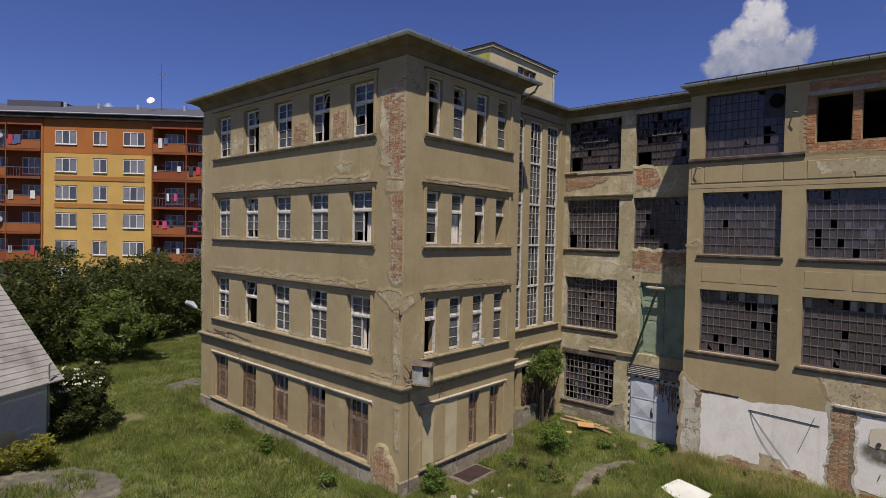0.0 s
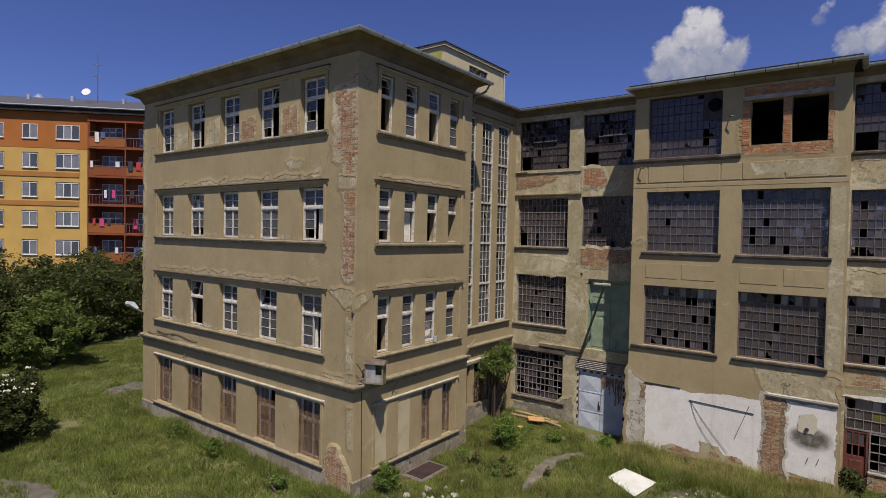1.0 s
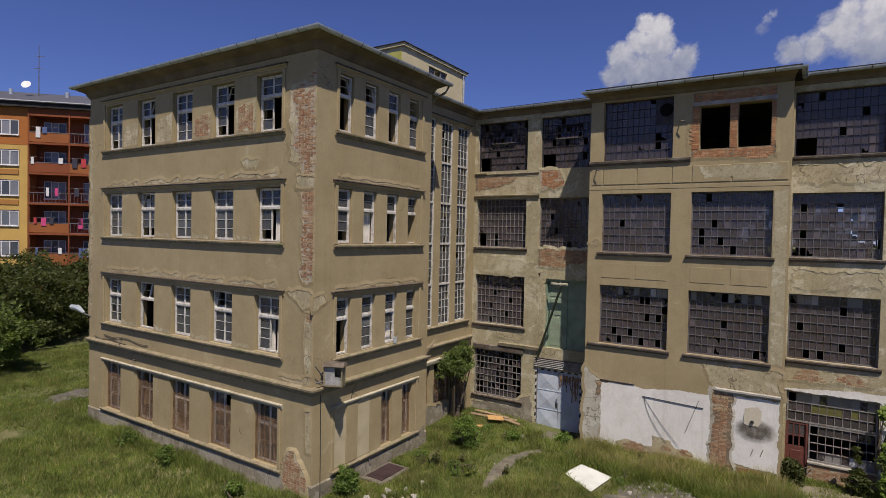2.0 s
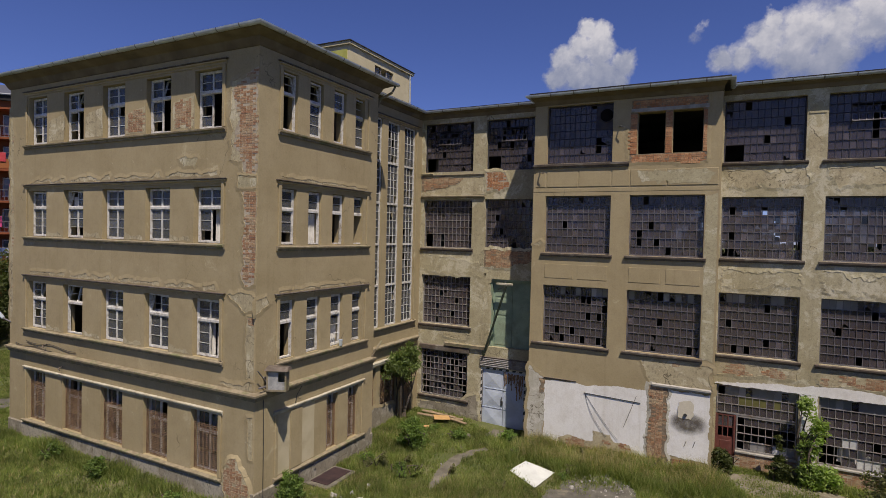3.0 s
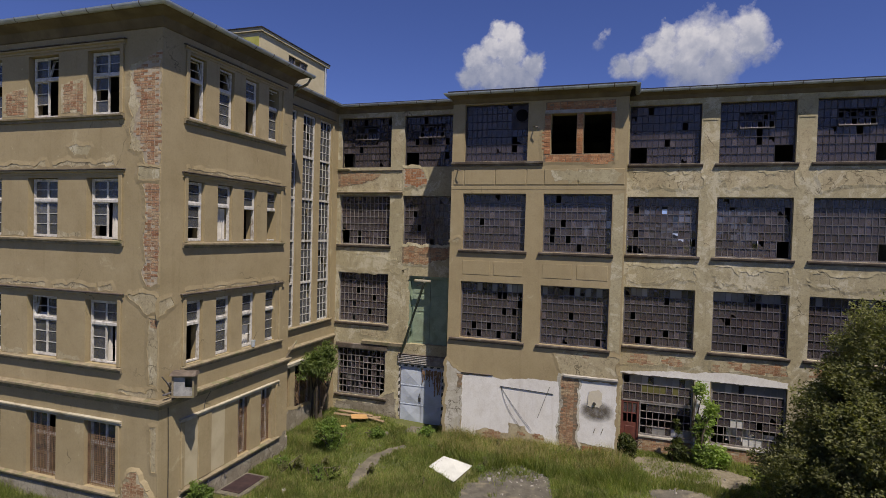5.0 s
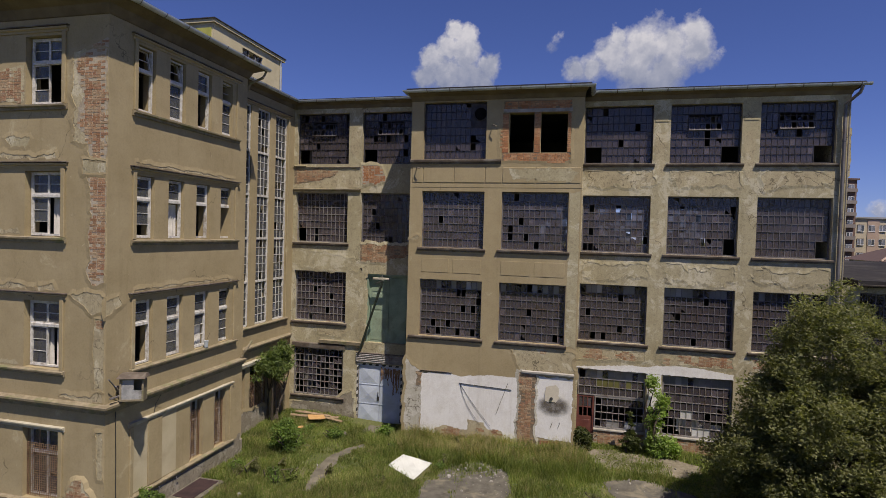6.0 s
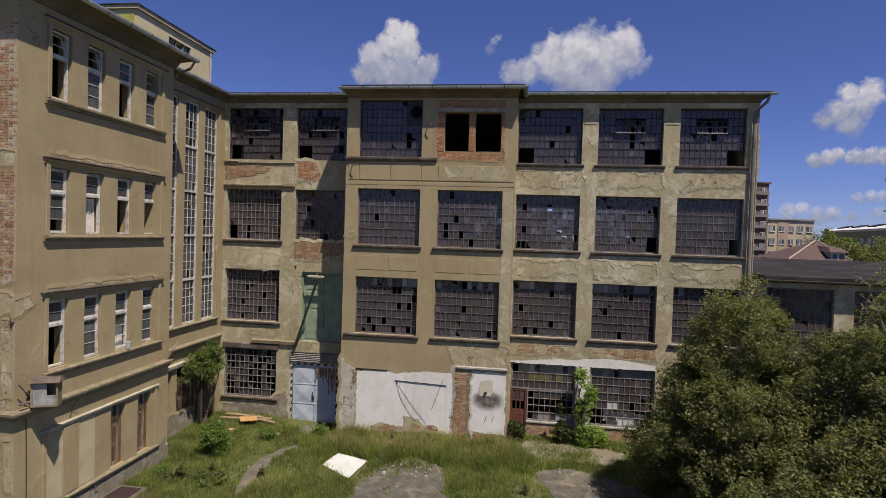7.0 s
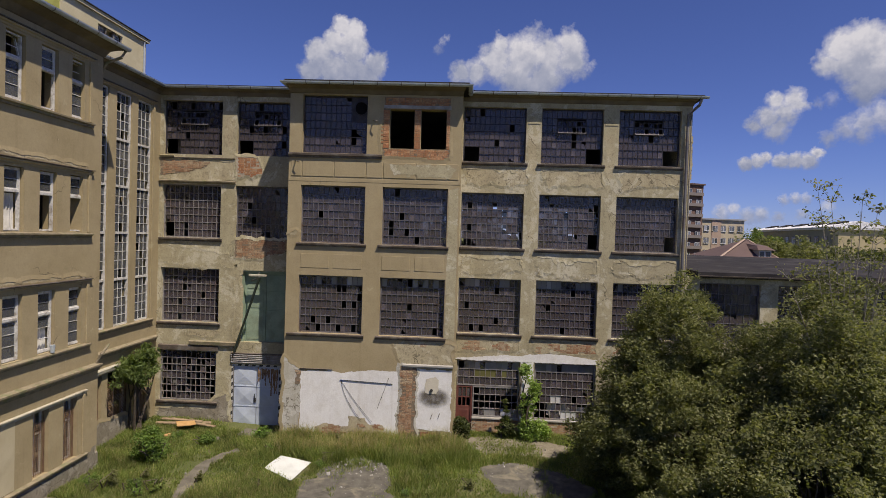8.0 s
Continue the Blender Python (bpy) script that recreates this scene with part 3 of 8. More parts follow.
# ---- roofs, soffits and gutters ----
def roof(name, x0, x1, y0, y1, z, rise, run, label):
    bm = bmesh.new()
    vs = [bm.verts.new(p) for p in ((x0, y0, z), (x1, y0, z), (x1, y1, z), (x0, y1, z), (x0, y0, z + 0.13), (x1, y0, z + 0.13), (x1, y1, z + 0.13), (x0, y1, z + 0.13),
                                    (x0 + run, y0 + run, z + rise), (x1 - run, y0 + run, z + rise), (x1 - run, y1 - run, z + rise), (x0 + run, y1 - run, z + rise))]
    for q in ((0, 3, 2, 1), (0, 1, 5, 4), (1, 2, 6, 5), (2, 3, 7, 6), (3, 0, 4, 7), (4, 5, 9, 8), (5, 6, 10, 9), (6, 7, 11, 10), (7, 4, 8, 11), (8, 9, 10, 11)):
        bm.faces.new([vs[i] for i in q])
    return tagged(part(name, bm, ROOF), label, "roof", kind="structure")


OL, OM, OR = 0.48, 0.30, 0.46
roof("roof_block", XW - OL, -12.78 + OL, 12.42 - OL, YB1 + 0.55, 14.62, 1.0, 5.5, "low dark felt roof over the block")
roof("roof_link", XW - OL, -13.73 + OM, YB1 - 3.0, YBACK + 0.5, 14.53, 1.0, 5.5, "low dark felt roof behind the block")
roof("roof_wing", -14.5, XE + 0.35, 24.07 - OM, YBACK + 0.5, 14.52, 0.9, 5.0, "low dark felt roof over the wing")
roof("roof_risalit", XR0 - 0.12, XR1 + 0.25, 22.58 - OR, 27.5, 14.39, 0.5, 2.2, "low dark felt roof over the projecting bay")


def gutter(points, z, r=0.085, label="zinc half-round gutter with joint straps", material=None):
    """A half-round channel along a line of points, with a strap at each joint."""
    g = thing("gutter", (points[0][0], points[0][1], z), label, "gutter", kind="structure")
    bm = bmesh.new()
    rings = []
    n = 7
    for k, (x, y) in enumerate(points):
        p = Vector((x, y, 0))
        d0 = (p - Vector((*points[k - 1], 0))).normalized() if k else None
        d1 = (Vector((*points[k + 1], 0)) - p).normalized() if k < len(points) - 1 else None
        d = ((d0 or d1) + (d1 or d0)).normalized()
        side = Vector((d.y, -d.x, 0))
        grow = 1 / max(0.5, abs(side.dot(Vector(((d0 or d1).y, -(d0 or d1).x, 0)))))
        ring = []
        for rr in (r, r - 0.008):
            arc = [(-math.cos(math.pi * i / n) * rr, -math.sin(math.pi * i / n) * rr) for i in range(n + 1)]
            ring.append([bm.verts.new(p + side * a * grow + Vector((0, 0, z + b))) for a, b in arc])
        rings.append(ring)
    for r0, r1 in zip(rings, rings[1:]):
        for s in (0, 1):
            for i in range(n):
                bm.faces.new([r0[s][i], r0[s][i + 1], r1[s][i + 1], r1[s][i]])
        for i in (0, n):
            bm.faces.new([r0[0][i], r0[1][i], r1[1][i], r1[0][i]])
    part("channel", bm, material or ZINC, g, smooth=False)
    for p, q in zip(points, points[1:]):
        p, q = Vector((*p, z)), Vector((*q, z))
        length = (q - p).length
        d = (q - p).normalized()
        side = Vector((d.y, -d.x, 0))
        for k in range(1, int(length / 0.95) + 1):
            c = p + d * k * 0.95
            bs = bmesh.new()
            ra = []
            for off in (-0.018, 0.018):
                ra.append([bs.verts.new(c + d * off + side * (-math.cos(math.pi * i / n) * (r + 0.008)) + Vector((0, 0, -math.sin(math.pi * i / n) * (r + 0.008)))) for i in range(n + 1)])
            for i in range(n):
                bs.faces.new([ra[0][i], ra[0][i + 1], ra[1][i + 1], ra[1][i]])
            part("strap", bs, STEEL, g)
    return g


gutter([(XW - OL - 0.05, 20), (XW - OL - 0.05, 12.42 - OL - 0.05), (-12.78 + OL + 0.05, 12.42 - OL - 0.05), (-12.78 + OL + 0.05, YB1 + 0.6)], 14.69, 0.105)
gutter([(-13.73 + OM + 0.05, YB1 + 0.2), (-13.73 + OM + 0.05, 24.07 - OM - 0.05), (XR0 - 0.16, 24.07 - OM - 0.05)], 14.585, 0.095)
gutter([(XR0 - 0.16, 23.5), (XR0 - 0.16, 22.58 - OR - 0.05), (XR1 + 0.3, 22.58 - OR - 0.05), (XR1 + 0.3, 23.5)], 14.43, 0.1)
gutter([(XR1 + 0.3, 24.07 - OM - 0.05), (XE + 0.5, 24.07 - OM - 0.05)], 14.575, 0.095)

# ---- windows of the block ----
A_STYLES = {0: ("open", "open", "shut", "open", "shut"), 1: ("open", "shut", "shut", "shut", "shut"), 2: ("open", "shut", "shut", "bare", "shut")}
for k, (z0, z1) in enumerate(LEVELS):
    for i, u in enumerate(A_EDGES):
        casement(A, u - A_W + 0.04, u - 0.02, z0 + 0.02, z1 - 0.02, 100 + 10 * k + i, 2, A_STYLES[k][i])
B_STYLES = {0: ("open", "shut", "bare", "shut"), 1: ("shut", "open", "bare", "open"), 2: ("bare", "shut", "shut", "shut")}
for k, (z0, z1) in enumerate(LEVELS):
    for i, u in enumerate(B_STARTS):
        casement(B, u + 0.02, u + B_W - 0.03, z0 + 0.02, z1 - 0.02, 200 + 10 * k + i, 1, B_STYLES[k][i], 0.14)


def barred_window(face, u0, u1, z0, z1, seed, depth=0.12):
    """A ground-floor window behind a rusty steel grid."""
    rng = random.Random(seed)
    win = setting("window", face.p((u0 + u1) / 2, -depth, z0), "ground-floor window behind a rusty steel mesh grille", "window")
    bm = bmesh.new()
    t = 0.06
    for a, b, c, d in ((u0, u0 + t, z0, z1), (u1 - t, u1, z0, z1), (u0 + t, u1 - t, z0, z0 + t), (u0 + t, u1 - t, z1 - t, z1), ((u0 + u1) / 2 - 0.03, (u0 + u1) / 2 + 0.03, z0 + t, z1 - t), (u0 + t, u1 - t, z0 + (z1 - z0) * 0.62, z0 + (z1 - z0) * 0.62 + 0.08)):
        bx(bm, face, a, b, -depth - 0.16, -depth - 0.1, c, d)
    part("window_frame", bm, PAINT, win)
    for c in range(2):
        for r, (za, zb) in enumerate(((0.02, 0.3), (0.32, 0.6), (0.66, 0.98))):
            if rng.random() < 0.8:
                w = (u1 - u0) / 2 - 0.12
                h = (zb - za) * (z1 - z0) - 0.06
                pane(win, face, u0 + 0.06 + (c + 0.5) * ((u1 - u0) / 2 - 0.05), -depth - 0.13, z0 + (za + zb) / 2 * (z1 - z0), w, h, GLASS_HOUSE, rng)
    bm = bmesh.new()
    n = max(6, int((u1 - u0) / 0.062))
    zt = z0 + (z1 - z0) * rng.choice((0.74, 0.78, 0.82))
    for i in range(n + 1):
        u = u0 + (u1 - u0) * i / n
        bx(bm, face, u - 0.0045, u + 0.0045, -depth - 0.005, -depth + 0.004, z0, zt)
    m = int((zt - z0) / rng.choice((0.058, 0.066)))
    for j in range(m + 1):
        z = z0 + (zt - z0) * j / m
        bx(bm, face, u0, u1, -depth + 0.003, -depth + 0.01, z - 0.005, z + 0.005)
    for u in (u0 + 0.02, u0 + (u1 - u0) * 0.36, u1 - 0.02):
        bx(bm, face, u - 0.012, u + 0.012, -depth - 0.02, -depth - 0.006, z0, z1)
    part("grille", bm, RUST, win, "rusty welded mesh grille")
    return win


for i, u in enumerate(A_EDGES):
    barred_window(A, u - A_W + 0.02, u - 0.02, GF[0] + 0.02, GF[1] - 0.02, 300 + i)
barred_window(B, 15.88, 16.48, GF[0], GF[1], 310)
barred_window(B, 17.14, 17.74, GF[0], GF[1], 311)


def tall_window(face, u0, u1, z0, z1, seed, cols, depth=0.09):
    """A stairwell strip: white frame, five stacked lights of small panes."""
    rng = random.Random(seed)
    win = setting("window", face.p((u0 + u1) / 2, -depth, z0), "tall white stairwell window strip of small panes, some broken", "window")
    bm = bmesh.new()
    t = 0.07
    bx(bm, face, u0, u0 + t, -depth - 0.05, -depth + 0.04, z0, z1)
    bx(bm, face, u1 - t, u1, -depth - 0.05, -depth + 0.04, z0, z1)
    lights = 5
    h = (z1 - z0) / lights
    for k in range(lights + 1):
        z = z0 + k * h
        bx(bm, face, u0 + t, u1 - t, -depth - 0.05, -depth + 0.05, z - 0.045, z + 0.045)
    part("window_frame", bm, PAINT, win)
    rows = 5
    for k in range(lights):
        bm = bmesh.new()
        za, zb = z0 + k * h + 0.045, z0 + (k + 1) * h - 0.045
        w, ph = (u1 - u0 - 2 * t) / cols, (zb - za) / rows
        for i in range(1, cols):
            bx(bm, face, u0 + t + i * w - 0.011, u0 + t + i * w + 0.011, -depth - 0.015, -depth + 0.02, za, zb)
        for j in range(1, rows):
            bx(bm, face, u0 + t, u1 - t, -depth - 0.012, -depth + 0.016, za + j * ph - 0.011, za + j * ph + 0.011)
        part("glazing_bar", bm, PAINT, win)
        for i in range(cols):
            for j in range(rows):
                if rng.random() > 0.16:
                    pane(win, face, u0 + t + (i + 0.5) * w, -depth, za + (j + 0.5) * ph, w - 0.02, ph - 0.02, GLASS_HOUSE, rng)


for k, (a, b) in enumerate(STAIR_W):
    tall_window(REC, a + 0.01, b - 0.01, 4.52, 13.64, 330 + k, 3 if k else 1)


# ---- mouldings of the block ----
def group_trim(face, u0, u1, zs, zh, pale):
    """Surround of a window group: side strips, hood and sill ledge."""
    course("trim", face, u0 - 0.06, u1 + 0.06, zh - 0.02, [(0, 0), (0.03, 0), (0.035, 0.06), (0.085, 0.085), (0.09, 0.125), (0, 0.145)], TRIM_PALE if pale else OCHRE, "moulded hood over a window group")
    if not pale:
        tagged(part("trim", box(face, u0 - 0.1, u1 + 0.1, 0.0, 0.115, zh + 0.128, zh + 0.152), SILL), "thin dark metal capping on a window hood", "moulding", kind="structure")
    course("trim", face, u0 - 0.05, u1 + 0.05, zs - 0.17, [(0, 0), (0.06, 0), (0.07, 0.07), (0.125, 0.09), (0.13, 0.135), (0, 0.165)], SILL_PALE, "worn projecting ledge under a window group")
    for u in (u0, u1 - 0.13):
        s = part("trim", box(face, u, u + 0.13, -0.002, 0.055, zs - 0.005, zh - 0.02, bevel=0.01), OCHRE)
        tagged(s, "plain rendered side strip of a window group", "moulding", kind="structure")


for (z0, z1) in LEVELS:
    group_trim(A, -25.55, -14.18, z0, z1 + 0.10, False)
    group_trim(B, 13.27, 18.2, z0 - 0.02, z1 + 0.10, False)
group_trim(A, -25.55, -14.18, GF[0], GF[1] + 0.04, True)
group_trim(B, 13.27, 18.1, GF[0], GF[1] + 0.03, True)
group_trim(REC, 19.93, 23.6, 4.5, 13.70, False)
BAND = [(0, 0), (0.06, 0), (0.07, 0.07), (0.13, 0.09), (0.14, 0.14), (0.19, 0.17), (0.195, 0.23), (0, 0.27)]
course("trim", A, XW, -12.78, 3.42, BAND, SILL_PALE, "double string course above the ground floor", (0, 1))
course("trim", B, 12.42, YB1, 3.42, BAND, SILL_PALE, "double string course above the ground floor", (1, 0))
course("trim", REC, YB1 + 0.02, 24.05, 3.42, BAND, SILL_PALE, "double string course above the ground floor", (0, -1))
course("trim", REC, 19.6, 23.9, 2.85, [(0, 0), (0.12, 0), (0.14, 0.12), (0, 0.16)], TRIM_PALE, "pale ledge over the stairwell door")
course("baseboard", A, XW, -12.78, -0.5, [(0, 0), (0.05, 0), (0.05, 1.06), (0, 1.1)], PLINTH, "grey stone plinth of the block", (0, 1))
course("baseboard", B, 12.42, YB1, -0.5, [(0, 0), (0.05, 0), (0.05, 1.03), (0, 1.07)], PLINTH, "grey stone plinth of the block", (1, 0))
# soffits: a plastered slope below the eaves, its shade put into the colour
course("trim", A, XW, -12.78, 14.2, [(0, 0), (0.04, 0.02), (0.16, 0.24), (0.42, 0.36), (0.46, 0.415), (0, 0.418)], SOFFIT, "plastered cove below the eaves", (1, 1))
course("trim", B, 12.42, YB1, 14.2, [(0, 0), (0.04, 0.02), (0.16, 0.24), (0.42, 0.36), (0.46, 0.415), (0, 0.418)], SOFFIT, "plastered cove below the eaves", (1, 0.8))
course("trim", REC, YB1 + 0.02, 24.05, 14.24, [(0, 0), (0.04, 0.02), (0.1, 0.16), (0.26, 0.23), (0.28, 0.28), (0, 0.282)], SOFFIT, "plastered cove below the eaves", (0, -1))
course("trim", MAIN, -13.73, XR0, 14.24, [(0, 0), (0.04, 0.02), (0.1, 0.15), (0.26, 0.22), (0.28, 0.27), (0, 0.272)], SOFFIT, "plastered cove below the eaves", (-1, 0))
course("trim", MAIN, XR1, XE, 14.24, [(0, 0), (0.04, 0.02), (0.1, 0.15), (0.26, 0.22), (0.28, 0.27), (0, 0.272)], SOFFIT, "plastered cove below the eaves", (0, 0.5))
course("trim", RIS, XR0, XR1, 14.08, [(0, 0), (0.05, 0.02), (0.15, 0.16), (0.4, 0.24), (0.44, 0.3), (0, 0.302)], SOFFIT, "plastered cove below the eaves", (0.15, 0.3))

# ---- windows of the wing ----
factory_window(RIS, -6.95, -4.30, *FZ[0], 400, gaps=[(9, 10, 1, 3), (9, 12, 4, 7)], broken=0.01, bars=STEEL_DARK)
factory_window(RIS, -6.95, -4.30, *FZ[1], 401, broken=0.01)
factory_window(RIS, -3.59, -0.94, *FZ[1], 402, gaps=[(1, 2, 1, 3), (3, 4, 3, 4), (4, 5, 1, 2), (6, 7, 0, 1)], broken=0.02)
factory_window(RIS, -6.95, -4.30, *FZ[2], 403, gaps=[(2, 3, 1, 2), (5, 6, 1, 2), (3, 4, 0, 1), (7, 8, 0, 1), (10, 11, 0, 1), (8, 9, 3, 4)], broken=0.04, pale_row=True)
factory_window(RIS, -3.59, -0.94, *FZ[2], 404, gaps=[(10, 11, 0, 1), (5, 6, 3, 4)], broken=0.02, pale_row=True)
factory_window(MAIN, -0.40, 2.27, *FZ[0], 405, gaps=[(0, 3, 0, 2), (6, 7, 2, 3), (9, 10, 4, 5)], broken=0.02, bars=STEEL_DARK)
factory_window(MAIN, 2.92, 5.53, *FZ[0], 406, gaps=[(9, 12, 0, 2), (6, 7, 2, 4)], vent=(3, 9, 4, 6), broken=0.02, bars=STEEL_DARK)
factory_window(MAIN, 6.18, 8.77, *FZ[0], 407, gaps=[(9, 12, 0, 2), (6, 7, 3, 4)], vent=(3, 9, 4, 6), broken=0.01, bars=STEEL_DARK)
factory_window(MAIN, -0.40, 2.27, *FZ[1], 408, gaps=[(6, 7, 5, 6), (8, 9, 4, 5), (0, 2, 0, 1)], broken=0.03)
factory_window(MAIN, 2.92, 5.53, *FZ[1], 409, gaps=[(10, 12, 0, 2), (5, 6, 4, 5)], broken=0.04)
factory_window(MAIN, 6.18, 8.77, *FZ[1], 410, gaps=[(10, 12, 0, 2)], broken=0.0)
for k, (a, b) in enumerate(S_BAYS):
    factory_window(MAIN, a, b, *FZ[2], 411 + k, gaps=[(2 + 3 * k, 3 + 3 * k, 0, 1)], broken=0.02, pale_row=True)
factory_window(MAIN, -13.58, -10.95, *FZ[0], 420, gaps=[(0, 3, 0, 2), (4, 5, 2, 3)], vent=(3, 9, 4, 6), broken=0.07, bars=STEEL_DARK)
factory_window(MAIN, -10.30, -7.90, *FZ[0], 421, cols=11, gaps=[(0, 3, 0, 2), (2, 3, 3, 4)], vent=(3, 9, 4, 6), broken=0.06, bars=STEEL_DARK)
factory_window(MAIN, -13.58, -10.95, *FZ[1], 422, gaps=[(0, 2, 0, 2), (4, 5, 0, 2)], broken=0.01, bars=STEEL_PALE)
factory_window(MAIN, -10.30, -7.90, *FZ[1], 423, cols=11, gaps=[(6, 7, 0, 1), (2, 3, 4, 5)], broken=0.02)
factory_window(MAIN, -13.58, -10.95, *FZ[2], 424, gaps=[(3, 4, 0, 1)], broken=0.03, bars=STEEL_PALE)
factory_window(MAIN, -13.53, -11.02, 0.80, 3.03, 425, cols=11, rows=7, broken=0.55, bars=STEEL_PALE, depth=0.12, label="ground-floor window of pale steel bars with most panes smashed")


def factory_sill(face, u0, u1, z, material=None):
    course("trim", face, u0 - 0.13, u1 + 0.1, z - 0.155, [(0, 0), (0.04, 0), (0.05, 0.05), (0.095, 0.07), (0.105, 0.13), (0, 0.15)], material or SILL, "dark moulded window sill")


for z0, z1 in FZ:
    for a, b in S_BAYS:
        factory_sill(MAIN, a + (0.1 if a < 0 else 0), b, z0)
for a, b in R_BAYS:
    factory_sill(RIS, a, b, FZ[1][0])
    factory_sill(RIS, a - (0.3 if a < -5 else 0), b, FZ[2][0])
course("trim", RIS, XR0, -3.65, FZ[0][0] - 0.2, [(0, 0), (0.05, 0), (0.06, 0.06), (0.11, 0.09), (0.12, 0.17), (0, 0.195)], SILL, "dark moulded window sill")
for z in FZ[1:]:
    factory_sill(MAIN, -13.55, -10.95, z[0])
course("trim", MAIN, -13.7, -13.05, 11.52, [(0, 0), (0.06, 0), (0.1, 0.08), (0, 0.11)], OCHRE_WORN, "broken remnant of a window sill")
course("trim", MAIN, -13.7, -10.35, 11.5, [(0, 0), (0.05, 0), (0.055, 0.035), (0, 0.045)], SILL, "thin dark edge left under the window")
course("trim", MAIN, -13.7, -10.3, 10.42, [(0, 0), (0.04, 0), (0.1, 0.05), (0.11, 0.1), (0, 0.13)], SILL_PALE, "worn hood over the inner window")
factory_sill(MAIN, -13.5, -11.0, 0.8)

for k, o in enumerate(back_open):
    factory_window(Face("y", YBACK - 0.2), *o, 460 + k, cols=8, rows=7, broken=0.22, depth=0.0)


# ---- curtains and blinds behind the panes ----
LINEN = worn("old_linen", (0.50, 0.48, 0.44), (0.64, 0.62, 0.58), 4, 0.9)


def curtain(face, u0, u1, z0, z1, depth, label, material=LINEN, seed=0.0):
    """A hanging sheet with folds, behind a window."""
    c = thing("curtain", face.p((u0 + u1) / 2, -depth, z0), label, "curtain", "curtains of the block")
    bm = bmesh.new()
    n = 16
    cols = []
    for i in range(n + 1):
        u = u0 + (u1 - u0) * i / n
        cols.append([bm.verts.new(face.p(u + 0.02 * noise.noise((u * 3, z, seed)), -depth + 0.035 * math.sin(i * 1.9 + seed) * (1.2 - k * 0.3), z)) for k, z in enumerate((z0, (z0 + z1) / 2, z1))])
    for a, b in zip(cols, cols[1:]):
        for k in (0, 1):
            bm.faces.new([a[k], b[k], b[k + 1], a[k + 1]])
    part("cloth", bm, material, c)


for k, (lv, i, a, b, lo, hi) in enumerate(((2, 0, 0.05, 0.55, 0.0, 1.0), (2, 0, 0.7, 1.0, 0.0, 0.95), (2, 1, 0.0, 1.0, 0.35, 0.75), (2, 2, 0.0, 0.6, 0.05, 0.8), (1, 0, 0.5, 1.0, 0.0, 0.9), (2, 4, 0.1, 1.0, 0.0, 0.7), (1, 3, 0.0, 1.0, 0.4, 0.9))):
    z0, z1 = LEVELS[lv]
    u = A_EDGES[i] - A_W
    curtain(A, u + 0.1 + a * 1.05, u + 0.1 + b * 1.05, z0 + 0.05 + lo * 1.7, z0 + 0.05 + hi * 1.7, 0.34, "greyish white torn curtain behind a window", seed=float(k))
for k, (lv, i, lo, hi) in enumerate(((2, 1, 0.0, 0.55), (2, 2, 0.0, 0.5), (1, 1, 0.0, 0.6), (0, 1, 0.0, 0.35))):
    z0, z1 = LEVELS[lv]
    u = B_STARTS[i]
    curtain(B, u + 0.08, u + 0.6, z0 + 0.05 + lo * 1.7, z0 + 0.05 + hi * 1.7, 0.26, "pale sheet hung behind a narrow window", seed=20.0 + k)
OLD_YELLOW = worn("yellowed_film", (0.30, 0.27, 0.10), (0.38, 0.34, 0.14), 3, 0.8)
curtain(MAIN, 0.35, 1.7, 2.32, 2.95, 0.22, "yellowed sheet behind the shop-floor window", OLD_YELLOW, 31.0)
for k, (a, b, z0, z1) in enumerate(((1.55, 1.85, 0.75, 1.0), (3.6, 4.6, 0.8, 1.6), (4.75, 5.3, 0.7, 1.2), (0.75, 1.4, 0.7, 1.0))):
    curtain(MAIN, a, b, z0, z1, 0.3, "white board leaning behind the shop-floor window", LINEN, 40.0 + k)

# ---- patches where the render has fallen ----
from mathutils.geometry import tessellate_polygon


def ragged(poly, step=0.07, amp=0.07, seed=0.0):
    """A polygon with a broken, irregular outline."""
    out = []
    rng = random.Random(seed)
    for (a, b), (c, d) in zip(poly, poly[1:] + poly[:1]):
        n = max(1, int(math.hypot(c - a, d - b) / step))
        for k in range(n):
            u, z = a + (c - a) * k / n, b + (d - b) * k / n
            q = (u * 2.1 + seed, z * 2.1, seed * 3.7)
            w = (u * 9.3, z * 9.3 + seed, seed)
            plate = (noise.cell((u * 3.7 + seed, z * 3.7, seed)), noise.cell((u * 3.7, z * 3.7 + seed, seed + 5.0)))
            out.append((u + amp * (noise.noise(q) + plate[0] * 0.55 + noise.noise(w) * 0.55), z + amp * (noise.noise((q[1], q[0], 9 + seed)) + plate[1] * 0.7 + noise.noise((w[1], w[0], 4.0)) * 0.55)))
            j = min(step, 0.09) * 0.22
            out[-1] = (out[-1][0] + rng.uniform(-j, j), out[-1][1] + rng.uniform(-j, j))
    return out


def inside(poly, u, z):
    hit = False
    for (a, b), (c, d) in zip(poly, poly[1:] + poly[:1]):
        if (b > z) != (d > z) and u < (c - a) * (z - b) / (d - b) + a:
            hit = not hit
    return hit


PATCHES = []


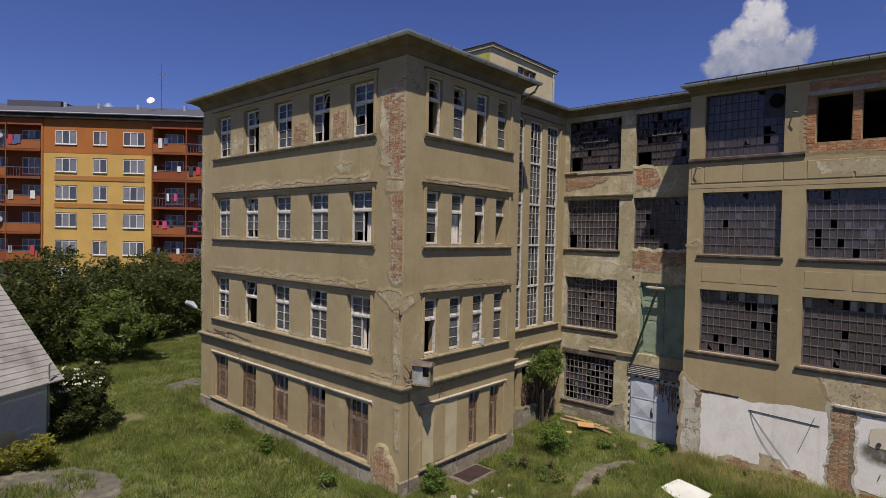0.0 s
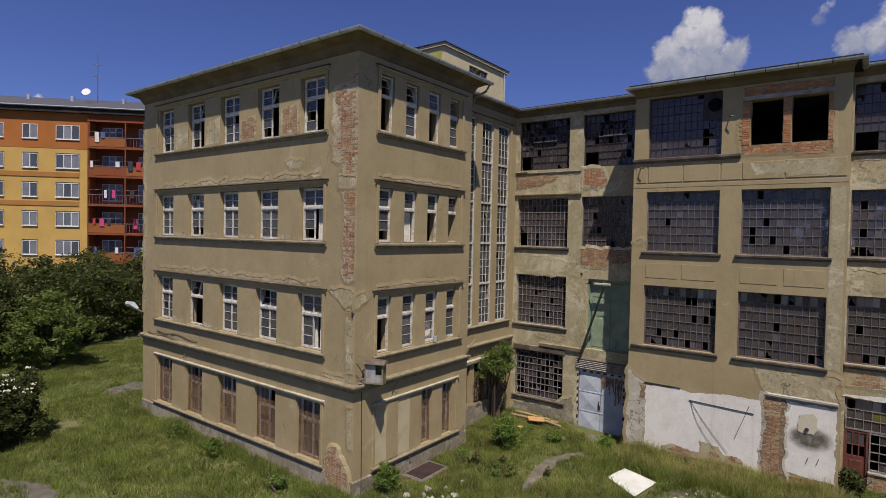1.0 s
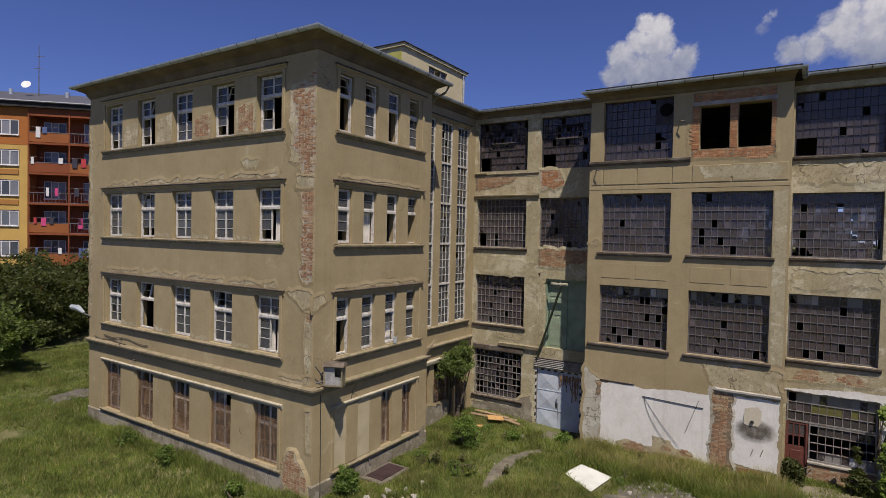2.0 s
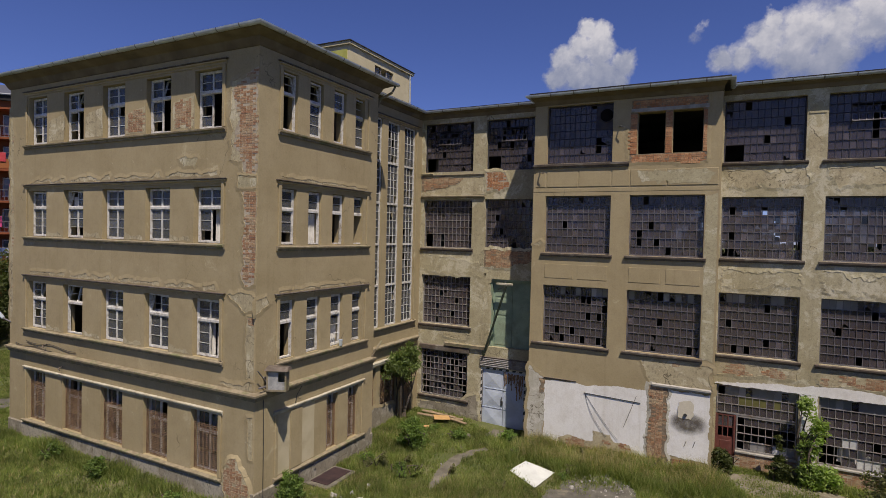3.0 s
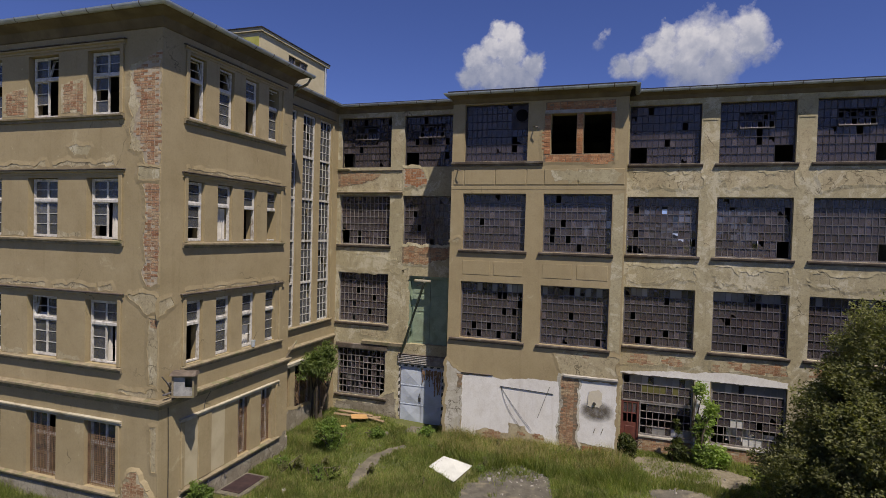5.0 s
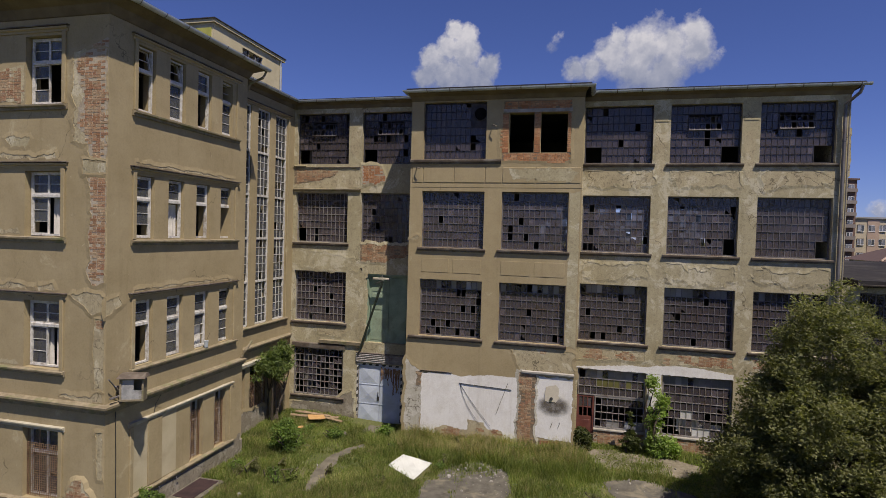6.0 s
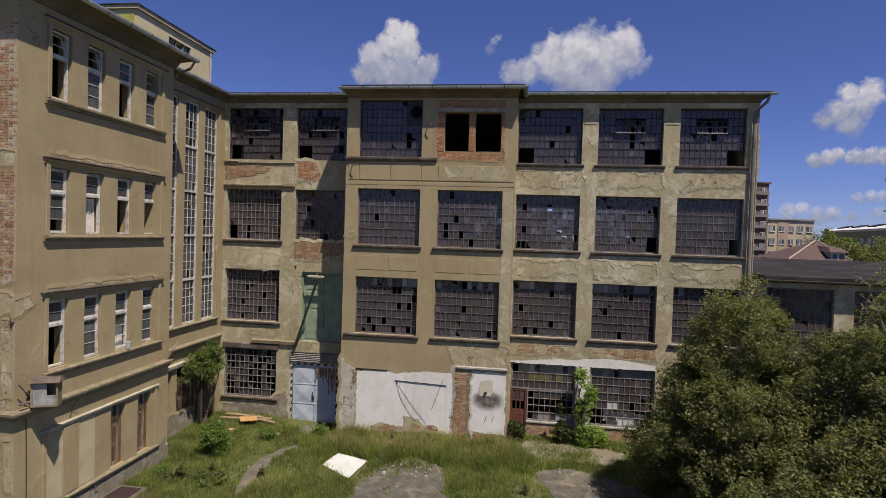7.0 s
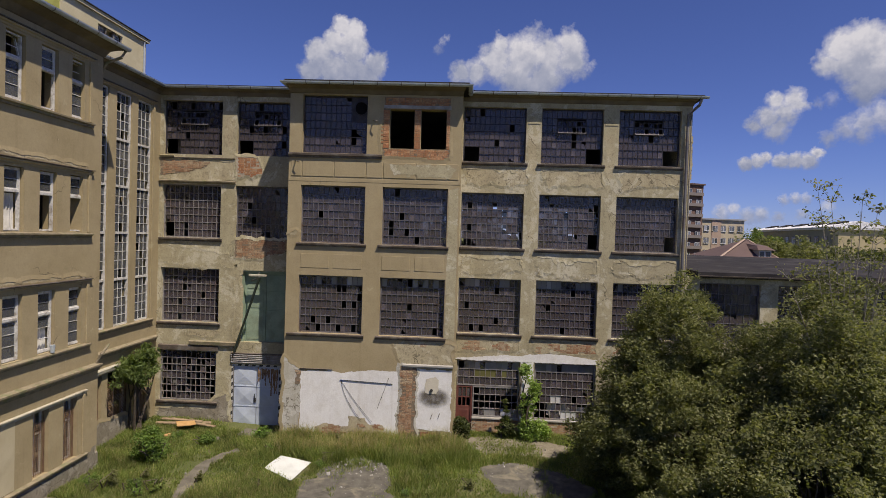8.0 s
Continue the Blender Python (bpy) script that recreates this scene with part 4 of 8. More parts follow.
def patch(face, poly, material, parent, rim=None, amp=0.07, seed=1.0, d=0.004, brick=None, cover=0.15, label="", lip=0.02):
    """A sheet of what lies below the render, with the render's broken lip round it."""
    edge = -12.785 if face is A else 1e3
    line = [(min(u, edge), z) for u, z in ragged(poly, amp=amp, seed=seed)]
    bm = bmesh.new()
    vs = [bm.verts.new(face.p(u, d, z)) for u, z in line]
    for i, j, k in tessellate_polygon([[Vector((u, z, 0)) for u, z in line]]):
        if len({i, j, k}) == 3:
            bm.faces.new([vs[i], vs[j], vs[k]])
    if material:
        part("bare_patch", bm, material, bpy.data.objects[parent], label)
    else:
        bm.free()
    if rim:
        cu, cz = sum(p[0] for p in line) / len(line), sum(p[1] for p in line) / len(line)
        bm = bmesh.new()
        rows = []
        n = len(line)
        for k, (u, z) in enumerate(line):
            (a, b), (c, e) = line[k - 1], line[(k + 1) % n]
            t = Vector((c - a, e - b)).normalized()
            nrm = Vector((t.y, -t.x))
            if inside(line, u + nrm.x * 0.02, z + nrm.y * 0.02):
                nrm = -nrm
            h = d + min(lip, 0.024) * (0.5 + 0.4 * noise.noise((u * 5, z * 5, seed)))
            wd = 0.085 + 0.03 * noise.noise((u * 4, z * 4, seed + 3))
            rows.append([bm.verts.new(face.p(u, 0.0, z)), bm.verts.new(face.p(u, h, z)), bm.verts.new(face.p(min(u + nrm.x * wd * 0.15, edge), h * 0.97, z + nrm.y * wd * 0.15)), bm.verts.new(face.p(min(u + nrm.x * wd * 1.6, edge), 0.0, z + nrm.y * wd * 1.6))])
        for k in range(n):
            p, q = rows[k], rows[(k + 1) % n]
            for i in range(3):
                bm.faces.new([p[i], q[i], q[i + 1], p[i + 1]])
        part("render_edge", bm, rim, bpy.data.objects[parent], "broken edge of the render")
    if brick:
        PATCHES.append((face, line, parent, brick, cover, seed, d))


# corner of the block, storey by storey
patch(A, [(-13.98, 13.15), (-13.5, 13.3), (-12.83, 13.35), (-12.83, 10.35), (-13.35, 10.3), (-13.45, 10.75), (-13.95, 10.85), (-13.95, 11.3), (-13.85, 11.7), (-14.02, 12.2), (-13.92, 12.8)], UNDERCOAT, "wall_south", OCHRE, seed=1.3)
patch(A, [(-13.88, 13.0), (-13.3, 13.35), (-12.79, 13.6), (-12.79, 10.35), (-13.3, 10.35), (-13.5, 10.9), (-13.85, 11.3), (-13.75, 11.8), (-13.55, 12.1), (-13.8, 12.4)], MORTAR, "wall_south", None, brick=BRICK, cover=0.3, seed=1.7, d=0.007)
patch(A, [(-13.45, 9.9), (-12.83, 9.9), (-12.83, 7.0), (-13.25, 6.9), (-13.5, 7.35), (-13.3, 7.6), (-13.4, 8.3), (-13.3, 9.0)], MORTAR, "wall_south", OCHRE, brick=BRICK, cover=0.22, seed=2.1, amp=0.035)
patch(A, [(-13.6, 10.32), (-12.84, 10.3), (-12.84, 9.93), (-13.6, 9.95)], OCHRE_WORN, "wall_south", OCHRE, seed=3.3, d=0.007, amp=0.03)
patch(A, [(-13.95, 6.55), (-13.5, 6.75), (-12.84, 6.65), (-12.84, 6.2), (-13.2, 6.1), (-13.6, 6.35)], UNDERCOAT, "wall_south", OCHRE, seed=3.9, d=0.008)
patch(A, [(-14.35, 3.75), (-13.6, 3.86), (-12.84, 4.0), (-12.84, 3.71), (-14.3, 3.71)], UNDERCOAT, "wall_south", OCHRE, seed=4.4)
patch(A, [(-13.95, 1.35), (-13.5, 1.5), (-13.2, 1.1), (-12.95, 0.6), (-12.84, 0.2), (-13.9, 0.2), (-14.1, 0.6)], UNDERCOAT, "wall_south", OCHRE, brick=BRICK, cover=0.3, seed=5.2, d=0.056)
for k, (x, top) in enumerate(((-16.15, 12.95), (-18.6, 12.75), (-21.0, 12.9), (-23.4, 12.85))):
    patch(A, [(x - 0.52, top - 0.15), (x, top), (x + 0.5, top + 0.08), (x + 0.52, 11.95), (x - 0.52, 11.95)], UNDERCOAT, "wall_south", None, brick=BRICK if k < 2 else None, cover=0.3, seed=6.1 + k, amp=0.03)
patch(A, [(-13.15, 6.0), (-12.84, 6.0), (-12.84, 4.05), (-13.1, 4.1), (-13.2, 5.0)], UNDERCOAT, "wall_south", OCHRE, seed=5.9, amp=0.025, brick=BRICK, cover=0.75)
patch(A, [(-13.05, 2.9), (-12.84, 2.9), (-12.84, 1.6), (-13.0, 1.6)], UNDERCOAT, "wall_south", OCHRE, seed=5.7, amp=0.025)
# strips below and above the window ledges of the block
for k, (z0, z1) in enumerate(LEVELS[1:]):
    for j in range(4):
        a = -25.2 + 2.75 * j
        patch(A, [(a, z1 + 0.36), (a + 0.9, z1 + 0.42 + 0.06 * (j % 2)), (a + 1.9, z1 + 0.38), (a + 2.4, z1 + 0.5), (a + 2.5, z1 + 0.33), (a, z1 + 0.31)], UNDERCOAT, "wall_south", OCHRE, seed=11.0 + k * 5 + j, amp=0.06)
    for j, u in enumerate(A_EDGES[1:]):
        patch(A, [(u + 0.06, z0 + 0.28), (u + 0.4, z0 + 0.14), (u + 0.9, z0 + 0.2), (u + 1.05, z0 + 0.05), (u + 0.05, z0 + 0.02)], UNDERCOAT, "wall_south", None, seed=21.0 + k * 5 + j, amp=0.045)
patch(A, [(-16.2, 10.95), (-15.8, 11.05), (-15.45, 10.85), (-15.7, 10.6), (-16.1, 10.7)], OCHRE_WORN, "wall_south", OCHRE, seed=31.0, amp=0.12, lip=0.012)
patch(A, [(XW + 0.02, 13.4), (XW + 0.3, 12.4), (XW + 0.2, 10.5), (XW + 0.35, 8.5), (XW + 0.2, 6.8), (XW + 0.3, 5.2), (XW + 0.02, 4.5)], UNDERCOAT, "wall_south", OCHRE, seed=32.0, amp=0.06, brick=BRICK, cover=0.5)
patch(B, [(12.44, 6.5), (12.8, 6.55), (12.95, 6.4), (12.6, 6.2), (12.44, 6.1)], UNDERCOAT, "wall_court", OCHRE, seed=33.0)
for k, (z0, z1) in enumerate(LEVELS[1:]):
    patch(B, [(13.4, z1 + 0.34), (15.0, z1 + 0.37), (17.5, z1 + 0.36), (18.1, z1 + 0.33), (18.1, z1 + 0.3), (13.4, z1 + 0.31)], UNDERCOAT, "wall_court", OCHRE, seed=34.0 + k, amp=0.03)
patch(B, [(12.9, 0.45), (14.5, 0.3), (16.5, 0.5), (18.6, 0.75), (18.6, -0.1), (12.9, -0.1)], PLINTH, "wall_court", None, seed=36.0, d=0.056)
patch(REC, [(18.85, 0.95), (20.0, 1.0), (21.5, 0.8), (22.4, 0.75), (22.4, -0.3), (18.85, -0.3)], PLINTH, "wall_stair", OCHRE, seed=37.0)

# inner wall: bare brick under the windows, bands of undercoat
patch(MAIN, [(-13.7, 11.42), (-11.1, 11.42), (-10.4, 11.35), (-10.35, 10.6), (-12.0, 10.55), (-13.7, 10.62)], UNDERCOAT, "wall_inner", OCHRE_WORN, seed=41.0, lip=0.04)
patch(MAIN, [(-13.68, 11.44), (-12.2, 11.44), (-11.5, 11.3), (-12.0, 11.02), (-12.7, 10.85), (-13.68, 10.8)], MORTAR_DARK, "wall_inner", None, seed=42.0, d=0.012, brick=BRICK, cover=0.3)
patch(MAIN, [(-10.3, 11.62), (-9.3, 11.6), (-9.2, 11.2), (-9.1, 10.9), (-9.6, 10.75), (-10.28, 10.8)], MORTAR, "wall_inner", OCHRE_WORN, seed=43.0, d=0.012, brick=BRICK_BRIGHT, cover=0.05)
patch(MAIN, [(-10.3, 7.98), (-7.55, 7.98), (-7.55, 7.62), (-8.4, 7.45), (-9.2, 7.2), (-10.3, 7.25)], MORTAR_DARK, "wall_inner", OCHRE_WORN, seed=44.0, d=0.012, brick=BRICK, cover=0.16)
patch(MAIN, [(-13.5, 7.7), (-12.2, 7.6), (-11.0, 7.4), (-10.3, 7.15), (-10.2, 6.75), (-11.5, 6.85), (-13.6, 6.95)], OCHRE_WORN, "wall_inner", OCHRE_WORN, seed=45.0, amp=0.12, lip=0.014)
patch(MAIN, [(-10.25, 6.9), (-9.98, 7.0), (-10.0, 4.2), (-10.1, 3.6), (-10.3, 3.7), (-10.2, 5.0)], OCHRE_WORN, "wall_inner", OCHRE_WORN, seed=46.0)
patch(MAIN, [(-10.85, 13.2), (-10.4, 13.3), (-10.42, 12.4), (-10.5, 11.9), (-10.85, 12.3)], UNDERCOAT, "wall_inner", None, seed=47.0, amp=0.03)
patch(MAIN, [(-12.3, 4.05), (-11.6, 4.12), (-10.9, 3.95), (-11.2, 3.7), (-12.2, 3.72)], UNDERCOAT, "wall_inner", OCHRE_WORN, seed=48.0)
patch(MAIN, [(-10.95, 1.0), (-10.45, 1.2), (-10.4, -0.3), (-13.6, -0.3), (-13.6, 0.45), (-11.5, 0.5)], PLINTH, "wall_inner", OCHRE_WORN, seed=49.0)

# projecting bay: whitewashed infill, bare piers, brick window surround
patch(RIS, [(-6.75, 2.72), (-5.4, 2.78), (-5.0, 2.72), (-3.8, 2.86), (-2.72, 2.84), (-2.65, 0.1), (-4.2, 0.05), (-6.75, 0.05)], WHITEWASH, "wall_risalit", None, amp=0.022, seed=51.0, d=0.01, lip=0.012)
patch(RIS, [(-1.98, 2.98), (-0.55, 3.05), (-0.52, 0.45), (-1.2, 0.5), (-1.98, 0.55)], WHITEWASH, "wall_risalit", None, amp=0.03, seed=52.0, d=0.01, lip=0.012)
patch(RIS, [(-2.7, 3.1), (-2.0, 3.0), (-1.97, 2.0), (-2.0, 0.6), (-1.85, 0.0), (-2.6, 0.0), (-2.7, 1.0), (-2.6, 2.2)], MORTAR_DARK, "wall_risalit", GREYWASH, amp=0.07, seed=53.0, d=0.014, brick=BRICK, cover=0.42)
patch(RIS, [(-1.85, 0.42), (-0.5, 0.40), (-0.5, -0.3), (-1.7, -0.3)], MORTAR_DARK, "wall_risalit", None, amp=0.03, seed=54.0, d=0.012, brick=BRICK_BRIGHT, cover=0.02)
patch(RIS, [(-6.1, 0.45), (-5.7, 0.62), (-5.3, 0.5), (-4.75, 0.55), (-4.7, 0.95), (-4.1, 0.92), (-3.9, 0.66), (-3.3, 0.6), (-3.1, -0.1), (-6.1, -0.1)], UNDERCOAT, "wall_risalit", None, amp=0.05, seed=55.0, d=0.016, brick=BRICK, cover=0.62)
patch(RIS, [(-7.46, 3.3), (-7.2, 3.05), (-6.8, 2.75), (-6.76, 0.0), (-7.46, 0.0)], GREYWASH, "wall_risalit", OCHRE, amp=0.05, seed=56.0, lip=0.01)
patch(RIS, [(-7.0, 2.75), (-6.74, 2.72), (-6.76, 2.15), (-6.98, 2.1)], MORTAR_DARK, "wall_risalit", None, amp=0.05, seed=56.5, d=0.012, brick=BRICK, cover=0.4)
patch(RIS, [(-3.0, 4.05), (-1.8, 4.1), (-0.5, 4.0), (-0.47, 3.1), (-1.6, 3.2), (-2.6, 3.1), (-2.8, 3.4)], UNDERCOAT, "wall_risalit", OCHRE, amp=0.1, seed=57.0, brick=BRICK, cover=0.8)
patch(RIS, [(-3.62, 14.0), (-0.92, 14.0), (-0.93, 11.6), (-1.5, 11.45), (-2.2, 11.62), (-3.66, 11.6), (-3.75, 12.4), (-3.62, 13.3)], None, "wall_risalit", OCHRE, amp=0.03, seed=58.0, d=0.006, brick=BRICK_BRIGHT, cover=0.03)
patch(RIS, [(-7.4, 8.35), (-7.1, 8.5), (-7.0, 8.4), (-7.2, 8.25)], UNDERCOAT, "wall_risalit", OCHRE, amp=0.05, seed=59.0)
# wing: falling render below the windows, brick band over the ground floor
for k, (a, b) in enumerate(S_BAYS):
    patch(MAIN, [(a, 11.3), (a + 0.8, 11.42), (b - 0.5, 11.3), (b, 11.4), (b + 0.1, 10.75), (a + 1.4, 10.85), (a + 0.3, 10.7)], UNDERCOAT, "wall_wing", OCHRE_WORN, amp=0.12, seed=61.0 + k, lip=0.03)
    patch(MAIN, [(a, 7.55), (a + 1.0, 7.45), (b, 7.6), (b, 7.0), (a + 1.2, 6.9), (a, 7.05)], OCHRE_WORN, "wall_wing", OCHRE_WORN, amp=0.14, seed=65.0 + k, lip=0.035)
    patch(MAIN, [(a + 0.05, 4.02), (b, 4.0), (b + 0.02, 3.6), (a + 0.05, 3.55)], UNDERCOAT, "wall_wing", OCHRE_WORN, amp=0.05, seed=69.0 + k, brick=BRICK, cover=0.5)
    patch(MAIN, [(b + 0.1, 12.9), (b + 0.5, 12.95), (b + 0.48, 11.2), (b + 0.3, 10.9), (b + 0.12, 11.4)], UNDERCOAT, "wall_wing", None, amp=0.03, seed=73.0 + k)
patch(MAIN, [(2.4, 9.3), (2.78, 9.2), (2.72, 8.3), (2.5, 8.4)], UNDERCOAT, "wall_wing", None, amp=0.04, seed=77.0)
patch(MAIN, [(-0.42, 3.2), (0.5, 3.3), (1.5, 3.4), (2.4, 3.4), (2.7, 3.47), (3.4, 3.52), (4.3, 3.5), (5.2, 3.4), (5.6, 3.34), (5.6, 3.14), (-0.42, 3.14)], WHITEWASH, "wall_wing", None, amp=0.012, seed=78.0, d=0.02)
patch(MAIN, [(2.4, 3.13), (2.94, 3.13), (2.94, 0.1), (2.4, 0.1)], WHITEWASH, "wall_wing", None, amp=0.02, seed=79.0, d=0.02)

for a, b, c, e in ((-3.62, -0.94, 13.53, 14.0), (-3.64, -0.94, 11.62, 11.92), (-3.64, -3.39, 11.92, 13.53), (-2.37, -2.13, 11.92, 13.53), (-1.07, -0.94, 11.92, 13.53)):
    part("bare_patch", box(RIS, a, b, -0.002, 0.006, c, e), MORTAR_DARK, bpy.data.objects["wall_risalit"])

patch(RIS, [(-0.9, 10.3), (-0.5, 10.4), (-0.5, 4.2), (-0.9, 4.3)], OCHRE_WORN, "wall_risalit", None, amp=0.02, seed=60.0, d=0.005)
patch(RIS, [(-3.3, 11.3), (-1.2, 11.3), (-0.6, 11.2), (-0.9, 10.8), (-2.0, 10.75), (-3.0, 10.9)], OCHRE_WORN, "wall_risalit", None, amp=0.1, seed=60.5, d=0.024)

# ---- relief of the projecting bay ----
for a, b in ((-7.38, -6.95), (-6.9, -5.62), (-5.58, -4.32), (-4.28, -3.62), (-3.58, -2.28), (-2.24, -0.98), (-0.94, -0.52)):
    tagged(part("trim", box(RIS, a, b, -0.002, 0.02, 10.72, 11.34, bevel=0.012), OCHRE), "shallow raised render panel", "moulding", kind="structure")
tagged(part("trim", box(RIS, XR0, XR1, -0.002, 0.009, 10.52, 10.66, bevel=0.004), OCHRE), "flat render band of the projecting bay", "moulding", kind="structure")
for a, b in ((-6.9, -5.72), (-5.55, -4.36), (-3.55, -2.4), (-2.2, -1.02)):
    tagged(part("trim", box(RIS, a, b, -0.002, 0.012, 6.98, 7.56, bevel=0.008), OCHRE), "shallow raised render panel", "moulding", kind="structure")
tagged(part("lintel", box(RIS, -3.62, -0.9, -0.002, 0.045, 13.53, 13.67, bevel=0.01), CONCRETE), "pale concrete lintel over the bricked window", "lintel", kind="structure")
for a, b in ((2.33, 2.86), (5.6, 6.12)):
    tagged(part("trim", box(MAIN, a, b, -0.002, 0.02, 13.35, 13.42, bevel=0.006), OCHRE_WORN), "thin render band on a pier", "moulding", kind="structure")
    bm = bmesh.new()
    m = (a + b) / 2
    for s in (-1, 1):
        tube(bm, [MAIN.p(m + s * 0.2, 0.008, 13.85), MAIN.p(m, 0.008, 13.58)], [0.014, 0.014], 4)
    tagged(part("trim", bm, OCHRE_WORN), "incised triangle ornament on a pier", "moulding", kind="structure")

# ---- ground floor of the wing ----
def steel_door():
    d = setting("door", (-9.19, 24.0, -0.3), "pale blue-grey double steel door with pressed diamond panels, shut", "door")
    part("door_frame", bx(bx(bx(bmesh.new(), MAIN, -10.3, -10.22, -0.2, -0.02, -0.3, 2.52), MAIN, -8.16, -8.08, -0.2, -0.02, -0.3, 2.52), MAIN, -10.22, -8.16, -0.2, -0.02, 2.44, 2.52), STEEL_PALE, d)
    for a, b in ((-10.2, -9.2), (-9.18, -8.18)):
        bm = box(MAIN, a, b, -0.14, -0.08, -0.24, 2.42)
        h = 2.66 / 3
        for k in range(3):
            z0, z1 = -0.22 + k * h, -0.22 + (k + 1) * h - 0.04
            c = bm.verts.new(MAIN.p((a + b) / 2, -0.035, (z0 + z1) / 2))
            cs = [bm.verts.new(MAIN.p(u, -0.078, z)) for u, z in ((a + 0.03, z0), (b - 0.03, z0), (b - 0.03, z1), (a + 0.03, z1))]
            for i in range(4):
                bm.faces.new([cs[i], cs[(i + 1) % 4], c])
        leaf = part("door_leaf", bm, DOOR_BLUE, d)
        for k in range(3):
            z = -0.22 + k * h
            part("rail", box(MAIN, a, b, -0.08, -0.06, z - 0.03, z + 0.01), DOOR_BLUE, leaf)
    part("door_handle", tube(bmesh.new(), [MAIN.p(-9.24, -0.03, 1.0), MAIN.p(-9.24, -0.02, 1.22)], [0.018, 0.018]), BLACK, d, "dark lever handle and lock")
    part("lock_plate", box(MAIN, -9.29, -9.19, -0.06, -0.04, 0.82, 1.02), BLACK, d)
    # hazard striping round the frame
    for k in range(17):
        z = -0.25 + k * 0.16
        for a in (-10.31, -8.17):
            part("stripe", skew(a, z), BLACK if k % 2 else PAINT, d)
    for k in range(13):
        a = -10.2 + k * 0.16
        bm = bmesh.new()
        vs = [MAIN.p(a + q, -0.012, z) for q, z in ((0, 2.44), (0.16, 2.44), (0.2, 2.52), (0.04, 2.52))]
        vs += [v + Vector((0, 0.01, 0)) for v in vs]
        solid(bm, vs)
        part("stripe", bm, BLACK if k % 2 else PAINT, d)
    rng = random.Random(31)
    for k in range(11):
        u, top, w = -9.08 + k * 0.082, 2.4 - rng.uniform(0, 0.12), rng.uniform(0.03, 0.06)
        low = top - rng.uniform(0.35, 1.25)
        line = ragged([(u - w, top), (u + w, top), (u + w * 0.7, (top + low) / 2), (u + 0.015, low), (u - 0.02, low), (u - w * 0.8, (top + low) / 2)], amp=0.035, seed=8.0 + k)
        bm = bmesh.new()
        vs = [bm.verts.new(MAIN.p(min(max(u_, -9.16), -8.2), -0.03 + 0.001 * k, z)) for u_, z in line]
        for t in tessellate_polygon([[Vector((u_, z, 0)) for u_, z in line]]):
            if len(set(t)) == 3:
                bm.faces.new([vs[i] for i in t])
        part("rust_patch", bm, RUST, d, "brown rust where the paint has gone")
    return d


def solid(bm, vs):
    v = [bm.verts.new(p) for p in vs]
    for q in ((0, 1, 2, 3), (7, 6, 5, 4), (0, 4, 5, 1), (1, 5, 6, 2), (2, 6, 7, 3), (3, 7, 4, 0)):
        bm.faces.new([v[i] for i in q])
    return bm


def skew(a, z):
    vs = [MAIN.p(a + u, -0.012, z + w) for u, w in ((0, 0), (0.09, 0.05), (0.09, 0.21), (0, 0.16))]
    vs += [v + Vector((0, 0.01, 0)) for v in vs]
    return solid(bmesh.new(), vs)


steel_door()
box_ = thing("roller_shutter", MAIN.p(-9.2, 0.05, 2.55), "corrugated grey steel roller shutter above the double door", "shutter")
for k in range(6):
    z = 2.56 + k * 0.08
    part("slat", tube(bmesh.new(), [MAIN.p(-10.32, 0.03, z + 0.04), MAIN.p(-7.52, 0.03, z + 0.04)], [0.041, 0.041], 6), STEEL_PALE if k < 5 else SILL, box_)
course("trim", MAIN, -12.2, -10.1, 3.32, [(0, 0), (0.1, 0), (0.12, 0.14), (0, 0.17)], SILL_PALE, "broken piece of string course on the inner wall")
course("trim", MAIN, -13.6, -10.9, 3.05, [(0, 0), (0.05, 0), (0.06, 0.2), (0, 0.24)], SILL, "dark lintel band over the barred window")


def loading_door():
    d = setting("door", (-8.95, 24.1, 3.5), "faded pale green double loading door high in the wall, shut", "door")
    part("door_frame", bx(bx(bmesh.new(), MAIN, -9.95, -9.85, -0.35, -0.1, 3.5, 6.66), MAIN, -9.85, -7.95, -0.35, -0.1, 6.56, 6.66), DOOR_GREEN, d)
    for a, b in ((-9.85, -8.92), (-8.9, -7.96)):
        leaf = part("door_leaf", box(MAIN, a, b, -0.32, -0.26, 3.5, 6.56), DOOR_GREEN, d)
        for z0, z1 in ((3.6, 4.9), (5.0, 5.75), (5.85, 6.48)):
            part("door_panel", box(MAIN, a + 0.1, b - 0.1, -0.265, -0.245, z0, z1, bevel=0.008), DOOR_GREEN, leaf)
    return d


loading_door()
POLE_GREEN = worn("dark_green_paint", (0.03, 0.042, 0.032), (0.055, 0.07, 0.05), 5, 0.6)
hoist = thing("hoist_pole", MAIN.p(-10.4, 0.5, 2.3), "dark green leaning steel pole fixed to the wall", "pole")
part("pole", tube(bmesh.new(), [(-10.15, 23.95, 3.1), (-8.86, 23.35, 6.45)], [0.05, 0.05], 8), POLE_GREEN, hoist)
part("pole_foot", tube(bmesh.new(), [(-10.15, 23.95, 3.1), (-10.25, 24.06, 2.75)], [0.035, 0.035], 6), STEEL, hoist)
part("brace", tube(bmesh.new(), [(-8.86, 23.35, 6.45), (-9.5, 24.06, 6.2)], [0.025, 0.025], 6), STEEL, hoist)
lamp = thing("wall_lamp", MAIN.p(-9.1, 0.2, 6.4), "old pale fluorescent wall lamp above the green door", "lamp")
part("housing", box(MAIN, -9.55, -8.75, 0.12, 0.24, 6.42, 6.52, bevel=0.02), TRIM_PALE, lamp)
